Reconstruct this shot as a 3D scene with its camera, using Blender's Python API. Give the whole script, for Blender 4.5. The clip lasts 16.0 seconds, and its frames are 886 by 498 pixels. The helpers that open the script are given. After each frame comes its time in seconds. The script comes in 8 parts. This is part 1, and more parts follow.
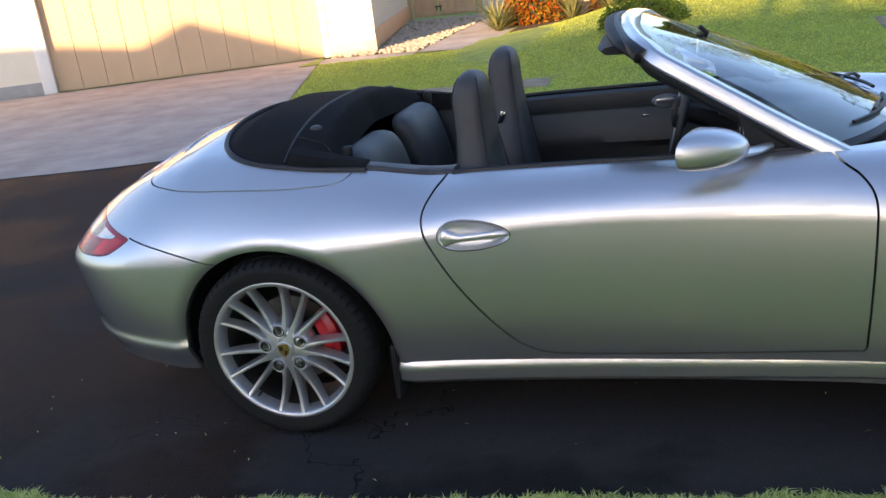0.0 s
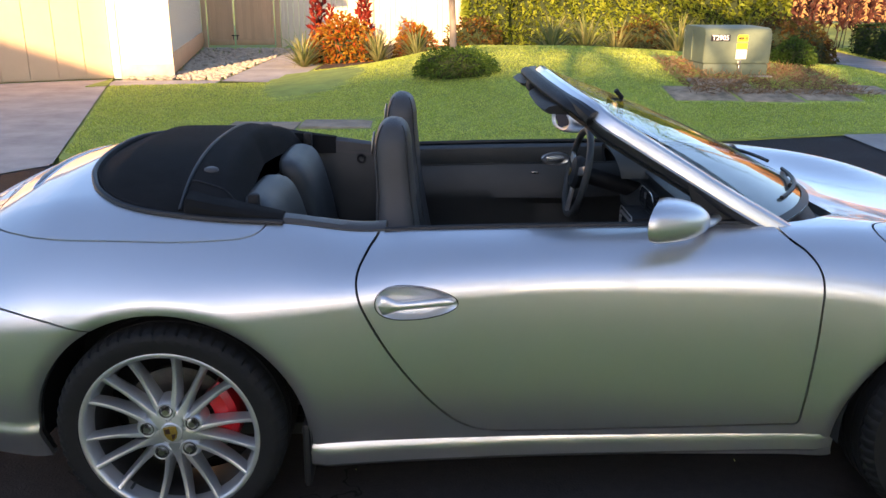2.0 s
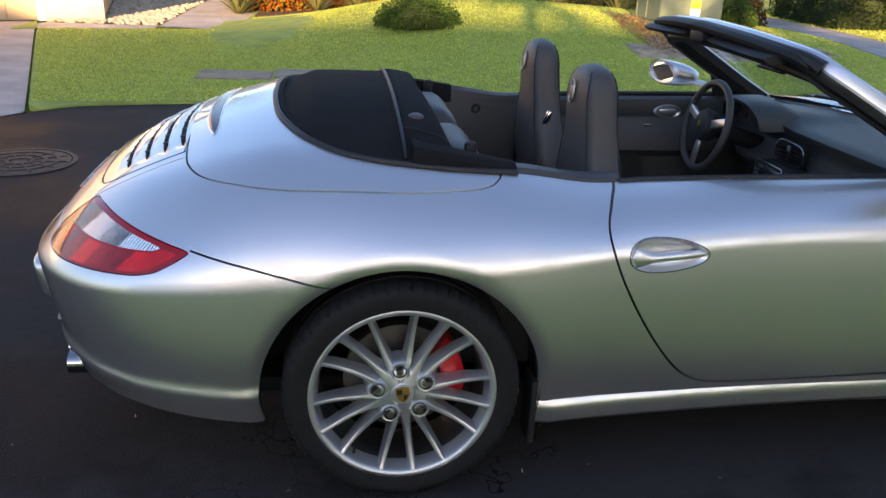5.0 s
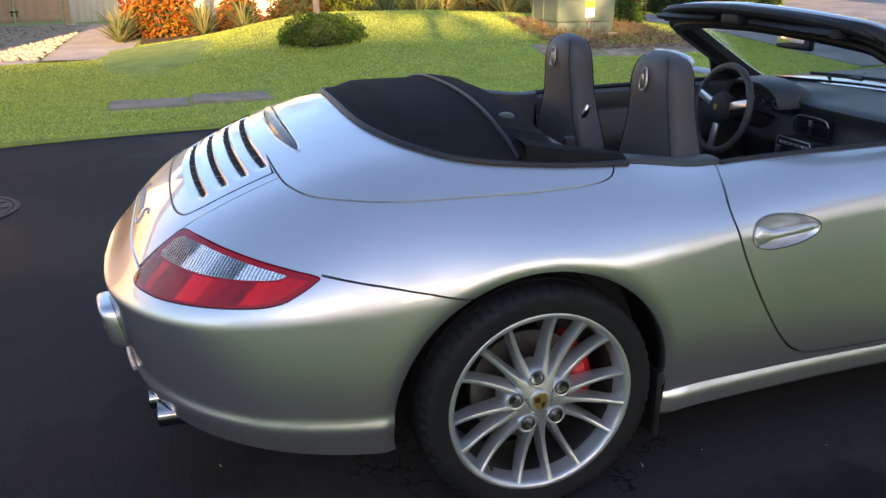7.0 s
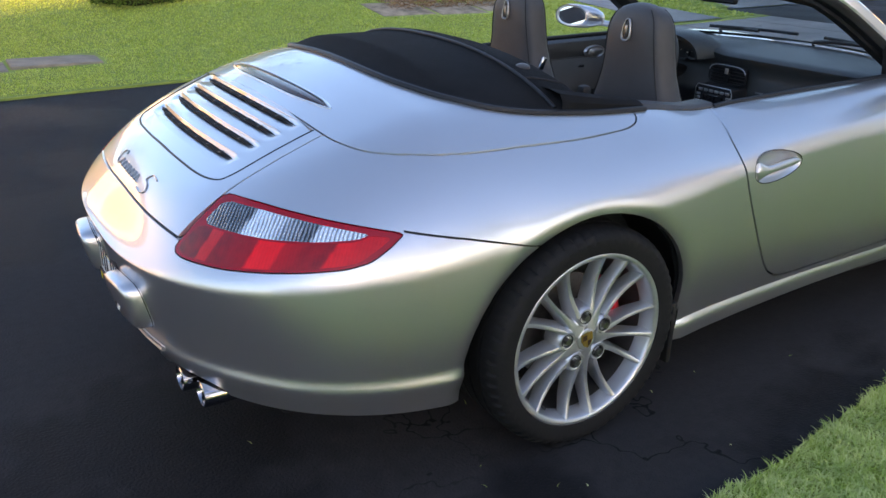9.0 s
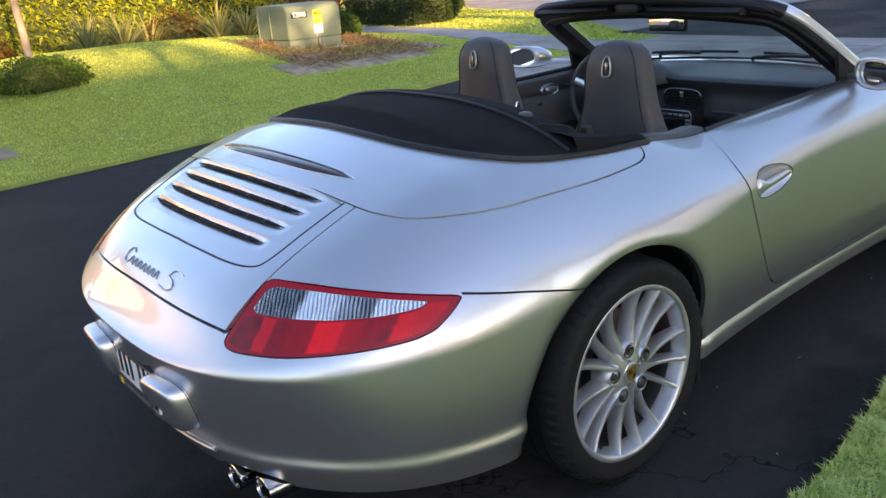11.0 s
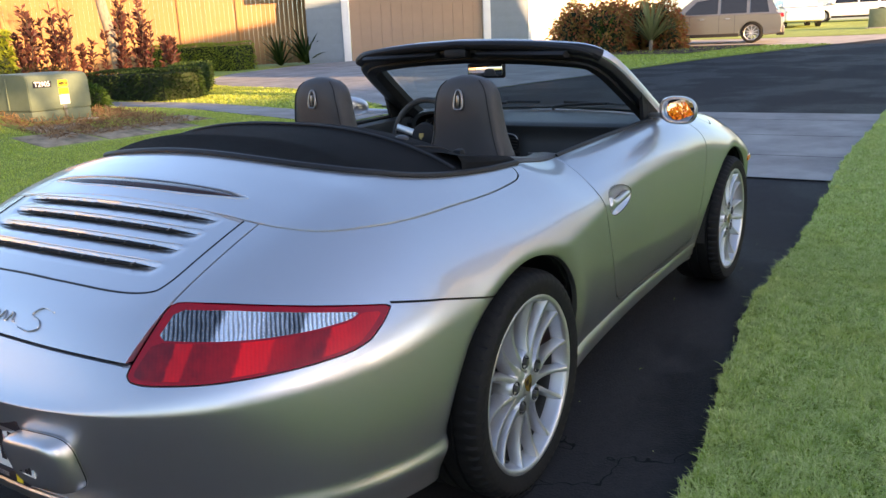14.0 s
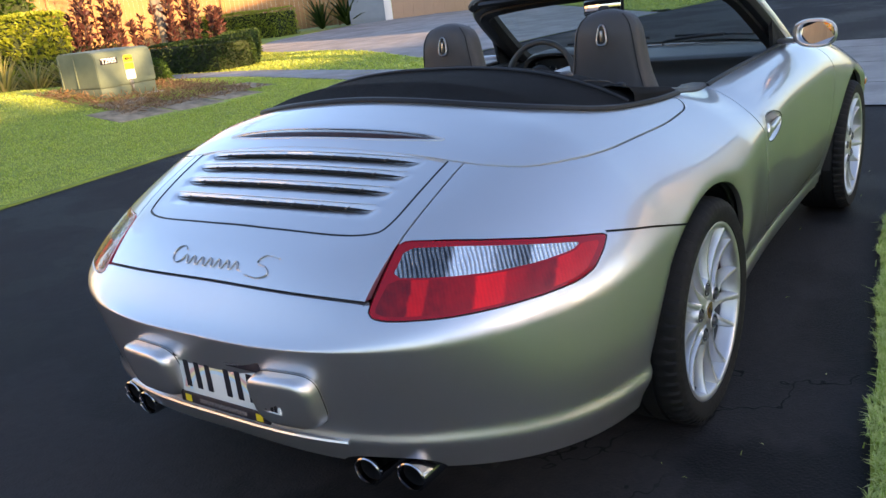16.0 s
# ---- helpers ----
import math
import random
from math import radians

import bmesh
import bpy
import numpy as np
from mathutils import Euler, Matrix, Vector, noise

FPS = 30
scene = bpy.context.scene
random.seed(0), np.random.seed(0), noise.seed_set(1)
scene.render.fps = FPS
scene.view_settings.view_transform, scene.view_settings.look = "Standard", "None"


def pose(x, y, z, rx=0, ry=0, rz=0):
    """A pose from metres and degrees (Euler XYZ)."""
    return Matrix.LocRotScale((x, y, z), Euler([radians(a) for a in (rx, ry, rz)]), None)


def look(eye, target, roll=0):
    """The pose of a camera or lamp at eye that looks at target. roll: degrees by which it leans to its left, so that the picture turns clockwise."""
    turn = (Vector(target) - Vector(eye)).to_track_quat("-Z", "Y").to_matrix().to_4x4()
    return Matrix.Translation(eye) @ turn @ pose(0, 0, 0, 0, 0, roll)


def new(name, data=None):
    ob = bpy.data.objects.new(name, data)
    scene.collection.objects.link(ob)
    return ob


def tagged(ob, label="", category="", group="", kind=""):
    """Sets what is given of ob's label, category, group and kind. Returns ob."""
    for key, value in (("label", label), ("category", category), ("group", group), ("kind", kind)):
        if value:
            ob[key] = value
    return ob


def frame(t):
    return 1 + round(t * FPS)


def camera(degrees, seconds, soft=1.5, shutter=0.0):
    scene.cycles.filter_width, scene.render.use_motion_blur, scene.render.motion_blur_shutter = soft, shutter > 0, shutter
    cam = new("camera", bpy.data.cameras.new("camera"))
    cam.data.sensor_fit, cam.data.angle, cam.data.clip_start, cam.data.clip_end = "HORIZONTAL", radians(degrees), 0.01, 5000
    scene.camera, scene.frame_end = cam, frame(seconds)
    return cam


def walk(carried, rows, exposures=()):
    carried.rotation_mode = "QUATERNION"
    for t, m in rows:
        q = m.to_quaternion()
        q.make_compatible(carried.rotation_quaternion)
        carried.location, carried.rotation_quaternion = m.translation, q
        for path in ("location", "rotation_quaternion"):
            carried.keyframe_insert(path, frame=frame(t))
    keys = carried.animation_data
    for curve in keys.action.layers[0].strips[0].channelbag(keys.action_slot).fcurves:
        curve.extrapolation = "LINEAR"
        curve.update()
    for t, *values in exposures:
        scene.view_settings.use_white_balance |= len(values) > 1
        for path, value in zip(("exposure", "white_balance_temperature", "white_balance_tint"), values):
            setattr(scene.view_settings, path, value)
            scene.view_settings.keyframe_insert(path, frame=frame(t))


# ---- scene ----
cam = camera(57.1, 16.0)
PATH = [
    (0, (1.271, -3.185, 1.545), (0.751, -1.373, 0.877), -6.4),
    (0.5, (1.118, -3.132, 1.547), (0.786, -1.284, 0.857), -7.9),
    (1, (0.931, -3.111, 1.553), (0.809, -1.225, 0.9), -5.8),
    (1.5, (0.844, -3.07, 1.574), (0.821, -1.166, 0.961), -2.7),
    (2, (0.762, -2.968, 1.563), (0.781, -1.063, 0.953), 0.4),
    (2.5, (0.663, -2.918, 1.558), (0.643, -1.029, 0.9), 1.2),
    (3, (0.515, -2.914, 1.554), (0.563, -1.029, 0.889), -0.2),
    (3.5, (0.268, -2.971, 1.547), (0.415, -1.091, 0.881), 0.2),
    (4, (0.121, -2.969, 1.538), (0.282, -1.101, 0.843), 2.4),
    (4.2, (0.073, -2.944, 1.529), (0.24, -1.079, 0.828), 2.7),
    (6.3, (-0.637, -2.724, 1.485), (-0.119, -0.918, 0.798), 2.3),
    (6.5, (-0.677, -2.708, 1.482), (-0.144, -0.902, 0.81), 2.3),
    (7, (-0.803, -2.623, 1.435), (-0.25, -0.82, 0.767), -0.2),
    (7.5, (-0.977, -2.543, 1.416), (-0.265, -0.802, 0.738), -0.8),
    (8, (-1.204, -2.506, 1.394), (-0.258, -0.887, 0.7), -0.2),
    (8.5, (-1.32, -2.505, 1.403), (-0.352, -0.92, 0.663), 0.6),
    (9, (-1.412, -2.372, 1.406), (-0.428, -0.8, 0.658), 1.2),
    (9.5, (-1.534, -2.3, 1.42), (-0.488, -0.75, 0.711), -0.6),
    (11.8, (-1.772, -2.078, 1.454), (-0.511, -0.671, 0.799), -6.0),
    (12, (-1.827, -2.052, 1.454), (-0.524, -0.694, 0.778), -6.0),
    (12.5, (-1.927, -1.977, 1.424), (-0.529, -0.745, 0.698), -5.0),
    (13, (-1.901, -1.927, 1.374), (-0.408, -0.781, 0.698), -3.5),
    (13.5, (-1.921, -1.892, 1.337), (-0.35, -0.784, 0.784), -3.1),
    (14, (-1.93, -1.87, 1.299), (-0.308, -0.812, 0.797), -2.5),
    (14.5, (-1.972, -1.838, 1.285), (-0.329, -0.82, 0.773), -2.2),
    (15, (-2.076, -1.771, 1.286), (-0.456, -0.735, 0.737), -2.5),
    (15.5, (-2.176, -1.695, 1.292), (-0.615, -0.604, 0.682), -4.2),
    (16, (-2.182, -1.573, 1.283), (-0.648, -0.436, 0.689), -6.6),
]
walk(cam, [(t, look(eye, target, roll)) for t, eye, target, roll in PATH],
     [(0, 1.90, 7700, 22), (4, 1.90, 7800, 22), (7, 2.03, 8000, 22), (9, 2.19, 8200, 22), (12, 2.08, 8300, 22), (15, 2.02, 8300, 22), (16, 2.13, 8300, 22)])

# ---------------------------------------------------------------- light
SUN_EL, SUN_AZ = 12.0, 192.0      # degrees; azimuth clockwise from +y: low evening sun behind the walker


def build_light():
    world = bpy.data.worlds.new("evening_sky")
    scene.world = world
    world.use_nodes = True
    nt = world.node_tree
    nt.nodes.clear()
    out = nt.nodes.new("ShaderNodeOutputWorld")
    bg = nt.nodes.new("ShaderNodeBackground")
    sky = nt.nodes.new("ShaderNodeTexSky")
    sky.sky_type = "NISHITA"
    sky.sun_disc = False
    sky.sun_elevation = radians(SUN_EL)
    sky.sun_rotation = radians(SUN_AZ)
    sky.air_density, sky.dust_density, sky.ozone_density = 0.9, 1.0, 3.2
    bg.inputs["Strength"].default_value = 0.15
    nt.links.new(sky.outputs[0], bg.inputs[0])
    nt.links.new(bg.outputs[0], out.inputs[0])
    sun = new("sun", bpy.data.lights.new("sun", "SUN"))
    sun.data.energy = 5.0
    sun.data.angle = radians(0.6)
    sun.data.color = (1.0, 0.72, 0.42)
    a, e = radians(SUN_AZ), radians(SUN_EL)
    d = Vector((math.sin(a) * math.cos(e), math.cos(a) * math.cos(e), math.sin(e)))
    sun.matrix_world = look(d * 50, (0, 0, 0))


build_light()

# ---------------------------------------------------------------- helpers
def lerp(a, b, t):
    return a + (b - a) * t


def curve(keys):
    """A smooth curve through (x, value) keys, flat beyond the ends."""
    xs = np.array([k[0] for k in keys], float)
    ys = np.array([k[1] for k in keys], float)
    m = np.gradient(ys, xs)
    d = np.diff(ys) / np.diff(xs)
    for i in range(1, len(xs) - 1):
        m[i] = 0 if d[i - 1] * d[i] <= 0 else 2 * d[i - 1] * d[i] / (d[i - 1] + d[i])
    m[0], m[-1] = d[0], d[-1]

    def f(x):
        x = min(max(x, xs[0]), xs[-1])
        i = min(max(int(np.searchsorted(xs, x)) - 1, 0), len(xs) - 2)
        h = xs[i + 1] - xs[i]
        t = (x - xs[i]) / h
        return float((1 + 2 * t) * (1 - t) ** 2 * ys[i] + t * (1 - t) ** 2 * h * m[i] + t * t * (3 - 2 * t) * ys[i + 1] + t * t * (t - 1) * h * m[i + 1])
    return f


def link_mesh(name, mesh, material, parent=None, label="", smooth=True):
    ob = new(name, mesh)
    if material:
        mesh.materials.clear()
        mesh.materials.append(material)
    if smooth:
        mesh.shade_smooth()
    if parent is not None:
        ob.parent = parent
    if label:
        ob["label"] = label
    return ob


def part(name, bm, material, parent=None, label="", smooth=True, angle=35):
    """Links a bmesh as one mesh object under a thing or a part."""
    bm.normal_update()
    if smooth:
        for e in bm.edges:
            if len(e.link_faces) == 2 and e.calc_face_angle(0) > radians(angle):
                e.smooth = False
    mesh = bpy.data.meshes.new(name)
    bm.to_mesh(mesh)
    bm.free()
    return link_mesh(name, mesh, material, parent, label, smooth)


def empty(name, label="", category="", group="", kind="", at=(0, 0, 0)):
    ob = new(name)
    ob.location = at
    return tagged(ob, label, category, group, kind)


def box(bm, x0, x1, y0, y1, z0, z1, bevel=0.0, m=None, seg=2):
    r = bmesh.ops.create_cube(bm, size=1)
    vs = r["verts"]
    for v in vs:
        v.co = Vector((lerp(x0, x1, v.co.x + 0.5), lerp(y0, y1, v.co.y + 0.5), lerp(z0, z1, v.co.z + 0.5)))
    if bevel > 0:
        es = list({e for v in vs for e in v.link_edges})
        r = bmesh.ops.bevel(bm, geom=es, offset=bevel, segments=seg, affect="EDGES", profile=0.5)
        vs = [v for v in r["verts"]] if not m else list({v for f in r["faces"] for v in f.verts} | {v for v in vs if v.is_valid})
    if m is not None:
        bmesh.ops.transform(bm, matrix=m, verts=[v for v in vs if v.is_valid])
    return bm


def box_bm(*a, **k):
    return box(bmesh.new(), *a, **k)


def grid_bm(rows, close_u=False, close_v=False):
    """Quads over a grid of places (rows of equal length)."""
    bm = bmesh.new()
    vs = [[bm.verts.new(p) for p in r] for r in rows]
    nu, nv = len(rows), len(rows[0])
    for i in range(nu if close_u else nu - 1):
        for j in range(nv if close_v else nv - 1):
            a, b, c, d = vs[i][j], vs[(i + 1) % nu][j], vs[(i + 1) % nu][(j + 1) % nv], vs[i][(j + 1) % nv]
            q = []
            for v in (a, b, c, d):
                if v not in q:
                    q.append(v)
            if len(q) > 2:
                bm.faces.new(q)
    return bm


def lathe_bm(profile, n=48, axis="y"):
    """Turns (radius, along) pairs about an axis."""
    rows = []
    for r, h in profile:
        row = []
        for i in range(n):
            a = 2 * math.pi * i / n
            c, s = r * math.cos(a), r * math.sin(a)
            row.append({"y": (c, h, s), "z": (c, s, h), "x": (h, c, s)}[axis])
        rows.append(row)
    bm = grid_bm(rows, close_v=True)
    bmesh.ops.recalc_face_normals(bm, faces=bm.faces[:])
    return bm


def tube_bm(points, radius, n=8, closed=False, flat=1.0):
    """A round tube along places; radius a number or a function of 0..1."""
    pts = [Vector(p) for p in points]
    rows = []
    prev = None
    for i, p in enumerate(pts):
        a = pts[i - 1] if (i > 0 or closed) else p
        b = pts[(i + 1) % len(pts)] if (i < len(pts) - 1 or closed) else p
        t = (b - a).normalized()
        u = prev if prev is not None else (Vector((0, 0, 1)) if abs(t.z) < 0.9 else Vector((1, 0, 0)))
        u = (u - t * u.dot(t)).normalized()
        prev = u
        w = t.cross(u)
        r = radius(i / max(1, len(pts) - 1)) if callable(radius) else radius
        rows.append([p + u * (r * math.cos(2 * math.pi * k / n) * flat) + w * (r * math.sin(2 * math.pi * k / n)) for k in range(n)])
    bm = grid_bm(rows, close_u=closed, close_v=True)
    if not closed:
        for row in (0, len(rows) - 1):
            bm.verts.ensure_lookup_table()
            bm.faces.new([bm.verts[row * n + k] for k in range(n)])
    bmesh.ops.recalc_face_normals(bm, faces=bm.faces[:])
    return bm


def outward(bm):
    """Turns a closed mesh right side out."""
    bm.normal_update()
    if bm.calc_volume(signed=True) < 0:
        bmesh.ops.reverse_faces(bm, faces=bm.faces[:])
    return bm


def prism_bm(outline, a, b, axis="z"):
    """Extrudes a closed 2D outline from a to b along an axis (xy->z, xz->y, yz->x)."""
    bm = bmesh.new()

    def at(p, h):
        return {"z": (p[0], p[1], h), "y": (p[0], h, p[1]), "x": (h, p[0], p[1])}[axis]
    lo = [bm.verts.new(at(p, a)) for p in outline]
    hi = [bm.verts.new(at(p, b)) for p in outline]
    n = len(outline)
    for i in range(n):
        bm.faces.new((lo[i], lo[(i + 1) % n], hi[(i + 1) % n], hi[i]))
    bm.faces.new(lo[::-1])
    bm.faces.new(hi)
    return outward(bm)


def smooth_line(pts, n=8, closed=False):
    """Catmull-Rom through places of any dimension."""
    P = [np.array(p, float) for p in pts]
    out = []
    m = len(P)
    for i in range(m if closed else m - 1):
        p0 = P[(i - 1) % m] if (closed or i > 0) else 2 * P[0] - P[1]
        p1, p2 = P[i], P[(i + 1) % m]
        p3 = P[(i + 2) % m] if (closed or i + 2 < m) else 2 * P[-1] - P[-2]
        for k in range(n):
            t = k / n
            out.append(0.5 * (2 * p1 + (p2 - p0) * t + (2 * p0 - 5 * p1 + 4 * p2 - p3) * t * t + (3 * p1 - p0 - 3 * p2 + p3) * t ** 3))
    if not closed:
        out.append(P[-1])
    return [tuple(float(c) for c in p) for p in out]


# ---------------------------------------------------------------- materials
def mat(name, color, rough=0.5, metal=0.0, noise_scale=0.0, noise_amount=0.15, bump=0.0, bump_scale=None, fine=0.0, fine_scale=200.0,
        coat=0.0, coat_rough=0.03, random=0.0, spec=0.5, color2=None, stretch=(1, 1, 1), transmission=0.0, ior=1.45, rough_var=0.0, sheen=0.0):
    m = bpy.data.materials.new(name)
    m.use_nodes = True
    nt = m.node_tree
    N, L = nt.nodes, nt.links
    b = N["Principled BSDF"]
    b.inputs["Roughness"].default_value = rough
    b.inputs["Metallic"].default_value = metal
    b.inputs["Coat Weight"].default_value = coat
    b.inputs["Coat Roughness"].default_value = coat_rough
    b.inputs["Specular IOR Level"].default_value = spec
    b.inputs["Transmission Weight"].default_value = transmission
    b.inputs["IOR"].default_value = ior
    b.inputs["Sheen Weight"].default_value = sheen
    c2 = color2 or tuple(c * (1 - noise_amount) for c in color)
    b.inputs["Base Color"].default_value = (*color, 1)
    col = None
    if noise_scale or random or fine:
        tc = N.new("ShaderNodeTexCoord")
        mp = N.new("ShaderNodeMapping")
        mp.inputs["Scale"].default_value = stretch
        L.new(tc.outputs["Object"], mp.inputs[0])
        vec = mp.outputs[0]
    if noise_scale:
        nz = N.new("ShaderNodeTexNoise")
        nz.inputs["Scale"].default_value = noise_scale
        nz.inputs["Detail"].default_value = 6
        nz.inputs["Roughness"].default_value = 0.65
        L.new(vec, nz.inputs["Vector"])
        rmp = N.new("ShaderNodeMapRange")
        rmp.inputs[1].default_value, rmp.inputs[2].default_value = 0.3, 0.7
        L.new(nz.outputs["Fac"], rmp.inputs[0])
        mx = N.new("ShaderNodeMix")
        mx.data_type = "RGBA"
        mx.inputs[6].default_value = (*color, 1)
        mx.inputs[7].default_value = (*c2, 1)
        L.new(rmp.outputs[0], mx.inputs[0])
        col = mx.outputs[2]
        if rough_var:
            rr = N.new("ShaderNodeMapRange")
            rr.inputs[3].default_value, rr.inputs[4].default_value = max(0.02, rough - rough_var), min(1, rough + rough_var)
            L.new(nz.outputs["Fac"], rr.inputs[0])
            L.new(rr.outputs[0], b.inputs["Roughness"])
    if random:
        oi = N.new("ShaderNodeObjectInfo")
        rm = N.new("ShaderNodeMapRange")
        rm.inputs[3].default_value, rm.inputs[4].default_value = 1 - random, 1 + random
        L.new(oi.outputs["Random"], rm.inputs[0])
        hs = N.new("ShaderNodeHueSaturation")
        if col is not None:
            L.new(col, hs.inputs["Color"])
        else:
            hs.inputs["Color"].default_value = (*color, 1)
        L.new(rm.outputs[0], hs.inputs["Value"])
        col = hs.outputs[0]
    if col is not None:
        L.new(col, b.inputs["Base Color"])
    hsrc = None
    if fine:
        fz = N.new("ShaderNodeTexNoise")
        fz.inputs["Scale"].default_value = fine_scale
        fz.inputs["Detail"].default_value = 4
        L.new(vec, fz.inputs["Vector"])
        bp = N.new("ShaderNodeBump")
        bp.inputs["Strength"].default_value = fine
        bp.inputs["Distance"].default_value = 0.004
        L.new(fz.outputs["Fac"], bp.inputs["Height"])
        hsrc = bp
    if bump and noise_scale:
        bp2 = N.new("ShaderNodeBump")
        bp2.inputs["Strength"].default_value = bump
        bp2.inputs["Distance"].default_value = 0.02
        L.new(nz.outputs["Fac"], bp2.inputs["Height"])
        if hsrc:
            L.new(hsrc.outputs[0], bp2.inputs["Normal"])
        hsrc = bp2
    if hsrc:
        L.new(hsrc.outputs[0], b.inputs["Normal"])
    return m


M = {}


def metallic_paint(name, color, spread, body, gloss):
    """Metallic car paint: a flake layer with a broad even sheen, a little body colour, and a clear lacquer over both."""
    m = mat(name, color, 0.6, 0.0, noise_scale=2.0, noise_amount=0.03)
    N, L = m.node_tree.nodes, m.node_tree.links
    b = N["Principled BSDF"]
    src = b.inputs["Base Color"].links[0].from_socket
    flake = N.new("ShaderNodeBsdfAnisotropic")
    flake.distribution = "BECKMANN"
    flake.inputs["Roughness"].default_value = spread
    L.new(src, flake.inputs["Color"])
    matt = N.new("ShaderNodeBsdfDiffuse")
    L.new(src, matt.inputs["Color"])
    base = N.new("ShaderNodeMixShader")
    base.inputs[0].default_value = body
    L.new(flake.outputs[0], base.inputs[1])
    L.new(matt.outputs[0], base.inputs[2])
    lac = N.new("ShaderNodeBsdfAnisotropic")
    lac.distribution = "GGX"
    lac.inputs["Roughness"].default_value = 0.03
    fr = N.new("ShaderNodeFresnel")
    fr.inputs["IOR"].default_value = gloss
    top_ = N.new("ShaderNodeMixShader")
    L.new(fr.outputs[0], top_.inputs[0])
    L.new(base.outputs[0], top_.inputs[1])
    L.new(lac.outputs[0], top_.inputs[2])
    L.new(top_.outputs[0], N["Material Output"].inputs[0])
    N.remove(b)
    return m


M["paint"] = metallic_paint("silver_paint", (0.66, 0.655, 0.66), 0.41, 0.12, 1.85)


def asphalt_material():
    """Sealed asphalt: fine bright grit, dull and damp-looking patches, a few hair cracks."""
    m = mat("sealed_asphalt", (0.0125, 0.0125, 0.0145), 0.75, 0, spec=0.05, fine=1.0, fine_scale=110)
    N, L = m.node_tree.nodes, m.node_tree.links
    b = N["Principled BSDF"]
    tc = N.new("ShaderNodeTexCoord")

    def noise(scale, detail, rough=0.6):
        n = N.new("ShaderNodeTexNoise")
        n.inputs["Scale"].default_value, n.inputs["Detail"].default_value, n.inputs["Roughness"].default_value = scale, detail, rough
        L.new(tc.outputs["Object"], n.inputs["Vector"])
        return n

    def ranged(src, a, b_, c, d):
        n = N.new("ShaderNodeMapRange")
        n.inputs[1].default_value, n.inputs[2].default_value, n.inputs[3].default_value, n.inputs[4].default_value = a, b_, c, d
        L.new(src, n.inputs[0])
        return n.outputs[0]

    def mixed(fac, x, y):
        n = N.new("ShaderNodeMix")
        n.data_type = "RGBA"
        L.new(fac, n.inputs[0])
        for i, v in ((6, x), (7, y)):
            if isinstance(v, tuple):
                n.inputs[i].default_value = (*v, 1)
            else:
                L.new(v, n.inputs[i])
        return n.outputs[2]
    patch = noise(0.75, 5)
    grit = noise(230, 2, 0.5)
    mid = noise(26, 5, 0.7)
    col = mixed(ranged(patch.outputs["Fac"], 0.47, 0.53, 0, 1), (0.0150, 0.0150, 0.0162), (0.0370, 0.0362, 0.0370))
    col = mixed(ranged(mid.outputs["Fac"], 0.35, 0.7, 0, 0.45), col, (0.022, 0.0215, 0.022))
    col = mixed(ranged(grit.outputs["Fac"], 0.66, 0.74, 0, 0.7), col, (0.060, 0.058, 0.057))
    bent = N.new("ShaderNodeVectorMath")
    bent.operation = "ADD"
    wob = noise(2.2, 4)
    L.new(tc.outputs["Object"], bent.inputs[0])
    L.new(wob.outputs["Color"], bent.inputs[1])
    vo = N.new("ShaderNodeTexVoronoi")
    vo.feature = "DISTANCE_TO_EDGE"
    vo.inputs["Scale"].default_value = 0.55
    L.new(bent.outputs[0], vo.inputs["Vector"])
    crack = ranged(vo.outputs["Distance"], 0.0012, 0.0035, 0.8, 0)
    some = noise(0.5, 2)
    cut = N.new("ShaderNodeMath")
    cut.operation = "MULTIPLY"
    L.new(crack, cut.inputs[0])
    L.new(ranged(some.outputs["Fac"], 0.55, 0.62, 0, 1), cut.inputs[1])
    col = mixed(cut.outputs[0], col, (0.004, 0.004, 0.004))
    L.new(col, b.inputs["Base Color"])
    L.new(ranged(patch.outputs["Fac"], 0.46, 0.55, 0.55, 0.78), b.inputs["Roughness"])
    return m


M["asphalt"] = asphalt_material()
M["lawn"] = mat("lawn_soil", (0.30, 0.38, 0.07), 0.9, 0, noise_scale=3, noise_amount=0.4, fine=1.0, fine_scale=60)
M["concrete"] = mat("concrete", (0.45, 0.41, 0.37), 0.85, 0, noise_scale=1.7, color2=(0.27, 0.245, 0.225), fine=0.3, fine_scale=120)
# extra pale, for the unseen ground that reflects onto the car's side
M["pale_concrete"] = mat("pale_concrete", (0.62, 0.60, 0.56), 0.85, 0, noise_scale=1.7, color2=(0.48, 0.46, 0.43), fine=0.3, fine_scale=120)
M["apron"] = mat("grey_concrete", (0.33, 0.325, 0.315), 0.85, 0, noise_scale=1.4, color2=(0.17, 0.165, 0.16), fine=0.4, fine_scale=120)
M["pavers"] = mat("mossy_slab", (0.33, 0.27, 0.20), 0.9, 0, noise_scale=4, noise_amount=0.5, fine=0.4, fine_scale=90)
M["mossy_paver"] = mat("mossy_paver", (0.46, 0.35, 0.24), 0.95, 0, noise_scale=5, noise_amount=0.5, color2=(0.13, 0.105, 0.065), bump=0.3, fine=0.5, fine_scale=90)
M["black_fabric"] = mat("black_canvas", (0.014, 0.014, 0.0145), 0.9, 0, noise_scale=14, noise_amount=0.3, fine=0.4, fine_scale=900, spec=0.12)
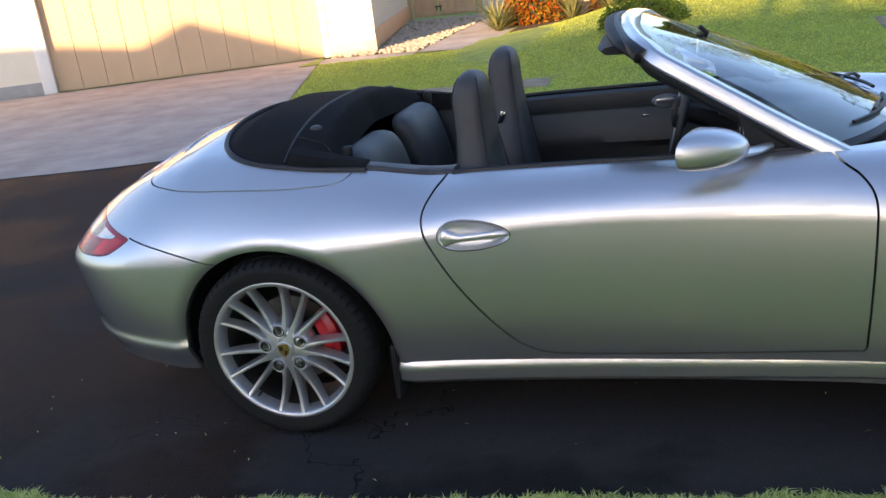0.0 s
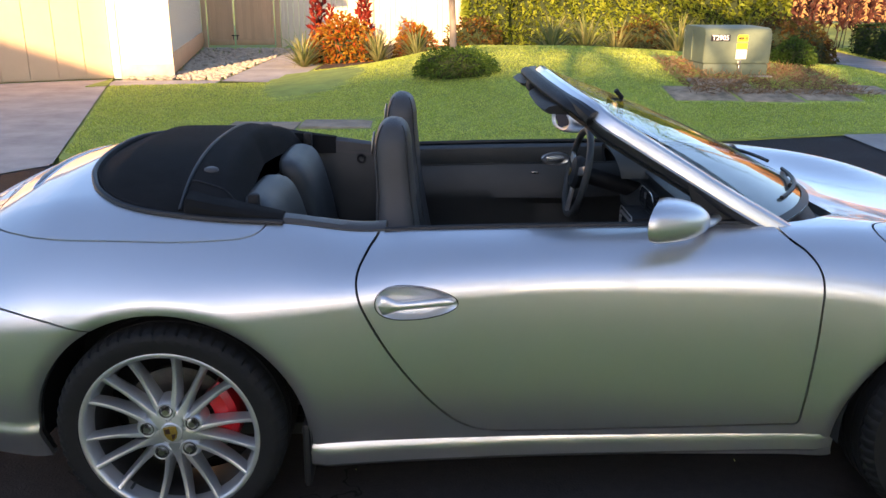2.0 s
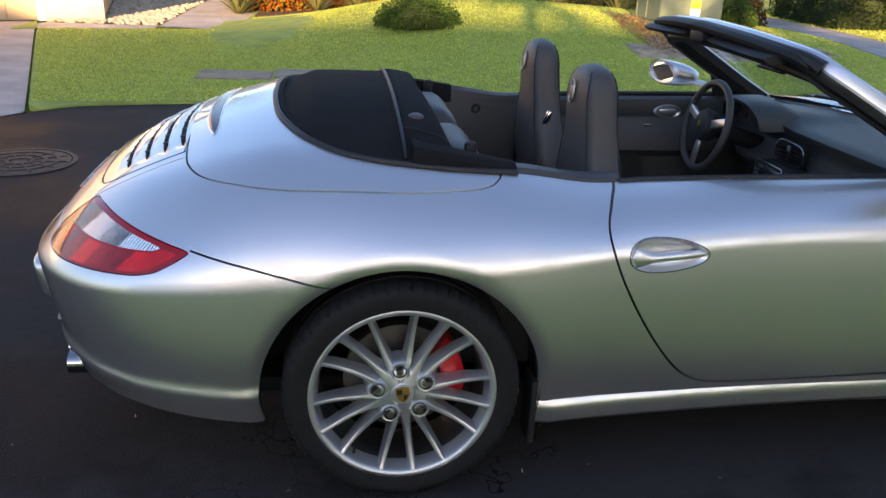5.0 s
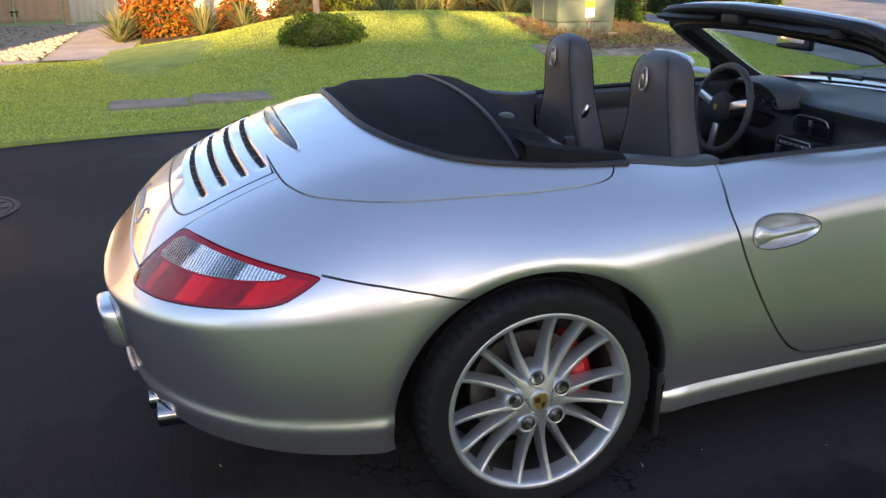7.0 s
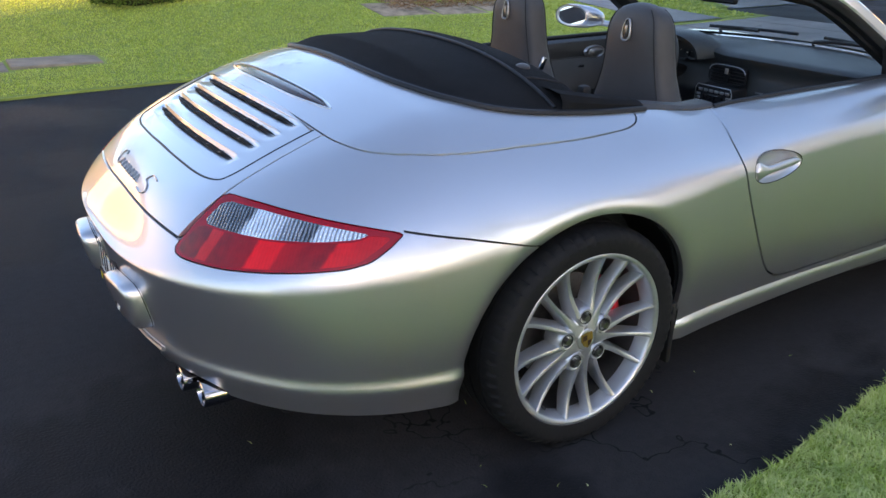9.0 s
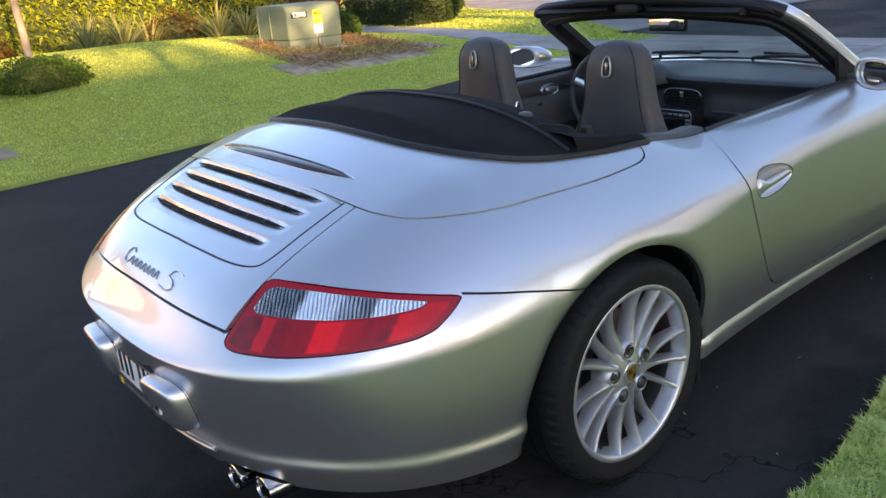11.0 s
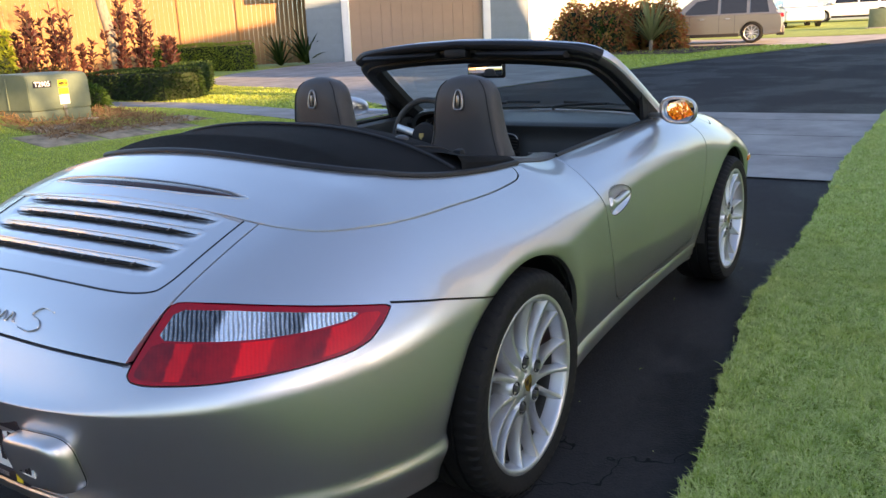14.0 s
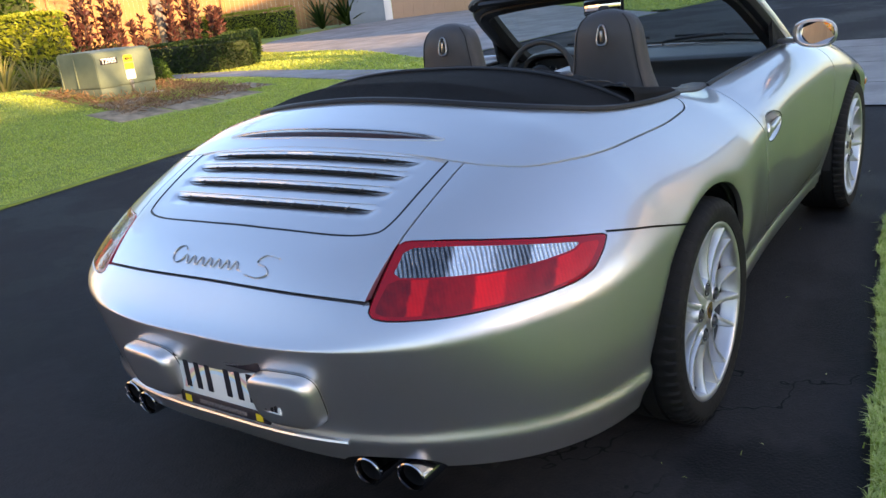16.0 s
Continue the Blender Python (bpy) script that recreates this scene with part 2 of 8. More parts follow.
M["rubber"] = mat("tyre_rubber", (0.012, 0.012, 0.0125), 0.72, 0, noise_scale=8, noise_amount=0.35, fine=0.2, fine_scale=300, spec=0.25)
M["stucco"] = mat("cream_stucco", (0.78, 0.70, 0.56), 0.9, 0, noise_scale=2, noise_amount=0.08, fine=0.3, fine_scale=90)
M["garage"] = mat("tan_garage_door", (0.58, 0.40, 0.25), 0.6, 0, noise_scale=2, noise_amount=0.08)
# tan door again, darkened: the neighbour garage's shade is put into the colour
M["garage_shade"] = mat("shaded_tan_garage_door", (0.40, 0.26, 0.17), 0.6, 0, noise_scale=2, noise_amount=0.1)
M["box_green"] = mat("green_enamel", (0.125, 0.165, 0.115), 0.55, 0, noise_scale=5, noise_amount=0.25, fine=0.1)
M["alloy"] = mat("silver_alloy", (0.58, 0.59, 0.605), 0.40, 0.85, coat=0.5, coat_rough=0.1, noise_scale=20, noise_amount=0.08)
# dark tone holds the shade of the wheel's recesses; also on valve and fins
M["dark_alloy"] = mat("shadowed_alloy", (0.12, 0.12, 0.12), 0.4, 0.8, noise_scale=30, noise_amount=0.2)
M["steel"] = mat("steel_bolt", (0.35, 0.34, 0.33), 0.35, 1.0, noise_scale=60, noise_amount=0.3)
M["disc"] = mat("brake_steel", (0.16, 0.15, 0.14), 0.45, 0.9, noise_scale=40, noise_amount=0.35)
M["caliper"] = mat("red_caliper", (0.55, 0.012, 0.02), 0.35, 0, noise_scale=20, noise_amount=0.2, coat=0.4)
M["plastic"] = mat("black_plastic", (0.014, 0.014, 0.015), 0.6, 0, noise_scale=20, noise_amount=0.2, fine=0.15, fine_scale=500, spec=0.3)
M["dark"] = mat("black_rubber", (0.008, 0.008, 0.009), 0.5, 0, noise_scale=30, noise_amount=0.2)
# black for exhaust soot, and for the shade painted into the grille slots
M["soot_and_shade"] = mat("soot_and_shade", (0.006, 0.005, 0.005), 0.9, 0, noise_scale=40, noise_amount=0.3)
M["chrome"] = mat("bright_chrome", (0.36, 0.36, 0.38), 0.12, 1.0, noise_scale=10, noise_amount=0.05)
M["gold"] = mat("gold_enamel", (0.42, 0.27, 0.06), 0.35, 0.6, noise_scale=300, noise_amount=0.5, coat=0.5)
M["darkred"] = mat("dark_enamel", (0.05, 0.012, 0.01), 0.3, 0.1, noise_scale=200, noise_amount=0.3, coat=0.5)
M["smoked"] = mat("smoked_lens", (0.05, 0.022, 0.02), 0.25, 0, noise_scale=60, noise_amount=0.4, spec=0.3, coat=0.25)
M["red_edge"] = mat("red_lens_edge", (0.36, 0.004, 0.012), 0.25, 0, noise_scale=15, noise_amount=0.15, coat=0.6, spec=0.2)
M["amber"] = mat("amber_lens", (0.75, 0.16, 0.02), 0.2, 0, noise_scale=60, noise_amount=0.2, coat=1.0)
M["plate"] = mat("plate_white", (0.75, 0.76, 0.74), 0.4, 0, noise_scale=12, noise_amount=0.08)
M["plate_frame"] = mat("plate_frame_navy", (0.03, 0.022, 0.028), 0.5, 0, noise_scale=30, noise_amount=0.3)
M["ink"] = mat("black_ink", (0.012, 0.012, 0.02), 0.5, 0, noise_scale=60, noise_amount=0.2)
M["yellow"] = mat("yellow_print", (0.75, 0.55, 0.03), 0.5, 0, noise_scale=40, noise_amount=0.15)
M["greytext"] = mat("grey_print", (0.22, 0.20, 0.20), 0.5, 0, noise_scale=220, noise_amount=0.8)
M["leather"] = mat("grey_leather", (0.058, 0.056, 0.056), 0.48, 0, noise_scale=9, noise_amount=0.18, fine=0.25, fine_scale=420, spec=0.4)
M["dark_leather"] = mat("black_leather", (0.040, 0.043, 0.043), 0.5, 0, noise_scale=9, noise_amount=0.2, fine=0.25, fine_scale=420)
M["stitch"] = mat("seam_thread", (0.02, 0.02, 0.02), 0.8, 0, noise_scale=200, noise_amount=0.3)
M["silver_trim"] = mat("satin_silver", (0.55, 0.55, 0.55), 0.28, 0.9, noise_scale=30, noise_amount=0.06)
M["mirror"] = mat("mirror_glass", (0.85, 0.86, 0.87), 0.01, 1.0)
M["screen"] = mat("dark_screen", (0.01, 0.011, 0.013), 0.12, 0, noise_scale=40, noise_amount=0.1, coat=0.6)
M["dial"] = mat("dial_face", (0.03, 0.03, 0.03), 0.4, 0, noise_scale=50, noise_amount=0.3)
M["dial_mark"] = mat("dial_print", (0.75, 0.73, 0.66), 0.5, 0, noise_scale=90, noise_amount=0.1)


def lens_material(name, color, dark, zones, ribs, metal, hatch=0.0, depth=0.13):
    """Moulded lens: reflector chambers side by side (zones: place along the lamp, brightness) under a smooth clear
    face; their gleam and shade are put into the colour.
    """
    m = mat(name, color, 0.24, metal, coat=1.0, coat_rough=0.02)
    nt = m.node_tree
    N, L = nt.nodes, nt.links

    def math_node(op, a, b=None):
        n = N.new("ShaderNodeMath")
        n.operation = op
        for i, v in enumerate((a, b)):
            if v is None:
                continue
            if isinstance(v, (int, float)):
                n.inputs[i].default_value = v
            else:
                L.new(v, n.inputs[i])
        return n.outputs[0]
    tc = N.new("ShaderNodeTexCoord")
    sep = N.new("ShaderNodeSeparateXYZ")
    L.new(tc.outputs["Object"], sep.inputs[0])
    ay = math_node("ABSOLUTE", sep.outputs[1])
    u = math_node("ADD", math_node("MULTIPLY", sep.outputs[0], 0.66), math_node("MULTIPLY", ay, 0.751))
    v = math_node("SUBTRACT", sep.outputs[2], 0.71)
    slant = math_node("SUBTRACT", u, math_node("MULTIPLY", v, 0.45))
    cb = N.new("ShaderNodeCombineXYZ")
    L.new(u, cb.inputs[0])
    L.new(v, cb.inputs[1])
    nz = N.new("ShaderNodeTexNoise")
    nz.inputs["Scale"].default_value = 38
    nz.inputs["Detail"].default_value = 3
    L.new(cb.outputs[0], nz.inputs["Vector"])
    wob = math_node("MULTIPLY", math_node("SUBTRACT", nz.outputs["Fac"], 0.5), 0.014)
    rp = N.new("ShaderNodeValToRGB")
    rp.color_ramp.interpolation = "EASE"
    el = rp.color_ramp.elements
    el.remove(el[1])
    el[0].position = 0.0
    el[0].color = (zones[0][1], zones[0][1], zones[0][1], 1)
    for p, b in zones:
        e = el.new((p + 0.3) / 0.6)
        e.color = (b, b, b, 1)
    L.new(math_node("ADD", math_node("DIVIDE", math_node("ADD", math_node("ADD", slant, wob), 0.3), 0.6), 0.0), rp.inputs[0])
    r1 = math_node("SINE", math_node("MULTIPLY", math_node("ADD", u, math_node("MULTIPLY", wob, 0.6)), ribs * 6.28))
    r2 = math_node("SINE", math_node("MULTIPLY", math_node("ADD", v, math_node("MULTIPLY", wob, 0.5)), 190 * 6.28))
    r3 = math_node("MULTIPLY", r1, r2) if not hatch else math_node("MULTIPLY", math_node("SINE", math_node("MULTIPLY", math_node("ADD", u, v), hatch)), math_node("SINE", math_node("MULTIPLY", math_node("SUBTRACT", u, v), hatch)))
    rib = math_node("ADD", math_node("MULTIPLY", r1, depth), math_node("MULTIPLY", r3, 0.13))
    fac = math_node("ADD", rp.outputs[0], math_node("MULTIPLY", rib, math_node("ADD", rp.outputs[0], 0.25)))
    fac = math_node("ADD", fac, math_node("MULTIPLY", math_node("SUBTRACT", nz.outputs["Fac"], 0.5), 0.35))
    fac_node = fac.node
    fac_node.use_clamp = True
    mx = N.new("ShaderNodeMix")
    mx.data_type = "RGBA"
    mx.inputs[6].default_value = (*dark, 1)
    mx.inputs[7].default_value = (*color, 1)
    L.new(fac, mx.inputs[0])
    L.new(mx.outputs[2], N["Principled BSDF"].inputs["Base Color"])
    bp = N.new("ShaderNodeBump")
    bp.inputs["Strength"].default_value = 0.8
    bp.inputs["Distance"].default_value = 0.002
    L.new(rib, bp.inputs["Height"])
    L.new(bp.outputs[0], N["Principled BSDF"].inputs["Normal"])
    return m


# zone values paint the chambers' reflections and dark parts into the lens colour
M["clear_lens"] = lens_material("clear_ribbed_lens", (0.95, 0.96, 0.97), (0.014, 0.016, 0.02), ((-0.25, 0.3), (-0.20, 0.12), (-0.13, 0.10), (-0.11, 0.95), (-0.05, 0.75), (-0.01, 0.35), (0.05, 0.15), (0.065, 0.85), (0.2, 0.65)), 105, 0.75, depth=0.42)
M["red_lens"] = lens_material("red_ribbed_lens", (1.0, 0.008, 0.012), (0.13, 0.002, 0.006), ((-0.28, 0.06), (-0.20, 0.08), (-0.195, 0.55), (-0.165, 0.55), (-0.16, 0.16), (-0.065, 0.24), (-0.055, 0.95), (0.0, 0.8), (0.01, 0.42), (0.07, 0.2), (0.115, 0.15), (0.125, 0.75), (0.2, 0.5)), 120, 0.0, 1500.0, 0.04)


def glass_material(name, tint=(0.86, 0.93, 0.90)):
    m = bpy.data.materials.new(name)
    m.use_nodes = True
    N, L = m.node_tree.nodes, m.node_tree.links
    N.clear()
    out = N.new("ShaderNodeOutputMaterial")
    tr = N.new("ShaderNodeBsdfTransparent")
    tr.inputs[0].default_value = (*tint, 1)
    gl = N.new("ShaderNodeBsdfGlossy")
    gl.inputs["Roughness"].default_value = 0.0
    lw = N.new("ShaderNodeLayerWeight")
    lw.inputs[0].default_value = 0.5
    pw = N.new("ShaderNodeMath")
    pw.operation = "POWER"
    pw.inputs[1].default_value = 3.2
    L.new(lw.outputs["Facing"], pw.inputs[0])
    mr = N.new("ShaderNodeMapRange")
    mr.inputs[3].default_value, mr.inputs[4].default_value = 0.09, 0.78
    L.new(pw.outputs[0], mr.inputs[0])
    mx = N.new("ShaderNodeMixShader")
    L.new(mr.outputs[0], mx.inputs[0])
    L.new(tr.outputs[0], mx.inputs[1])
    L.new(gl.outputs[0], mx.inputs[2])
    L.new(mx.outputs[0], out.inputs[0])
    return m


for k in ("red_lens", "clear_lens"):
    M[k].node_tree.nodes["Principled BSDF"].inputs["Specular IOR Level"].default_value = 0.15
    M[k].node_tree.nodes["Principled BSDF"].inputs["Coat Weight"].default_value = 0.7
M["glass"] = glass_material("windscreen_glass")

# ---------------------------------------------------------------- ground
def step(a, b, x):
    t = min(1.0, max(0.0, (x - a) / (b - a)))
    return t * t * (3 - 2 * t)


def rise(x, y):
    """Height of the ground: level drive, street climbing slowly ahead, a low mound of lawn on the far side."""
    z = 0.0245 * max(0.0, x - 4.0) if x < 60 else 1.372
    if y > 5.0:
        side = step(-1.9, 1.6, x) * (1 - 0.62 * step(3.0, 8.5, x)) * (1 - 0.7 * step(6.6, 9.2, x))
        z += 0.60 * side * math.exp(-((y - 11.2) / 3.1) ** 2) * step(5.0, 7.0, y)
    return z


def near_edge(x):
    """Edge of the right-hand lawn along the drive."""
    return -1.292 + 0.060 * max(-0.5, min(x, 5.6)) + 0.012 * math.sin(2.1 * x) + 0.008 * math.sin(7.3 * x + 1) + 0.10 * math.exp(-((x - 2.0) / 0.95) ** 2) - 0.03 * math.exp(-((x + 0.4) / 0.9) ** 2)


FAR_EDGE = curve([(-14, 1.2), (-8, 2.3), (-4.88, 3.12), (-3.35, 3.58), (-2.75, 4.35), (-2.3, 4.72), (-0.63, 5.02), (0.73, 5.18), (2.3, 5.47), (3.4, 5.66), (5.3, 5.95)])
ROAD_EDGE = curve([(11.0, 6.9), (13, 6.6), (16, 5.8), (21, 4.6), (25, 3.1), (29, 1.4), (40, -4.5), (60, -16)])


def strip(name, x0, x1, lo, hi, nx, ny, material, dz, label, category, skirt=0.0, kind="structure", parent=None):
    rows = []
    for i in range(nx + 1):
        x = lerp(x0, x1, i / nx)
        a, b = (lo(x) if callable(lo) else lo), (hi(x) if callable(hi) else hi)
        row = []
        for j in range(ny + 1):
            y = lerp(a, b, j / ny)
            row.append((x, y, rise(x, y) + dz))
        if skirt:
            row = [(row[0][0], row[0][1], row[0][2] - skirt)] + row + [(row[-1][0], row[-1][1], row[-1][2] - skirt)]
        rows.append(row)
    bm = grid_bm(rows)
    bmesh.ops.recalc_face_normals(bm, faces=bm.faces[:])
    if sum(f.normal.z for f in bm.faces) < 0:
        bmesh.ops.reverse_faces(bm, faces=bm.faces[:])
    ob = part(name, bm, material, parent)
    if parent is None:
        tagged(ob, label, category, kind=kind)
    return ob


def spread(a, b, n, power=3.0):
    """Places from a to b, dense in the middle."""
    return [lerp(a, b, 0.5 + 0.5 * math.copysign(abs(2 * i / n - 1) ** power, 2 * i / n - 1)) for i in range(n + 1)]


gx, gy = spread(-600, 640, 90, 3.2), spread(-620, 640, 90, 3.2)
bm = grid_bm([[(x, y, rise(x, y) - 0.06) for y in gy] for x in gx])
bmesh.ops.recalc_face_normals(bm, faces=bm.faces[:])
tagged(part("ground", bm, M["lawn"]), "open grassy ground reaching the horizon", "ground", kind="structure")
strip("asphalt_drive", -16, 5.25, lambda x: near_edge(x) - 0.05, lambda x: FAR_EDGE(x) + 0.04, 90, 40, M["asphalt"], 0.0, "freshly sealed black asphalt drive under the car", "drive")
strip("concrete_driveway", -12.5, -2.72, lambda x: FAR_EDGE(x) - 0.0, lambda x: min(11.6 + (x + 4.9) * 0.517, 4.3 + (-2.72 - x) * 3.3) if x > -9.4 else 9.2, 60, 20, M["concrete"], 0.006, "worn pale concrete garage driveway", "driveway")
apron = empty("concrete_apron", "pale concrete apron with joints and tyre stains", "apron", kind="structure")
for i, (a, b) in enumerate(((5.25, 6.35), (6.37, 7.65), (7.67, 8.94), (8.96, 9.62))):
    for c, d in ((-1.0, 2.3), (2.32, 6.0)):
        strip("slab", a, b, c - (0.0 if c > 0 else 0.05 * (i > 1)), d, 4, 4, M["apron"], 0.012, "", "", skirt=0.03, parent=apron)
strip("apron_bed", 5.2, 9.66, -1.04, 6.05, 6, 4, M["asphalt"], -0.004, "dark joint bed below the apron slabs", "pavement")
walkp = empty("sidewalk", "grey concrete pavement strip with joints", "pavement", kind="structure")
PAVE = lambda y: 7.62 + 0.15 * (y - 6.4)
for i in range(9):
    rows = []
    for k in range(4):
        y = 6.05 + 1.5 * i + 1.48 * k / 3
        xs = [PAVE(y) + 1.07 * u / 3 for u in range(4)]
        row = [(x, y, rise(x, y) + 0.036) for x in xs]
        rows.append([(xs[0], y, row[0][2] - 0.06)] + row + [(xs[-1], y, row[-1][2] - 0.06)])
    bm = grid_bm(rows)
    bmesh.ops.recalc_face_normals(bm, faces=bm.faces[:])
    if sum(f.normal.z for f in bm.faces) < 0:
        bmesh.ops.reverse_faces(bm, faces=bm.faces[:])
    part("slab", bm, M["apron"], walkp)
strip("street", 9.66, 60, lambda x: ROAD_EDGE(x) - 8.5, ROAD_EDGE, 60, 12, M["asphalt"], -0.004, "dark sealed asphalt street", "street")
DRIVE_TOP = curve([(9.9, 7.0), (12.1, 10.7), (14.5, 16.4), (19.7, 20.5), (25.0, 20.8), (27.0, 20.6)])
strip("neighbour_driveway", 9.95, 26.5, lambda x: ROAD_EDGE(x) if x < 17 else 5.6 + (x - 17) * 0.98, DRIVE_TOP, 40, 8, M["apron"], 0.010, "smooth grey concrete driveway", "driveway")
strip("suv_driveway", 27.5, 33.5, lambda x: ROAD_EDGE(x) - 0.2, 11.0, 8, 8, M["concrete"], 0.010, "pale concrete driveway", "driveway")
strip("garden_walk", -2.95, -1.62, lambda x: 11.1 + (x + 1.62) * -0.15, 19.4, 4, 20, M["concrete"], 0.014, "sunlit concrete garden walk to the gate", "walk")
strip("front_walk", -4.75, -2.97, lambda x: 10.35 + (x + 4.75) * 0.37, lambda x: 11.35 + (x + 4.75) * 0.06, 6, 3, M["concrete"], 0.012, "concrete path along the house", "walk")

lawn_main = strip("lawn", -4.9, 9.6, lambda x: max(FAR_EDGE(x) + 0.02, 4.4 + (-2.72 - x) * 3.3) if x < -2.3 else FAR_EDGE(x), lambda x: 10.4 + (x + 4.9) * 0.25 if x < -1.62 else 16.5, 110, 60, M["lawn"], 0.02, "clipped green lawn on a low mound", "lawn", skirt=0.05)
strip("lawn_by_pavement", 9.61, 22.0, lambda x: 7.0 if x < 9.9 else DRIVE_TOP(x) + 0.01, lambda x: 19 if x < 14 else 19 + 1.1 * (x - 14), 40, 24, M["lawn"], 0.02, "clipped green lawn by the pavement", "lawn", skirt=0.05)
# added out of view as a pale reflector for the car's right side
strip("drive_behind", -18, 14, -17.0, -4.7, 20, 12, M["pale_concrete"], 0.012, "unseen pale ground added to brighten the car's side", "driveway")
strip("lawn_near", -16, 12.2, -4.72, near_edge, 140, 20, M["lawn"], 0.022, "thick green lawn beside the drive", "lawn", skirt=0.05)
strip("lawn_island", 17.5, 27.4, lambda x: ROAD_EDGE(x) + 0.0, lambda x: min(5.5 + (x - 17) * 0.98, 11.5), 20, 10, M["lawn"], 0.02, "sunlit verge lawn by the street", "lawn", skirt=0.04)
strip("lawn_far", 33.6, 58, lambda x: ROAD_EDGE(x), 14.0, 20, 8, M["lawn"], 0.02, "sunlit far verge lawn", "lawn", skirt=0.04)

# ---------------------------------------------------------------- the car: x ahead, rear axle at x = 0, right side y < 0
XR, LR, XF, LF = -0.30, 0.805, 2.52, 0.82
HALF = curve([(-0.3, 0.894), (0, 0.917), (0.3, 0.912), (0.6, 0.892), (1.2, 0.873), (1.8, 0.872), (2.1, 0.882), (2.35, 0.889), (2.6, 0.878)])
BELT = curve([(-1.1, 0.585), (-0.5, 0.63), (0, 0.665), (0.3, 0.695), (0.6, 0.73), (1.2, 0.765), (1.8, 0.75), (2.4, 0.66), (3.3, 0.52)])
BOTTOM = curve([(-1.1, 0.29), (-0.5, 0.230), (0, 0.2), (0.4, 0.2), (1.9, 0.2), (2.6, 0.19), (3.3, 0.2)])
SPINE = curve([(-1.1, 0.60), (-1.0, 0.715), (-0.9, 0.79), (-0.8, 0.85), (-0.7, 0.902), (-0.6, 0.945), (-0.5, 0.98), (-0.35, 1.015), (-0.1, 1.03),
               (0.3, 0.99), (0.6, 0.93), (1.6, 0.925), (1.9, 0.90), (2.3, 0.835), (2.7, 0.765), (3.0, 0.69), (3.2, 0.60), (3.34, 0.48)])
CROWN = curve([(-1.1, 0.10), (-0.6, 0.20), (-0.1, 0.20), (0.3, 0.15), (0.7, 0.07), (1.7, 0.03), (2.0, 0.02), (2.8, 0.05), (3.3, 0.1)])
ROUND = curve([(-0.4, 0.34), (0, 0.36), (0.35, 0.30), (0.7, 0.235), (1.1, 0.19), (1.6, 0.16), (2.1, 0.19), (2.5, 0.21)])
TUCK = curve([(-1.1, 0.078), (-0.8, 0.066), (-0.4, 0.06), (0.3, 0.09), (0.8, 0.10), (1.8, 0.10), (2.3, 0.07), (3.3, 0.08)])


REAR_ARCH, FRONT_ARCH = (0.0, 0.312, 0.392), (2.35, 0.318, 0.382)      # x, z, radius


def rolled(p):
    """Turns the skin inwards along the wheel openings."""
    if abs(p.y) > 0.6:
        for cx, cz, r in (REAR_ARCH, FRONT_ARCH):
            k = (r + 0.05 - math.hypot(p.x - cx, p.z - cz)) / 0.05
            if k > 0:
                p.y -= math.copysign(0.015 * min(k, 1.4) ** 2.2, p.y)
    return p


def outline(s):
    """Plan outline of the right half at the widest height, 0 the tail's middle, 1 the nose's middle, and the place on the middle line that it looks to."""
    if s < 0.3:
        a = (1 - s / 0.3) * math.pi / 2
        x = XR - LR * math.sin(a) ** (2 / 2.65)
        y = -HALF(XR) * math.cos(a) ** (2 / 2.65)
        d = XR - 0.36 * math.sin(a) ** 1.6
        w = lerp(ROUND(XR), 0.17, math.sin(a) ** 2)
    elif s < 0.75:
        x = lerp(XR, XF, (s - 0.3) / 0.45)
        y, d, w = -HALF(x), x, ROUND(x)
    else:
        a = (s - 0.75) / 0.25 * math.pi / 2
        x = XF + LF * math.sin(a) ** (2 / 2.3)
        y = -HALF(XF) * math.cos(a) ** (2 / 2.3)
        d = XF + 0.4 * math.sin(a) ** 1.6
        w = lerp(ROUND(XF), 0.2, math.sin(a) ** 2)
    return x, y, d, w


def top(x, y):
    z = SPINE(x) - CROWN(x) * y * y
    f = math.exp(-((x - 2.45) / 0.55) ** 2)
    z += f * 0.068 * math.exp(-((abs(y) - 0.64) / 0.17) ** 2) - f * 0.045 * math.exp(-(y / 0.42) ** 2)
    return z


def skin(s, v):
    """A place on the body's right half: v = 0 the lower edge, 0.4 the widest line, 1 the middle line."""
    x, y, d, w = outline(s)
    belt, low = BELT(x), BOTTOM(x)
    if v < 0.4:
        k = 1 - v / 0.4
        z = lerp(belt, low, k)
        tail = min(1, max(0, (-0.72 - x) / 0.2))
        inset = TUCK(x) * k ** lerp(2.2, 1.25, tail)
        ridge = 0.347 - 0.028 * min(1, max(0, (x + 0.95) / 0.5))
        lip = 0.014 * math.exp(-((z - ridge) / 0.022) ** 2) if z > ridge else 0.014 * math.exp(-((z - ridge) / 0.05) ** 2)
        rear = min(1, max(0, (-0.28 - x) / 0.1))
        inset -= lip * rear
        q = math.hypot(x - d, y)
        return rolled(Vector((x - (x - d) / q * inset, y - y / q * inset, z)))
    t = (v - 0.4) / 0.6
    q = math.hypot(x - d, y)
    if t < 0.6:
        a = t / 0.6 * math.pi / 2
        inset = w * (1 - math.cos(a))
        lift = math.sin(a)
    else:
        inset = lerp(w, q, (t - 0.6) / 0.4)
        lift = 1.0
    rho = 1 - inset / q
    px, py = d + (x - d) * rho, y * rho
    return rolled(Vector((px, py, belt + (top(px, py) - belt) * lift)))


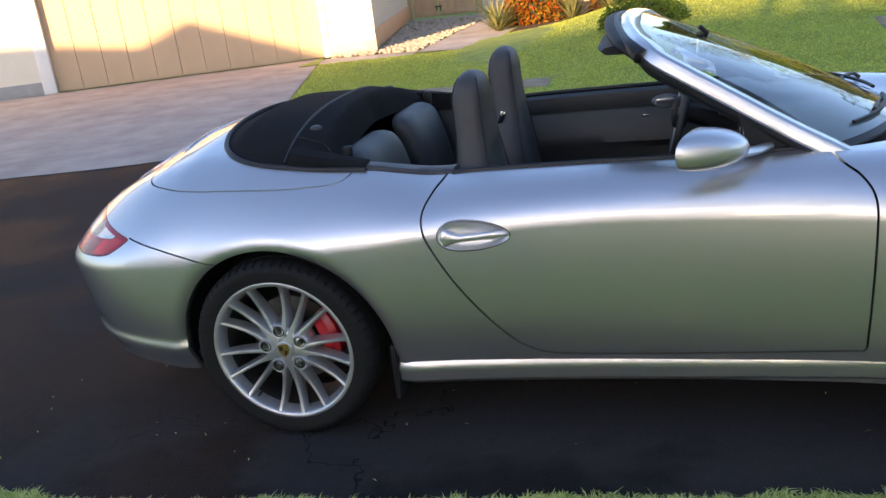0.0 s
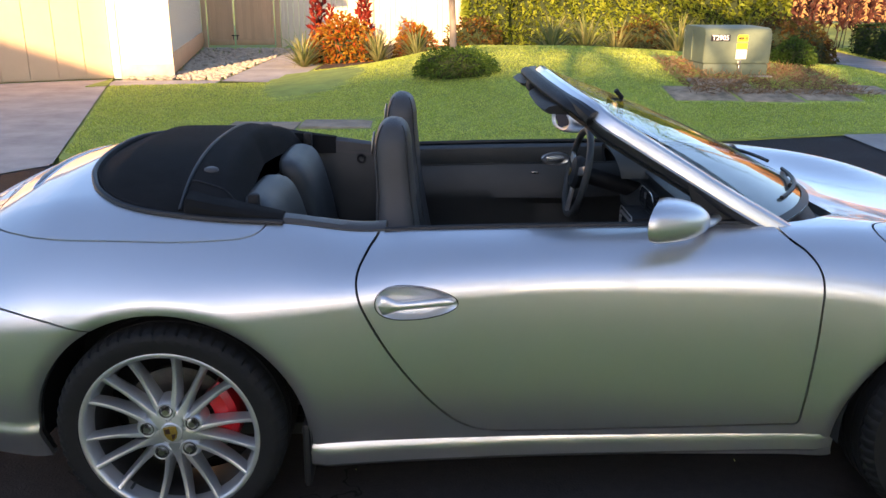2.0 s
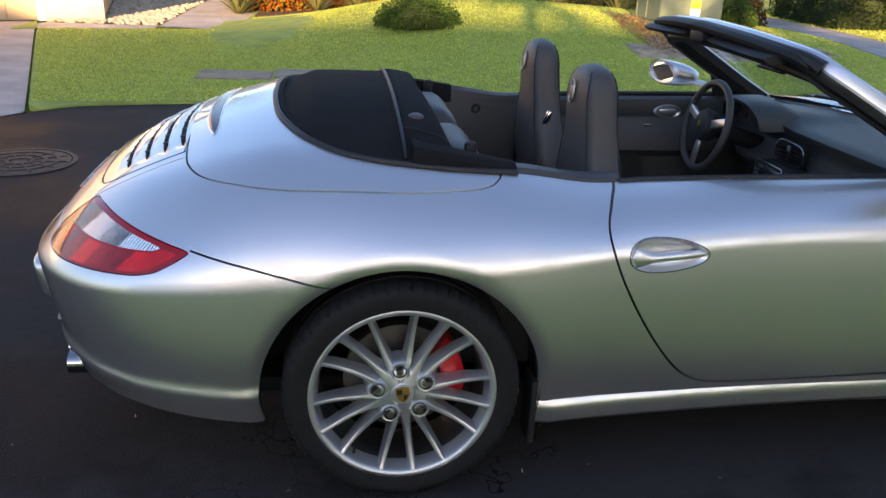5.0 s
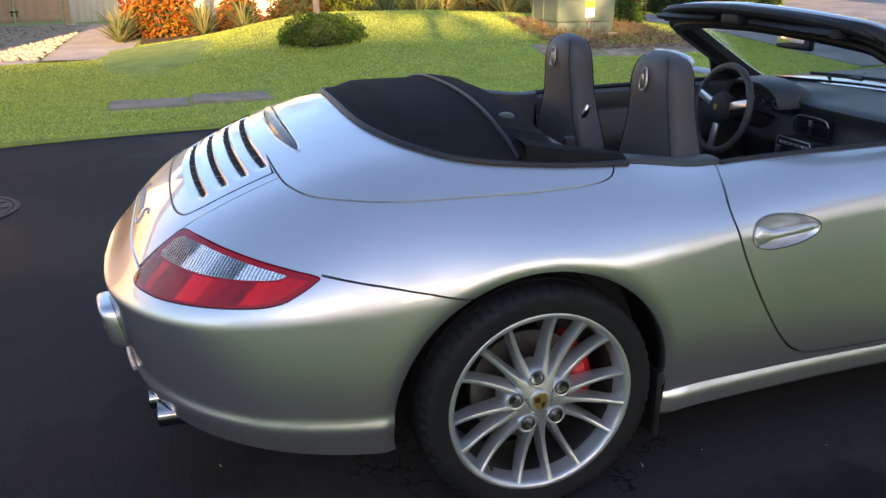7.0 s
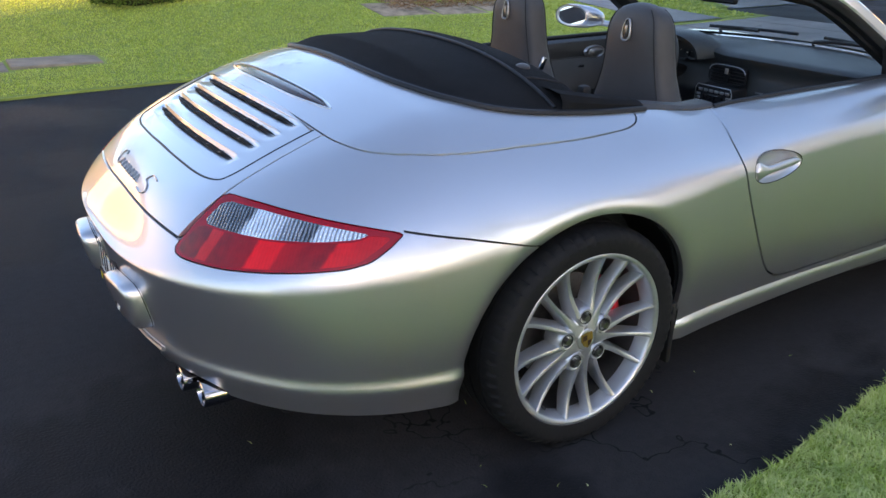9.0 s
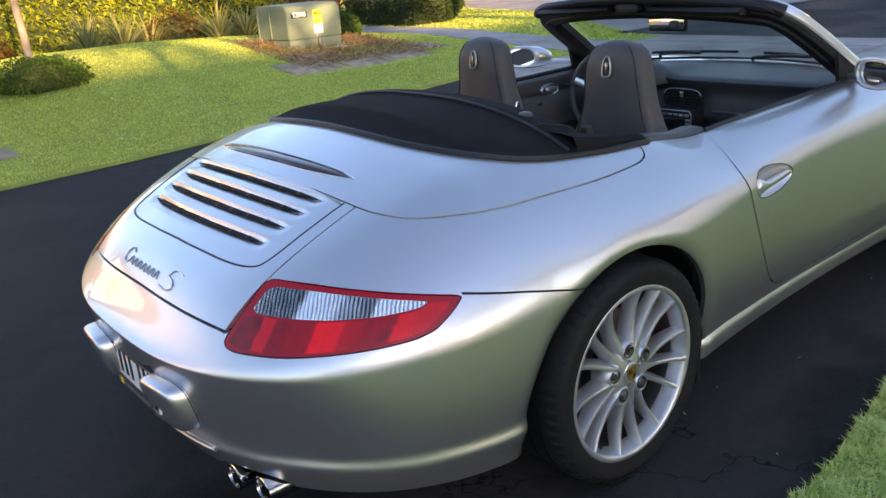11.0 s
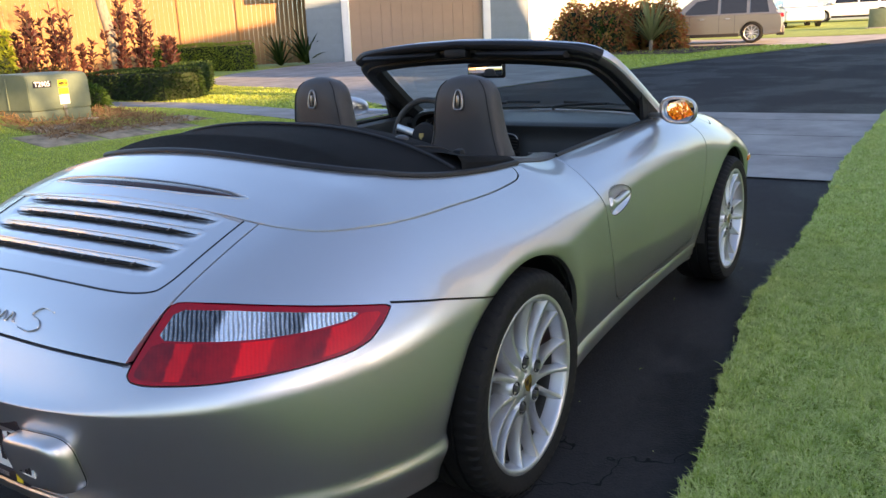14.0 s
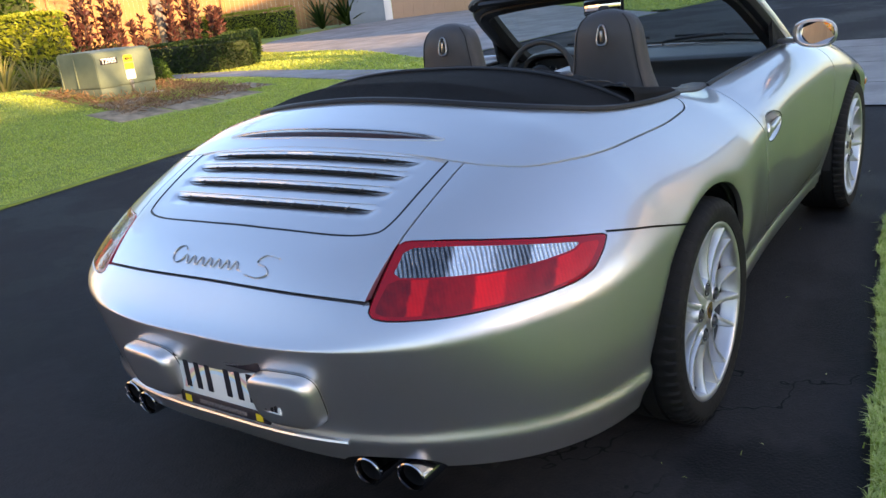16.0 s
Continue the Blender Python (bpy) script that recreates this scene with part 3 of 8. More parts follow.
def shell(ns, nv):
    half = [[skin(i / ns, j / nv) for j in range(nv + 1)] for i in range(ns + 1)]
    bm = grid_bm(half)
    other = grid_bm([[Vector((p.x, -p.y, p.z)) for p in r] for r in half])
    me = bpy.data.meshes.new("t")
    other.to_mesh(me)
    bm.from_mesh(me)
    bpy.data.meshes.remove(me)
    bmesh.ops.remove_doubles(bm, verts=bm.verts[:], dist=0.0005)
    bmesh.ops.recalc_face_normals(bm, faces=bm.faces[:])
    return bm


# ------------------------------------------------ cutting the skin into panels
def ribbon(points, gap=0.005, n=6, smooth=True, closed=False):
    """A closed 2D outline of the given width along a 2D line."""
    pts = smooth_line(points, n, closed) if smooth else [tuple(p) for p in points]
    left, right = [], []
    m = len(pts)
    for i, p in enumerate(pts):
        a, b = pts[max(0, i - 1)], pts[min(m - 1, i + 1)]
        t = Vector((b[0] - a[0], b[1] - a[1])).normalized()
        nrm = Vector((-t.y, t.x)) * gap / 2
        left.append((p[0] + nrm.x, p[1] + nrm.y))
        right.append((p[0] - nrm.x, p[1] - nrm.y))
    return left + right[::-1]


def mirrored(bm):
    """The bmesh and its mirror image across the car's middle, in one."""
    other = bm.copy()
    for v in other.verts:
        v.co.y = -v.co.y
    bmesh.ops.reverse_faces(other, faces=other.faces[:])
    return merged(bm, other)


def merged(*bms):
    out = bmesh.new()
    for b in bms:
        me = bpy.data.meshes.new("m")
        b.to_mesh(me)
        b.free()
        out.from_mesh(me)
        bpy.data.meshes.remove(me)
    return out


def temp(bm, name="cutter"):
    me = bpy.data.meshes.new(name)
    bm.to_mesh(me)
    bm.free()
    return new(name, me)


def booled(bm, steps):
    """The mesh of a bmesh after boolean steps: (operation, bmesh)."""
    base = temp(bm, "base")
    tools = []
    for op, c in steps:
        t = temp(c)
        tools.append(t)
        mod = base.modifiers.new("b", "BOOLEAN")
        mod.operation, mod.solver, mod.object = op, "EXACT", t
    dg = bpy.context.evaluated_depsgraph_get()
    dg.update()
    mesh = bpy.data.meshes.new_from_object(base.evaluated_get(dg))
    for o in tools + [base]:
        me = o.data
        bpy.data.objects.remove(o)
        bpy.data.meshes.remove(me)
    return mesh


def thick(bm, depth):
    """Closes a skin by an inner copy."""
    bm.normal_update()
    bm.verts.ensure_lookup_table()
    bm.faces.ensure_lookup_table()
    outer = list(bm.verts)
    inner = {v: bm.verts.new(v.co - v.normal * depth) for v in outer}
    faces = list(bm.faces)
    edges = [e for e in bm.edges if len(e.link_faces) == 1]
    for f in faces:
        bm.faces.new([inner[v] for v in reversed(f.verts)])
    for e in edges:
        lp = e.link_loops[0]
        a, b = lp.vert, lp.link_loop_next.vert
        bm.faces.new((b, a, inner[a], inner[b]))
    return bm


from mathutils.bvhtree import BVHTree

REF = shell(300, 100)
REF.normal_update()
bmesh.ops.triangulate(REF, faces=REF.faces[:])
REF.normal_update()
REF.verts.ensure_lookup_table()
REF.faces.ensure_lookup_table()
REF_TREE = BVHTree.FromBMesh(REF)


def near(p):
    """Nearest place on the whole skin, its smooth normal and distance."""
    co, nrm, i, d = REF_TREE.find_nearest(p)
    a, b, c = REF.faces[i].verts
    u, v, w = b.co - a.co, c.co - a.co, co - a.co
    d00, d01, d11, d20, d21 = u.dot(u), u.dot(v), v.dot(v), w.dot(u), w.dot(v)
    den = d00 * d11 - d01 * d01
    if abs(den) < 1e-14:
        return co, nrm, d
    s, t = (d11 * d20 - d01 * d21) / den, (d00 * d21 - d01 * d20) / den
    return co, (a.normal * (1 - s - t) + b.normal * s + c.normal * t).normalized(), d


def deck_z(x, y):
    """Height of the skin's top side."""
    hit, nrm, i, d = REF_TREE.ray_cast(Vector((x, y, 2)), Vector((0, 0, -1)))
    return hit.z if hit else 0.9


def side_y(x, z):
    """Half-width of the skin at a height."""
    hit, nrm, i, d = REF_TREE.ray_cast(Vector((x, -2, z)), Vector((0, 1, 0)))
    return -hit.y if hit else 0.85


def skin_normals(mesh):
    """Smooth normals of the whole skin on a cut panel, so that reflections run on across the cuts."""
    mesh.shade_smooth()
    cache = []
    for v in mesh.vertices:
        cache.append(near(v.co))
    out = [None] * len(mesh.loops)
    for p in mesh.polygons:
        fn = p.normal
        for li in p.loop_indices:
            co, n, d = cache[mesh.loops[li].vertex_index]
            if d < 0.0012 and fn.dot(n) > 0.8:
                out[li] = n
            else:
                out[li] = fn
    mesh.normals_split_custom_set([tuple(n) for n in out])


def islands(mesh):
    """Splits a mesh into its connected pieces, each a mesh."""
    bm = bmesh.new()
    bm.from_mesh(mesh)
    bm.verts.ensure_lookup_table()
    seen, groups = set(), []
    for v in bm.verts:
        if v.index in seen:
            continue
        stack, comp = [v], []
        seen.add(v.index)
        while stack:
            w = stack.pop()
            comp.append(w)
            for e in w.link_edges:
                o = e.other_vert(w)
                if o.index not in seen:
                    seen.add(o.index)
                    stack.append(o)
        groups.append(comp)
    out = []
    for comp in groups:
        if len(comp) < 120:
            continue
        idx = {v: i for i, v in enumerate(comp)}
        faces = {f for v in comp for f in v.link_faces}
        me = bpy.data.meshes.new("panel")
        me.from_pydata([v.co[:] for v in comp], [], [[idx[v] for v in f.verts] for f in faces])
        me.update()
        out.append(me)
    bm.free()
    return out


# outlines on the car
DOOR_LINE = [(0.606, 0.96), (0.602, 0.895), (0.572, 0.857), (0.547, 0.812), (0.548, 0.765), (0.574, 0.697), (0.632, 0.59), (0.706, 0.48), (0.784, 0.385),
             (0.85, 0.332), (0.935, 0.306), (1.14, 0.304), (1.48, 0.315), (1.80, 0.329)]
DOOR_FRONT = [(1.80, 0.329), (1.844, 0.335), (1.846, 0.4), (1.843, 0.558), (1.84, 0.72), (1.834, 0.815), (1.805, 0.865), (1.762, 0.897), (1.70, 0.96)]
LAMP = [(-0.212, 0.779), (-0.096, 0.775), (0.025, 0.764), (0.155, 0.748), (0.262, 0.732), (0.240, 0.705), (0.205, 0.683), (0.160, 0.671), (0.073, 0.664),
        (-0.029, 0.658), (-0.138, 0.652), (-0.262, 0.650), (-0.292, 0.655), (-0.300, 0.668), (-0.259, 0.72)]


def eased(line, n=2):
    """Rounds a closed outline's corners."""
    for _ in range(n):
        line = [(lerp(a[0], b[0], k), lerp(a[1], b[1], k)) for a, b in zip(line, line[1:] + line[:1]) for k in (0.16, 0.84)]
    return line


LAMP = eased([(u, z - 0.006 if z < 0.70 else z) for u, z in LAMP])
LAMP_T = Vector((0.66, -0.751, 0))
LAMP_N = Vector((-0.751, -0.66, 0))
OPEN_REAR = [(-0.372, 0.0), (-0.368, 0.18), (-0.350, 0.33), (-0.315, 0.44), (-0.262, 0.54), (-0.185, 0.614), (-0.08, 0.656), (0.06, 0.676), (0.18, 0.686), (0.32, 0.69)]
OPEN_FRONT = [(0.62, 0.69), (1.14, 0.695), (1.62, 0.690), (1.80, 0.672), (1.93, 0.60), (2.02, 0.48), (2.09, 0.30), (2.12, 0.0)]
GRILLE = [(-0.602, 0.0), (-0.600, 0.22), (-0.590, 0.36), (-0.583, 0.455), (-0.73, 0.446), (-0.826, 0.432), (-0.862, 0.400), (-0.884, 0.30), (-0.894, 0.12), (-0.895, 0.0)]
GRILLE = [(x - 0.028 if i < 4 else x, y) for i, (x, y) in enumerate(GRILLE)]


def both(half):
    """A closed plan outline from its left half, first and last on the middle line."""
    return half + [(x, -y) for x, y in half[-2:0:-1]]


def lamp_prism(scale=1.0, shift=0.0, line=LAMP):
    cu = sum(p[0] for p in line) / len(line)
    cz = sum(p[1] for p in line) / len(line)
    bm = bmesh.new()
    lo, hi = [], []
    for i, (u, z) in enumerate(line):
        k = Vector((u - cu, z - cz))
        if shift:
            a, b = line[i - 1], line[(i + 1) % len(line)]
            t = Vector((b[0] - a[0], b[1] - a[1])).normalized()
            nrm = Vector((-t.y, t.x))
            if nrm.dot(k) < 0:
                nrm = -nrm
            k = k + nrm * shift
        p = LAMP_T * (cu + k.x) + Vector((0, 0, cz + k.y))
        lo.append(bm.verts.new(p + LAMP_N * 0.75))
        hi.append(bm.verts.new(p + LAMP_N * 1.4))
    n = len(line)
    for i in range(n):
        bm.faces.new((lo[i], lo[(i + 1) % n], hi[(i + 1) % n], hi[i]))
    bm.faces.new(lo[::-1])
    bm.faces.new(hi)
    return outward(bm)


def arch_cut(c, y0, y1, n=72, grow=0.0):
    return prism_bm([(c[0] + (c[2] + grow) * math.cos(2 * math.pi * i / n), c[1] + (c[2] + grow) * math.sin(2 * math.pi * i / n)) for i in range(n)], y0, y1, "y")


def handle_outline(grow=0.0):
    """A long oval, blunter at its rear end."""
    out = []
    for i in range(48):
        a = 2 * math.pi * i / 48
        c, s = math.cos(a), math.sin(a)
        taper = 1 - 0.24 * c
        out.append((0.711 + (0.111 + grow) * math.copysign(abs(c) ** 0.9, c), 0.738 + (0.043 + grow) * taper * math.copysign(abs(s) ** 0.9, s)))
    return out


def cut_body():
    opening = both(smooth_line(OPEN_REAR, 5) + smooth_line(OPEN_FRONT, 5))
    lamps = mirrored(lamp_prism())
    arches = merged(mirrored(arch_cut(REAR_ARCH, -1.2, -0.45)), mirrored(arch_cut(FRONT_ARCH, -1.2, -0.45)))
    outlets = mirrored(prism_bm([(-0.465 + 0.122 * math.copysign(abs(math.cos(a)) ** 0.7, math.cos(a)), 0.250 + 0.058 * math.copysign(abs(math.sin(a)) ** 0.7, math.sin(a))) for a in np.linspace(0, 2 * math.pi, 33)[:-1]], -1.3, -0.82, "x"))
    one = merged(lamps, arches, prism_bm(opening, 0.6, 1.4, "z"), outlets)
    doors = mirrored(prism_bm(ribbon(smooth_line(DOOR_LINE, 5)[:-1] + smooth_line(DOOR_FRONT, 5), 0.0065, smooth=False), -1.2, -0.45, "y"))
    rear_line = prism_bm(ribbon([(-0.50, 0.668), (-0.46, 0.676), (-0.3, 0.684), (0, 0.689), (0.3, 0.684), (0.46, 0.676), (0.50, 0.668)], 0.006), -1.3, -0.9, "x")
    handles = mirrored(prism_bm(handle_outline(0.003), -1.2, -0.7, "y"))
    brake_slot = prism_bm(both([(-0.544, 0.0), (-0.538, 0.2), (-0.531, 0.33), (-0.536, 0.385), (-0.553, 0.33), (-0.575, 0.2), (-0.584, 0.0)]), 0.8, 1.2, "z")
    turn = [2 * math.pi * i / 48 for i in range(48)]
    flap = outward(grid_bm([[(2.135 + r * math.cos(t), -0.715 + r * 0.9 * math.sin(t), z) for t in turn] for r, z in ((0.100, 0.6), (0.100, 1.2), (0.0935, 1.2), (0.0935, 0.6))], close_u=True, close_v=True))
    two = merged(doors, rear_line, prism_bm(both(GRILLE), 0.7, 1.2, "z"), handles, brake_slot, flap)
    deck_half = [(0.285, 0.64), (0.272, 0.695), (0.258, 0.722), (0.228, 0.742), (0.16, 0.753), (-0.06, 0.757), (-0.34, 0.729), (-0.455, 0.690), (-0.54, 0.635), (-0.585, 0.562),
                 (-0.603, 0.478), (-0.616, 0.34), (-0.626, 0.2), (-0.629, 0.0)]
    deck = [(x, -y) for x, y in deck_half] + deck_half[-2::-1]
    side_seam = mirrored(prism_bm(ribbon([(-0.551, 0.7345), (-0.45, 0.714), (-0.384, 0.70), (-0.206, 0.655), (-0.12, 0.632)], 0.005), -1.2, -0.6, "y"))
    three = merged(prism_bm(ribbon(deck, 0.0048, 4), 0.75, 1.2, "z"), side_seam)
    lid = mirrored(prism_bm(ribbon([(-0.598, -0.493), (-0.747, -0.486), (-0.872, -0.474), (-0.932, -0.467), (-1.0, -0.458)], 0.0042), 0.671, 1.2, "z"))
    mesh = booled(thick(shell(300, 100), 0.014), [("DIFFERENCE", one), ("DIFFERENCE", two), ("DIFFERENCE", three), ("DIFFERENCE", lid)])
    return islands(mesh)


def panel_name(me):
    c = np.array([v.co[:] for v in me.vertices])
    lo, hi = c.min(0), c.max(0)
    mid = (lo + hi) / 2
    big = np.prod(np.maximum(hi - lo, 0.01))
    if hi[0] > 3.0:
        return "body"
    if lo[0] < -1.05 and hi[2] < 0.75:
        return "rear_bumper"
    if lo[0] > 0.5 and hi[0] < 1.9 and abs(mid[1]) > 0.5:
        return "door"
    if lo[0] > 1.9:
        return "fuel_flap"
    if abs(mid[1]) < 0.1 and hi[0] > 0.0:
        return "rear_deck"
    if abs(mid[1]) < 0.1 and hi[2] > 0.7:
        return "engine_lid"
    if hi[0] < 1.2 and lo[0] < -0.2:
        return "rear_fender"
    return "panel"


car = empty("sports_car", "silver two-door convertible sports car with its black roof folded down", "car")
PANEL = {}
for me in cut_body():
    nm = panel_name(me)
    skin_normals(me)
    ob = link_mesh(nm, me, M["paint"], car, smooth=False)
    side = sum(v.co.y for v in me.vertices) / len(me.vertices)
    PANEL[nm, -1 if side < 0 else 1] = ob


def liner():
    """Dark inner shell behind the gaps, open over the seats and at the wheels."""
    bm = shell(90, 40)
    bm.normal_update()
    for v in bm.verts:
        v.co -= v.normal * 0.03
    opening = both(smooth_line(OPEN_REAR, 3) + smooth_line(OPEN_FRONT, 3))
    cuts = merged(mirrored(arch_cut(REAR_ARCH, -1.2, -0.45, 40)), mirrored(arch_cut(FRONT_ARCH, -1.2, -0.45, 40)), prism_bm(opening, 0.5, 1.4, "z"))
    me = booled(thick(bm, 0.006), [("DIFFERENCE", cuts)])
    link_mesh("inner_liner", me, M["plastic"], car, "black inner lining")


liner()

# wheel housings, underbody
for c in (REAR_ARCH, FRONT_ARCH):
    for side in (-1, 1):
        rows = []
        for y, r in ((-0.845, c[2] + 0.008), (-0.80, c[2] + 0.012), (-0.52, c[2] + 0.012), (-0.50, 0.02)):
            rows.append([(c[0] + r * math.cos(a), y, c[1] + r * math.sin(a)) for a in np.linspace(-0.22, math.pi + 0.10, 40)])
        bm = grid_bm(rows)
        for v in bm.verts:
            v.co.y *= -side
        bmesh.ops.recalc_face_normals(bm, faces=bm.faces[:])
        part("wheel_housing", bm, M["plastic"], car, "black plastic wheel housing")
part("underbody", box_bm(-0.80, 3.1, -0.62, 0.62, 0.19, 0.25, bevel=0.02), M["plastic"], car, "black underbody")
for side in (-1, 1):
    part("mud_flap", box_bm(0.372, 0.394, side * 0.80 - 0.05, side * 0.80 + 0.05, 0.13, 0.34, bevel=0.01), M["plastic"], car, "black mud flap")

# grille with four slats that open to the rear
SLITS = (-0.648, -0.701, -0.756, -0.812)
REACH = (0.378, 0.372, 0.365, 0.356)


def grille_bm():
    nx, ny = 110, 64
    half = smooth_line(GRILLE[3:], 6)

    def width(x):
        best = 0.0
        for (xa, ya), (xb, yb) in zip(half, half[1:]):
            if min(xa, xb) <= x <= max(xa, xb) and xa != xb:
                best = max(best, ya + (yb - ya) * (x - xa) / (xb - xa))
        return best
    rows = []
    x0, x1 = -0.8905, -0.6175
    for i in range(nx + 1):
        x = lerp(x0, x1, i / nx)
        w = max(width(x) - 0.0065, 0.02)
        row = []
        for j in range(ny + 1):
            y = lerp(-w, w, j / ny)
            xx = x
            z = deck_z(xx, y) - 0.001
            for s, reach in zip(SLITS, REACH):
                k = 1 / (1 + math.exp((abs(y) - reach) / 0.006))
                d = s + 0.19 * y * y - xx
                if -0.014 < d < 0.041:
                    if d < 0:
                        z += k * 0.0025 * (1 + d / 0.014)
                    else:
                        z -= k * 0.013 * (1 - d / 0.041) * (1 if d > 0.003 else d / 0.003)
            row.append((xx, y, z))
        rows.append(row)
    bm = grid_bm(rows)
    bmesh.ops.recalc_face_normals(bm, faces=bm.faces[:])
    if sum(f.normal.z for f in bm.faces) < 0:
        bmesh.ops.reverse_faces(bm, faces=bm.faces[:])
    return bm


for s, reach in zip(SLITS, REACH):
    ys = np.linspace(-reach - 0.006, reach + 0.006, 41)
    part("slat_lip", tube_bm([(s + 0.19 * y * y + 0.0015, y, deck_z(s + 0.19 * y * y + 0.0015, y) + 0.0008) for y in ys], lambda k: 0.0006 + 0.0018 * min(1.0, 12 * min(k, 1 - k)), 8), M["paint"], car)
seal_line = smooth_line(GRILLE[3:], 6)
seal_line = [(x, y) for x, y in seal_line] + [(x, -y) for x, y in seal_line[-2::-1]]
part("grille_seal", tube_bm([(x + 0.002, y * 0.992, deck_z(x + 0.002, y * 0.992) - 0.003) for x, y in seal_line], 0.0042, 6), M["dark"], car, "black seal round the engine grille")
grille = part("engine_grille", thick(grille_bm(), 0.012), M["paint"], car, angle=60)
for s, reach in zip(SLITS, REACH):
    pts = [(s - 0.010 + 0.19 * y * y, y, deck_z(s - 0.010 + 0.19 * y * y, y) - 0.0055) for y in np.linspace(-reach, reach, 21)]
    # solid black strip: the open slot's shade is put into its colour
    slot = part("vent_slot", tube_bm(pts, lambda t: 0.0076 * (1 - abs(2 * t - 1) ** 8) + 0.0008, 8, flat=0.5), M["soot_and_shade"], grille, "black strip coloured as the open slot's shade")
    for y in (-0.29, -0.21, -0.125, -0.042, 0.042, 0.125, 0.21, 0.29):
        fin = part("fin", box_bm(-0.009, 0.006, -0.0012, 0.0012, -0.004, 0.0012), M["dark_alloy"], slot, "thin grey fin")
        fin.location = (s - 0.010 + 0.19 * y * y, y, deck_z(s - 0.010 + 0.19 * y * y, y) - 0.002)
lamp_bm = tube_bm([(-0.5625 + 0.19 * y * y, y, deck_z(-0.5625 + 0.19 * y * y, y) - 0.004) for y in np.linspace(-0.38, 0.38, 17)], lambda t: 0.0195 * (1 - abs(2 * t - 1) ** 5) + 0.001, 8, flat=0.6)
slot_line = both([(-0.542, 0.0), (-0.536, 0.2), (-0.529, 0.33), (-0.535, 0.395), (-0.555, 0.33), (-0.577, 0.2), (-0.586, 0.0)])
part("slot_rim", tube_bm([(x, y, deck_z(x, y)) for x, y in smooth_line(slot_line, 4, True)], 0.003, 6, closed=True), M["paint"], car, "silver lip of the brake light slot")
part("brake_light", lamp_bm, M["smoked"], car, "smoked red high brake light")

# tail lamps
CLEAR = [(-0.198, 0.766), (-0.09, 0.763), (0.03, 0.752), (0.14, 0.738), (0.185, 0.731), (0.165, 0.722), (0.08, 0.716), (-0.02, 0.714), (-0.13, 0.715), (-0.238, 0.718)]
RED = [(-0.243, 0.7145), (-0.13, 0.7115), (-0.02, 0.7105), (0.08, 0.7125), (0.168, 0.7185), (0.19, 0.729), (0.235, 0.724), (0.213, 0.703), (0.18, 0.684), (0.14, 0.6775), (0.07, 0.671),
       (-0.03, 0.665), (-0.14, 0.659), (-0.262, 0.6585), (-0.283, 0.665), (-0.28, 0.675)]

CLEAR, RED = eased(CLEAR, 1), eased([(u, z - 0.005 if z < 0.70 else z) for u, z in RED], 1)


def lamp_piece(line, depth, lift=0.0, shift=0.0, minus=None):
    bm = shell(240, 90)
    bmesh.ops.delete(bm, geom=[v for v in bm.verts if v.co.x > -0.3 or v.co.z < 0.55 or v.co.y > -0.3], context="VERTS")
    bm.normal_update()
    for v in bm.verts:
        v.co += v.normal * lift
    steps = [("INTERSECT", lamp_prism(1, shift, line))]
    for m in minus or ():
        steps.append(("DIFFERENCE", lamp_prism(1, 0.0, m)))
    return booled(thick(bm, depth), steps)


def flipped(me):
    other = me.copy()
    for v in other.vertices:
        v.co.y = -v.co.y
    other.flip_normals()
    return other


frame_me = lamp_piece(LAMP, 0.012, 0.0, -0.003, (CLEAR, RED))
clear_me = lamp_piece(CLEAR, 0.008, 0.0005)
red_me = lamp_piece(RED, 0.008, 0.0005)
for side in (-1, 1):
    lamp = link_mesh("tail_lamp", frame_me if side < 0 else flipped(frame_me), M["red_edge"], car, "red-framed tail lamp", smooth=False)
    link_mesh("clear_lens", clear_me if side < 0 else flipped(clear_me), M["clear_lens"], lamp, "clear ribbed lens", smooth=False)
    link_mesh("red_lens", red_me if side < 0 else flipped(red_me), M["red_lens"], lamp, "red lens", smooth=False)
for me in (frame_me, clear_me, red_me):
    skin_normals(me)

# script badge on the engine lid: plain raised strokes
bumper = PANEL.get(("rear_bumper", -1)) or PANEL.get(("rear_bumper", 1)) or car
eng = PANEL.get(("engine_lid", -1)) or PANEL.get(("engine_lid", 1)) or car


def lid_point(y, z):
    hit, nrm, i, d = REF_TREE.ray_cast(Vector((-2, y, z)), Vector((1, 0, 0)))
    return (hit if hit else Vector((-1, y, z))), nrm


badge_lines = [[(0.128, 0.741), (0.142, 0.747), (0.160, 0.743), (0.171, 0.731), (0.166, 0.719), (0.150, 0.714), (0.135, 0.718), (0.126, 0.724)]]
wave = []
for k in range(7):
    y0 = 0.126 - 0.031 * k
    wave += [(y0, 0.724), (y0 - 0.006, 0.731), (y0 - 0.013, 0.727), (y0 - 0.018, 0.717), (y0 - 0.025, 0.716)]
badge_lines.append(wave)
badge_lines.append([(-0.110, 0.709), (-0.150, 0.706), (-0.178, 0.714), (-0.165, 0.727), (-0.135, 0.734), (-0.155, 0.748), (-0.198, 0.744)])
bms = []
for ln in badge_lines:
    pts = []
    for y, z in smooth_line(ln, 4):
        p, nrm = lid_point(y, z)
        pts.append(p + Vector((-0.002, 0, 0.001)))
    bms.append(tube_bm(pts, 0.0021, 6))
part("script_badge", merged(*bms[:-1]), M["silver_trim"], eng, "raised silver script badge")
part("badge_initial", bms[-1], M["silver_trim"], eng, "raised silver badge stroke")

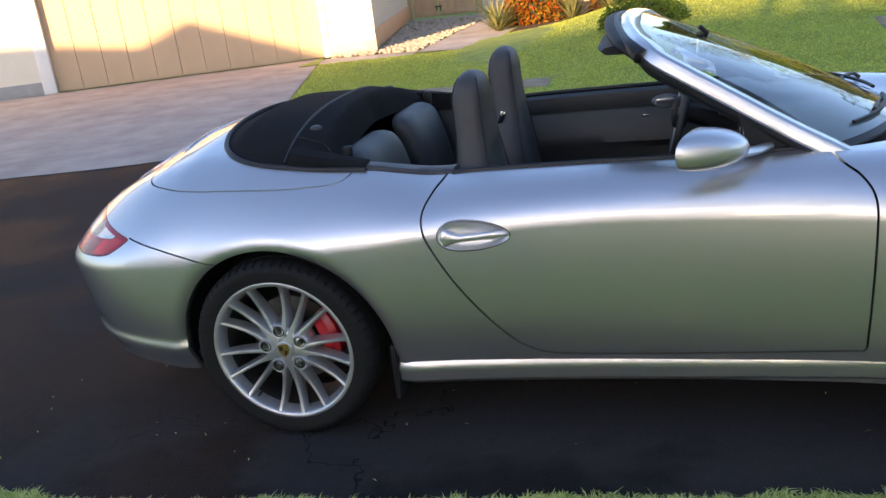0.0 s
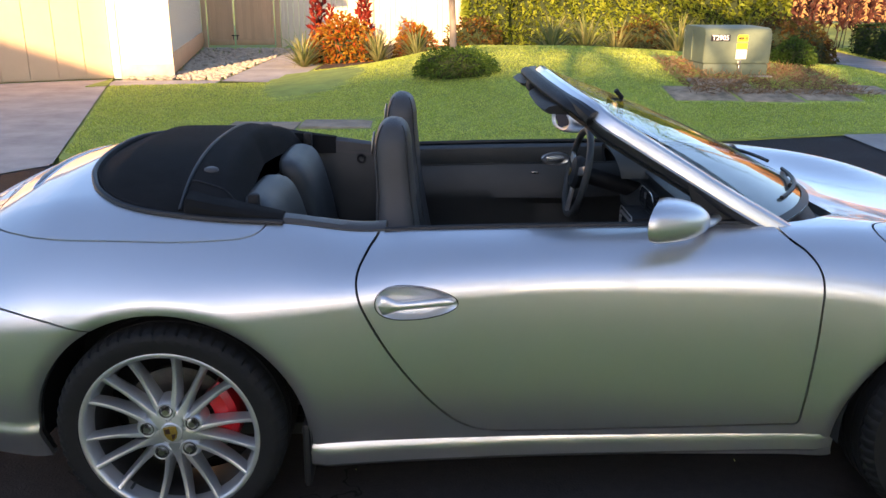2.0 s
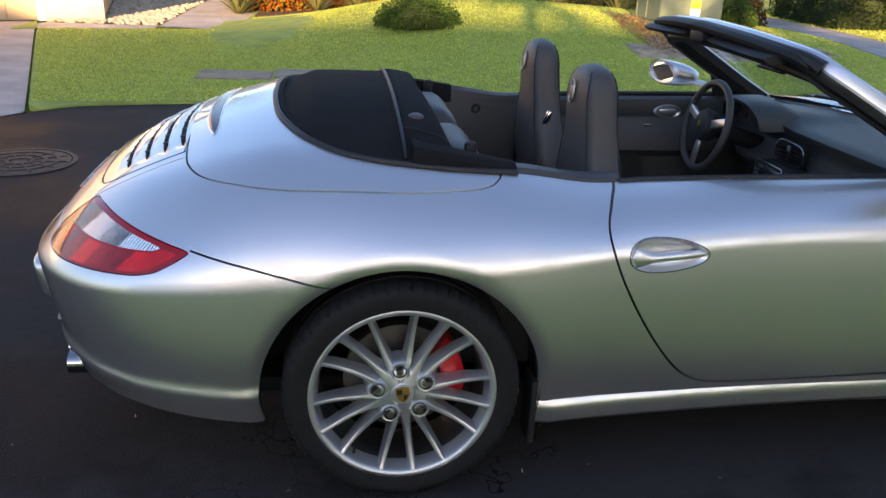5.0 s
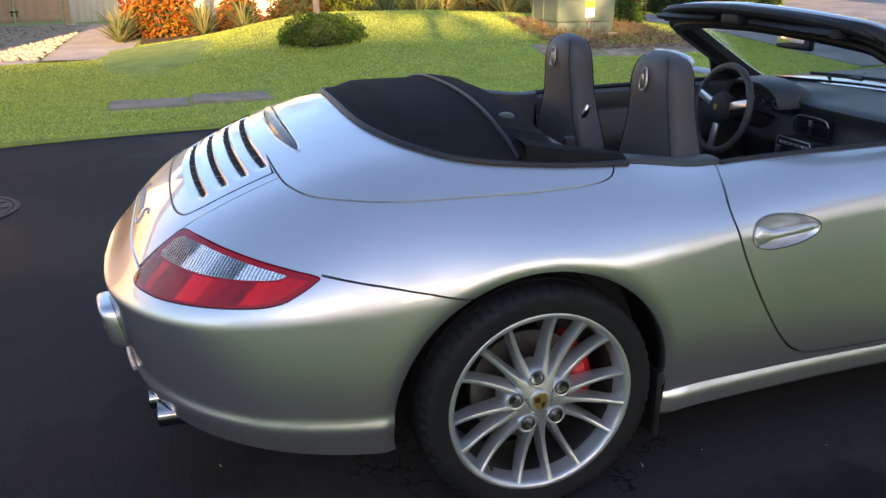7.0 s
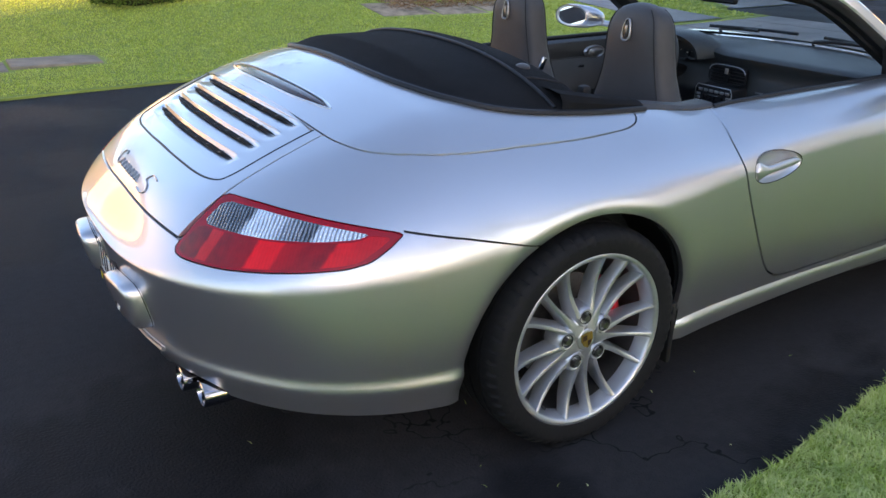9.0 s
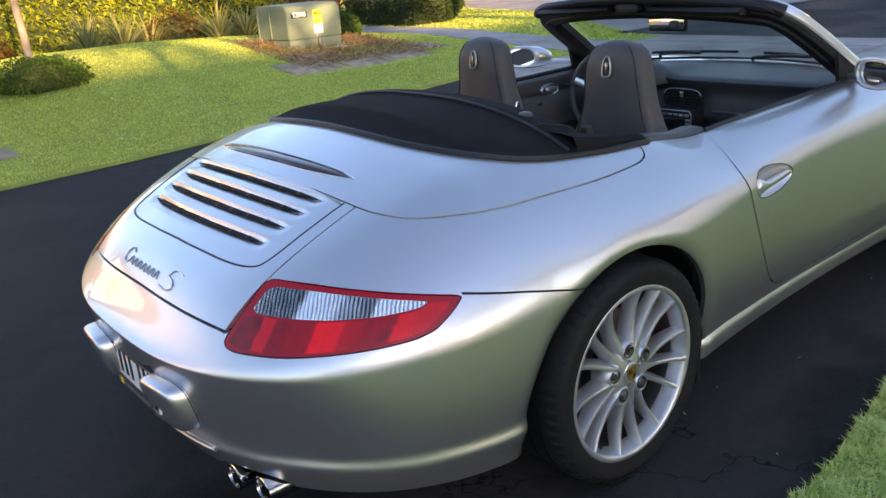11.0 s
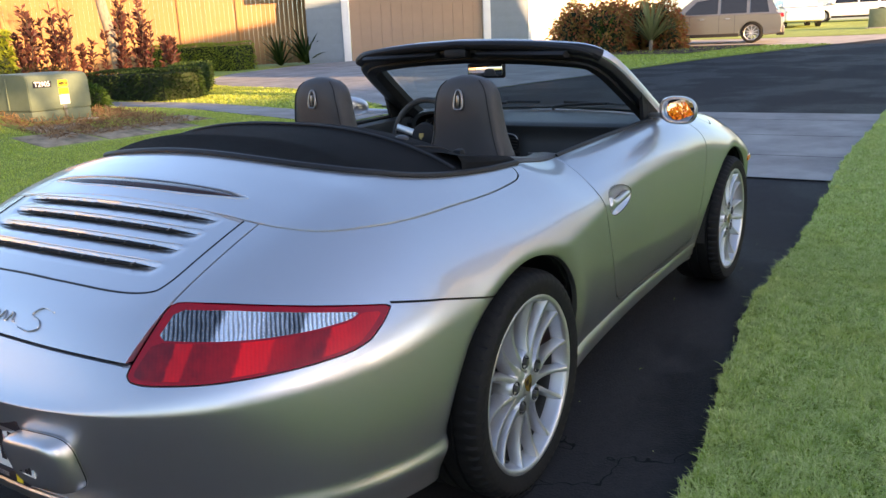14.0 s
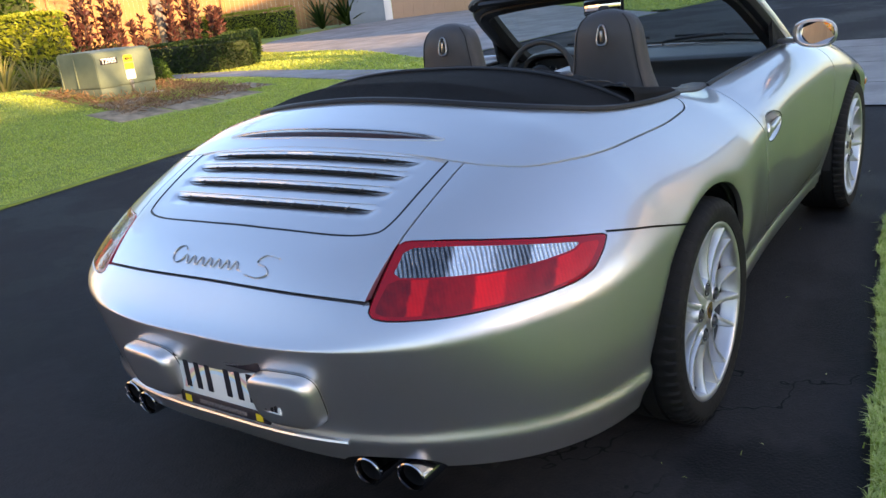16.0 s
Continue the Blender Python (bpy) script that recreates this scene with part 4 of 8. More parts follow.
# bumper pads beside the number plate
for side in (-1, 1):
    rows = []
    n = 20
    for shrink, out in ((1.0, -0.004), (0.995, 0.012), (0.985, 0.023), (0.96, 0.032), (0.915, 0.039), (0.84, 0.043), (0.72, 0.0455), (0.55, 0.0465), (0.3, 0.047), (0.01, 0.047)):
        row = []
        for k in range(n * 2):
            a = 2 * math.pi * k / (n * 2)
            c, s = math.cos(a), math.sin(a)
            y = (0.188 if side > 0 else -0.275) + (0.100 if side > 0 else 0.088) * shrink * math.copysign(abs(c) ** 0.5, c)
            z = 0.457 + 0.070 * shrink * math.copysign(abs(s) ** 0.5, s)
            p, nrm = lid_point(max(-0.5, min(0.5, y)), z)
            row.append((p.x - out, y, z))
        rows.append(row)
    bm = grid_bm(rows, close_v=True)
    bmesh.ops.recalc_face_normals(bm, faces=bm.faces[:])
    base = rows[1]
    pad = part("bumper_pad", bm, M["paint"], car, "silver bumper pad", angle=60)
    part("pad_seam", tube_bm([Vector(p) + Vector((0.009, 0, 0)) for p in base], 0.0014, 6, closed=True), M["dark"], pad, "dark seam round the pad")

# number plate with unreadable bars, in a dark frame
plate = part("number_plate", box_bm(-1.137, -1.130, -0.152, 0.152, 0.392, 0.540, bevel=0.003), M["plate"], car, "white number plate with a pale rainbow band in a dark frame")
for (y0, y1, z0, z1) in ((-0.158, 0.158, 0.518, 0.545), (-0.158, 0.158, 0.386, 0.414), (-0.156, -0.150, 0.386, 0.545), (0.150, 0.156, 0.386, 0.545)):
    part("plate_frame", box_bm(-1.142, -1.134, y0, y1, z0, z1, bevel=0.002), M["plate_frame"], plate, "dark plate frame")
for y in (0.118, 0.078, 0.038, -0.030, -0.070, -0.110):
    part("bar", box_bm(-1.1385, -1.1365, y - 0.009, y + 0.009, 0.432, 0.506), M["ink"], plate)
for y in (0.128, -0.128):
    part("yellow_mark", box_bm(-1.1435, -1.1415, y - 0.011, y + 0.011, 0.391, 0.409), M["yellow"], plate, "yellow mark")
for z in (0.400, 0.5315):
    part("frame_word", box_bm(-1.1435, -1.1415, -0.085, 0.085, z - 0.005, z + 0.005), M["greytext"], plate, "worn grey lettering bar")
for i, c in enumerate(((0.75, 0.25, 0.2), (0.85, 0.65, 0.2), (0.35, 0.6, 0.75))):
    turns = np.linspace(0.12, math.pi - 0.12, 24)
    arc = [((0.14 - 0.009 * i) * math.cos(a), 0.416 + (0.095 - 0.009 * i) * math.sin(a)) for a in turns] + [((0.131 - 0.009 * i) * math.cos(a), 0.416 + (0.086 - 0.009 * i) * math.sin(a)) for a in turns[::-1]]
    part("rainbow_band", prism_bm(arc, -1.1374, -1.1366, "x"), mat("rainbow_" + "abc"[i], tuple(0.3 + 0.7 * v for v in c), 0.5), plate, "pale rainbow band")
plate.location = (0.050, -0.056, -0.003)
stk = part("date_sticker", box_bm(-1.166, -1.163, -0.218, -0.146, 0.409, 0.446), M["plate"], car, "white date sticker on the bumper pad")
for y in (-0.158, -0.170, -0.192, -0.204):
    part("bar", box_bm(-1.168, -1.1665, y - 0.0045, y + 0.0045, 0.415, 0.441), M["ink"], stk)
stk.location = (0.054, -0.066, 0.026)
part("lower_trim", tube_bm([(lid_point(y, 0.352)[0].x - 0.004, y, 0.352) for y in np.linspace(-0.40, 0.40, 25)], 0.007, 8), M["paint"], car)

# exhaust tips
for side in (-1, 1):
    for y, x in ((0.518, -0.965), (0.412, -0.99)):
        prof = [(0.030, 0.16), (0.0395, 0.16), (0.041, 0.0), (0.0405, -0.012), (0.037, -0.014), (0.034, -0.006), (0.033, 0.12), (0.0, 0.13)]
        bm = lathe_bm(prof, 32, "x")
        bmesh.ops.transform(bm, matrix=pose(x, side * y, 0.262) @ Matrix.Diagonal((1, 1.0, 0.86, 1)), verts=bm.verts[:])
        tip = part("exhaust_tip", bm, M["chrome"], car, "oval chrome exhaust tip", angle=40)
        bm = lathe_bm([(0.0325, 0.002), (0.0325, 0.10), (0.0, 0.10)], 24, "x")
        bmesh.ops.transform(bm, matrix=pose(x, side * y, 0.262) @ Matrix.Diagonal((1, 1.0, 0.86, 1)), verts=bm.verts[:])
        part("tip_bore", bm, M["soot_and_shade"], tip, "sooty bore")
    part("exhaust_cutout", box_bm(-0.93, -0.82, side * 0.465 - 0.105, side * 0.465 + 0.105, 0.262, 0.33, bevel=0.025, seg=4), M["dark"], car, "dark exhaust recess")

# sills
for side in (-1, 1):
    rows = []
    for i in range(31):
        t = i / 30
        x = lerp(0.388, 1.975, t)
        y = side_y(x, 0.28)
        lift = lerp(-0.018, 0.020, t)
        flare = 0.004 + 0.003 * (1 - t) ** 3
        rows.append([(x, side * (y + k), z + lift) for k, z in ((-0.05, 0.300), (-0.006, 0.293), (flare * 0.7, 0.276), (flare, 0.262), (flare - 0.001, 0.252), (flare - 0.006, 0.249), (flare - 0.011, 0.214), (-0.03, 0.192), (-0.12, 0.188))])
    bm = grid_bm(rows)
    bm.verts.ensure_lookup_table()
    for r in (0, 30):
        bm.faces.new([bm.verts[r * 9 + k] for k in range(9)])
    bmesh.ops.recalc_face_normals(bm, faces=bm.faces[:])
    part("sill", bm, M["paint"], car, angle=25)

# door handles
for side in (-1, 1):
    door = PANEL.get(("door", side), car)
    outl = handle_outline(0.0015)
    cx, cz = 0.711, 0.738
    rows = []
    for k, dep in ((1.0, 0.001), (0.95, 0.004), (0.86, 0.011), (0.70, 0.018), (0.3, 0.022), (0.02, 0.022)):
        rows.append([(cx + (x - cx) * k, side * (side_y(cx + (x - cx) * k, cz + (z - cz) * k) - dep), cz + (z - cz) * k) for x, z in outl])
    bm = grid_bm(rows, close_v=True)
    bmesh.ops.recalc_face_normals(bm, faces=bm.faces[:])
    part("handle_recess", bm, M["paint"], door)
    rows = []
    for i in range(25):
        t = i / 24
        x = lerp(0.606, 0.815, t)
        flare = max(0.0, 1 - t / 0.30) ** 1.5
        hz = (0.0125 + 0.030 * flare) * math.sqrt(max(0.0, 1 - abs(2 * t - 1) ** 9)) + 0.0006
        bulge = 0.004 * math.sin(math.pi * min(1, 0.15 + t * 0.85))
        zc = lerp(0.7255, 0.742, t) + 0.006 * flare
        row = []
        for k in range(16):
            a = 2 * math.pi * k / 16
            z = zc + hz * math.sin(a)
            row.append((x, side * (side_y(x, 0.735) - 0.006 + (0.008 + bulge) * math.cos(a)), z))
        rows.append(row)
    bm = grid_bm(rows, close_v=True)
    bmesh.ops.recalc_face_normals(bm, faces=bm.faces[:])
    part("door_handle", bm, M["paint"], door)
    bm = tube_bm([(x, side * (side_y(x, z) - 0.001), z) for x, z in handle_outline(0.0042)], 0.0015, 6, closed=True)
    part("handle_seal", bm, M["dark"], door, "black handle gasket")
    # belt seal along the window slot
    part("belt_seal", tube_bm([(x, side * 0.687, deck_z(x, 0.70) + 0.002) for x in np.linspace(0.615, 1.69, 30)], 0.010, 8), M["dark"], door, "black rubber belt seal")

# side marker
part("side_marker", box_bm(2.655, 2.725, -side_y(2.69, 0.60) - 0.008, -side_y(2.69, 0.60) + 0.02, 0.583, 0.615, bevel=0.008), M["amber"], car, "amber side marker lamp")


# ------------------------------------------------ wheels
def tyre_bm(r, w):
    rows = []
    n = 180
    prof = [(0.252, -w / 2 + 0.014), (0.2565, -w / 2 + 0.008), (0.262, -w / 2 + 0.002), (0.285, -w / 2 - 0.003), (0.303, -w / 2 - 0.003), (r - 0.012, -w / 2 + 0.006), (r - 0.003, -w / 2 + 0.022), (r, -w / 2 + 0.04)]
    for g in (-0.075, -0.025, 0.025, 0.075):
        prof += [(r, g - 0.006), (r - 0.008, g - 0.005), (r - 0.008, g + 0.005), (r, g + 0.006)]
    prof += [(r, w / 2 - 0.04), (r - 0.003, w / 2 - 0.022), (r - 0.012, w / 2 - 0.006), (0.303, w / 2), (0.248, w / 2 - 0.01)]
    for j, (rad, h) in enumerate(prof):
        row = []
        for i in range(n):
            a = 2 * math.pi * (i + (0.5 if abs(h) > w / 2 - 0.03 and i % 3 == 0 else 0)) / n
            q = rad
            if rad > r - 0.015 and abs(h) > w / 2 - 0.045 and i % 3 == 0:
                q -= 0.006
            row.append((q * math.cos(a), h, q * math.sin(a)))
        rows.append(row)
    bm = grid_bm(rows, close_v=True)
    bmesh.ops.recalc_face_normals(bm, faces=bm.faces[:])
    return bm


def spoke_bm(r0, lat0, lat1, wide):
    """A ridged spoke with sloping flanks from radius r0 to the rim; lat: sideways place of its two ends."""
    rows = []
    for i in range(21):
        t = i / 20
        r = lerp(r0, 0.2505, t)
        c = lerp(lat0, lat1, t ** 0.85)
        front = -0.002 + 0.009 * math.sin(math.pi * t) - 0.015 * t ** 3
        root_ = max(0.0, 1 - t / 0.45)
        foot = max(0.0, (t - 0.86) / 0.14)
        wf = lerp(0.0062, 0.0052, t) + wide * root_ ** 1.6 + 0.003 * foot ** 2
        wb = lerp(0.0135, 0.0115, t) + (wide + 0.004) * root_ ** 1.4 + 0.009 * foot ** 2
        dep = lerp(0.050, 0.034, t)
        rows.append([(c - wb, front + dep, r), (c - wb * 0.92, front + dep * 0.72, r), (c - wf - 0.0024, front + 0.007, r), (c - wf, front + 0.0012, r), (c - wf * 0.4, front, r), (c + wf * 0.4, front, r),
                     (c + wf, front + 0.0012, r), (c + wf + 0.0024, front + 0.007, r), (c + wb * 0.92, front + dep * 0.72, r), (c + wb, front + dep, r)])
    bm = grid_bm(rows, close_v=True)
    bmesh.ops.recalc_face_normals(bm, faces=bm.faces[:])
    return bm


def build_wheel(cx, cz, side, r, face, w):
    """A wheel whose outer face lies at y = -face (right side); mirrored for the left."""
    root = empty("wheel")
    root.parent = car
    root.location = (cx, side * face, cz)
    root.scale = (1, -side, 1)
    root.rotation_euler = (0, radians(-8), 0)
    root["label"] = "silver fifteen-spoke alloy wheel with a low-profile tyre"
    ty = tyre_bm(r, w)
    bmesh.ops.translate(ty, vec=(0, w / 2 - 0.022, 0), verts=ty.verts[:])
    part("tyre", ty, M["rubber"], root, "black low-profile tyre", angle=30)
    rim = part("rim", lathe_bm([(0.2665, 0.004), (0.2675, -0.010), (0.2655, -0.0175), (0.2630, -0.0190), (0.2520, -0.0165), (0.2485, -0.012), (0.2460, -0.002), (0.2430, 0.012), (0.2385, 0.026), (0.2375, 0.032), (0.242, 0.034)], 96), M["alloy"], root, angle=50)
    # dark barrel: shade behind the spokes and brake dust, both put into the colour
    part("rim_barrel", lathe_bm([(0.241, 0.030), (0.236, 0.05), (0.233, 0.16), (0.25, 0.2)], 96), M["dark_alloy"], root, "inner rim barrel darkened for shade and brake dust", angle=50)
    hub = part("hub", lathe_bm([(0.0, 0.006), (0.044, 0.006), (0.05, 0.001), (0.060, 0.001), (0.070, 0.003), (0.078, 0.009), (0.083, 0.020), (0.087, 0.036), (0.088, 0.06), (0.0, 0.06)], 60), M["alloy"], root, angle=40)
    kinds = {}
    for k in range(5):
        # one spoke between two bolts, and a pair that springs from the boss round each bolt
        for kind, args, turn_ in (("mid", (0.034, 0.0, 0.0, 0.013), 180 + 72 * k), ("left", (0.080, -0.021, -0.066, 0.002), 72 * k), ("right", (0.080, 0.021, 0.066, 0.002), 72 * k)):
            if kind not in kinds:
                sp = part("spoke", spoke_bm(*args), M["alloy"], root, angle=24)
                kinds[kind] = sp.data
            else:
                sp = link_mesh("spoke", kinds[kind], None, root)
            sp.rotation_euler = (0, radians(turn_), 0)
    for k in range(5):
        a = radians(90 + 72 * k)
        p = (0.0715 * math.cos(a), 0.0, 0.0715 * math.sin(a))
        # recess shade comes from the dark alloy colour
        pk = part("lug_pocket", lathe_bm([(0.0205, 0.002), (0.0195, -0.0025), (0.0175, 0.0), (0.0165, 0.010), (0.0, 0.010)], 20), M["dark_alloy"], root, "lug recess with its shade put into the colour")
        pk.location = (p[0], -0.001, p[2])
        boss = part("lug_boss", lathe_bm([(0.0200, 0.0), (0.0255, -0.0015), (0.0295, 0.003), (0.0335, 0.014), (0.037, 0.034), (0.038, 0.055)], 28), M["alloy"], root)
        boss.location = (p[0], 0.0, p[2])
        nb = bmesh.new()
        bmesh.ops.create_cone(nb, cap_ends=True, segments=6, radius1=0.0115, radius2=0.010, depth=0.014, matrix=Matrix.Rotation(radians(90), 4, "X"))
        nt = part("lug_bolt", nb, M["steel"], pk, "steel lug bolt")
        nt.location = (0, -0.001, 0)
    cap = part("centre_cap", lathe_bm([(0.0, -0.004), (0.030, -0.003), (0.034, 0.0), (0.035, 0.008), (0.0, 0.01)], 36), M["alloy"], root)
    sh = [(-0.019, 0.021), (0.0, 0.024), (0.019, 0.021), (0.020, 0.0), (0.013, -0.016), (0.0, -0.026), (-0.013, -0.016), (-0.020, 0.0)]
    part("shield", prism_bm(sh, -0.0062, -0.003, "y"), M["gold"], cap, "gold and dark shield emblem")
    part("shield_band", merged(prism_bm([(-0.016, 0.001), (-0.001, 0.001), (-0.001, 0.017), (-0.016, 0.016)], -0.0072, -0.006, "y"), prism_bm([(0.001, -0.002), (0.015, -0.002), (0.009, -0.014), (0.001, -0.02)], -0.0072, -0.006, "y")), M["darkred"], cap, "dark shield quarters")
    va = radians(-134)
    vb = tube_bm([(0.226 * math.cos(va), 0.02, 0.226 * math.sin(va)), (0.226 * math.cos(va) - 0.004, -0.004, 0.226 * math.sin(va) - 0.004)], 0.0045, 8)
    part("valve", vb, M["dark_alloy"], root, "tyre valve")
    part("brake_disc", lathe_bm([(0.055, 0.085), (0.075, 0.085), (0.08, 0.1), (0.165, 0.1), (0.165, 0.128), (0.08, 0.128)], 64), M["disc"], root, "steel brake disc")
    rows = []
    for a in np.linspace(radians(-14), radians(46), 14):
        k = 1 - 0.35 * abs((a - radians(16)) / radians(30)) ** 3
        rows.append([(rr * math.cos(a), y, rr * math.sin(a)) for rr, y in ((0.118, 0.10), (0.120, 0.088 - 0.03 * k), (0.135, 0.074 - 0.022 * k), (0.165, 0.074 - 0.022 * k), (0.185, 0.085 - 0.02 * k), (0.188, 0.12), (0.185, 0.155), (0.12, 0.155))])
    bm = grid_bm(rows, close_v=True)
    bm.verts.ensure_lookup_table()
    for q in (0, 13):
        bm.faces.new([bm.verts[q * 8 + k] for k in range(8)])
    bmesh.ops.recalc_face_normals(bm, faces=bm.faces[:])
    cal = part("brake_caliper", bm, M["caliper"], root, "red brake caliper", angle=30)
    cal.rotation_euler = (0, radians(8), 0)
    for ob in root.children:
        if not ob.name.startswith("tyre"):
            ob.scale = (0.98, 1, 0.98)
            ob.location = (ob.location.x * 0.98, ob.location.y, ob.location.z * 0.98)
    return root


for side in (-1, 1):
    build_wheel(0.0, 0.331, side, 0.331, 0.878, 0.285)
    build_wheel(2.35, 0.325, side, 0.325, 0.862, 0.235)


# ------------------------------------------------ roof cover and cockpit
def open_half(x):
    """Half-width of the opening behind the seats."""
    pts = smooth_line(OPEN_REAR, 8)
    for (xa, ya), (xb, yb) in zip(pts, pts[1:]):
        if xa <= x <= xb and xb > xa:
            return ya + (yb - ya) * (x - xa) / (xb - xa)
    return 0.0 if x < pts[0][0] else pts[-1][1]


def cover_bm():
    rows = []
    n, m = 44, 60
    for i in range(n + 1):
        x = lerp(-0.370, 0.165, (i / n) ** 1.25)
        w = max(open_half(x) - 0.004, 0.012)
        row = []
        for j in range(m + 1):
            q = lerp(-1, 1, j / m)
            y = w * q
            edge = deck_z(x, w)
            along = min(1, max(0, (x + 0.37) / 0.12))
            rise_ = (1.046 - 0.02 * max(0, x) / 0.16 - edge) * (1 - abs(q) ** 2.6) * along ** 0.6
            pillow = 0.012 * (1 / (1 + math.exp(-(x - 0.005) / 0.006))) * (1 - abs(q) ** 8)
            front = -0.10 * max(0, (x - 0.10) / 0.065) ** 2
            fx = x - 0.035 * (1 - abs(q)) ** 2 * (x > 0.0) * (x / 0.165) + 0.05 * abs(q) ** 4 * max(0, x) / 0.165
            fold = 0.002 * math.sin(9 * y + 14 * x) * (x > 0.02)
            row.append((fx, y, edge + rise_ + pillow + front + fold + 0.003))
        rows.append(row)
    bm = grid_bm(rows)
    bmesh.ops.recalc_face_normals(bm, faces=bm.faces[:])
    if sum(f.normal.z for f in bm.faces) < 0:
        bmesh.ops.reverse_faces(bm, faces=bm.faces[:])
    return bm


COVER = cover_bm()
COVER.faces.ensure_lookup_table()
COVER_TREE = BVHTree.FromBMesh(COVER)


def cover_z(x, y):
    hit, nrm, i, d = COVER_TREE.ray_cast(Vector((x, y, 2)), Vector((0, 0, -1)))
    return hit.z if hit else deck_z(x, y)


cover = part("roof_cover", thick(COVER, 0.012), M["black_fabric"], car, "black canvas cover over the folded roof")
part("cover_piping", tube_bm([(0.0 + 0.012 * (abs(y) / 0.64) ** 3, y, cover_z(0.0 + 0.012 * (abs(y) / 0.64) ** 3, y) + 0.002) for y in np.linspace(-0.655, 0.655, 60)], 0.0055, 8), M["dark"], cover, "black piping")
for side in (-1, 1):
    seam = [(x, side * y, cover_z(x, side * y) + 0.0015) for x, y in zip(np.linspace(0.012, 0.18, 14), np.linspace(0.515, 0.575, 14))]
    part("cover_seam", tube_bm(seam, 0.0025, 6), M["dark"], cover, "sewn seam")
    bm = lathe_bm([(0.0, 0.008), (0.016, 0.007), (0.022, 0.003), (0.024, -0.003)], 24, "z")
    bmesh.ops.transform(bm, matrix=pose(0.056, side * 0.445, cover_z(0.056, side * 0.445), side * -8, 0, 0) @ Matrix.Diagonal((1.0, 0.85, 1, 1)), verts=bm.verts[:])
    part("cover_button", bm, M["leather"], cover, "grey oval fastener")
    # flap that runs forward along the side
    rows = []
    for i in range(19):
        t = i / 18
        x = lerp(0.03, 0.318, t)
        w = open_half(x) - 0.004
        inner = lerp(0.13, 0.055, t ** 0.8)
        z0 = deck_z(x, w)
        h = lerp(0.055, 0.022, t)
        rows.append([(x, side * w, z0 - 0.02), (x, side * (w - 0.002), z0 + h * 0.55), (x, side * (w - 0.016), z0 + h * 0.9), (x, side * (w - inner * 0.5), z0 + h), (x, side * (w - inner), z0 + h * 0.95), (x, side * (w - inner - 0.006), z0 - 0.05)])
    bm = grid_bm(rows)
    bm.verts.ensure_lookup_table()
    bm.faces.new([bm.verts[18 * 6 + k] for k in range(6)])
    bmesh.ops.recalc_face_normals(bm, faces=bm.faces[:])
    part("cover_flap", bm, M["black_fabric"], cover)
    # grey trim from the cover to the door
    rows = []
    for i in range(15):
        t = i / 14
        x = lerp(0.305, 0.618, t)
        z0 = deck_z(x, 0.70)
        rows.append([(x, side * 0.689, z0 - 0.03), (x, side * 0.687, z0 + 0.008), (x, side * 0.677, z0 + 0.020 - 0.006 * t), (x, side * lerp(0.64, 0.655, side > 0), z0 + 0.024 - 0.008 * t), (x, side * lerp(0.60, 0.63, side > 0), z0 + 0.010), (x, side * lerp(0.592, 0.626, side > 0), z0 - 0.04)])
    bm = grid_bm(rows)
    bm.verts.ensure_lookup_table()
    for q in (0, 14):
        bm.faces.new([bm.verts[q * 6 + k] for k in range(6)])
    bmesh.ops.recalc_face_normals(bm, faces=bm.faces[:])
    part("side_trim", bm, M["leather"], car, "grey vinyl side trim")
edge = smooth_line(OPEN_REAR, 6)
ring = [(x, -y, deck_z(x, -y - 0.004) + 0.004) for x, y in edge[::-1]] + [(x, y, deck_z(x, y + 0.004) + 0.004) for x, y in edge[1:]]
part("cover_seal", tube_bm(ring, 0.0095, 8), M["dark"], car, "black rubber seal round the roof cover")
part("cover_band", tube_bm([(x + 0.016, y * 0.972, z + 0.002) for x, y, z in ring], 0.011, 8, flat=0.6), M["black_fabric"], car, "black edge band of the roof cover")

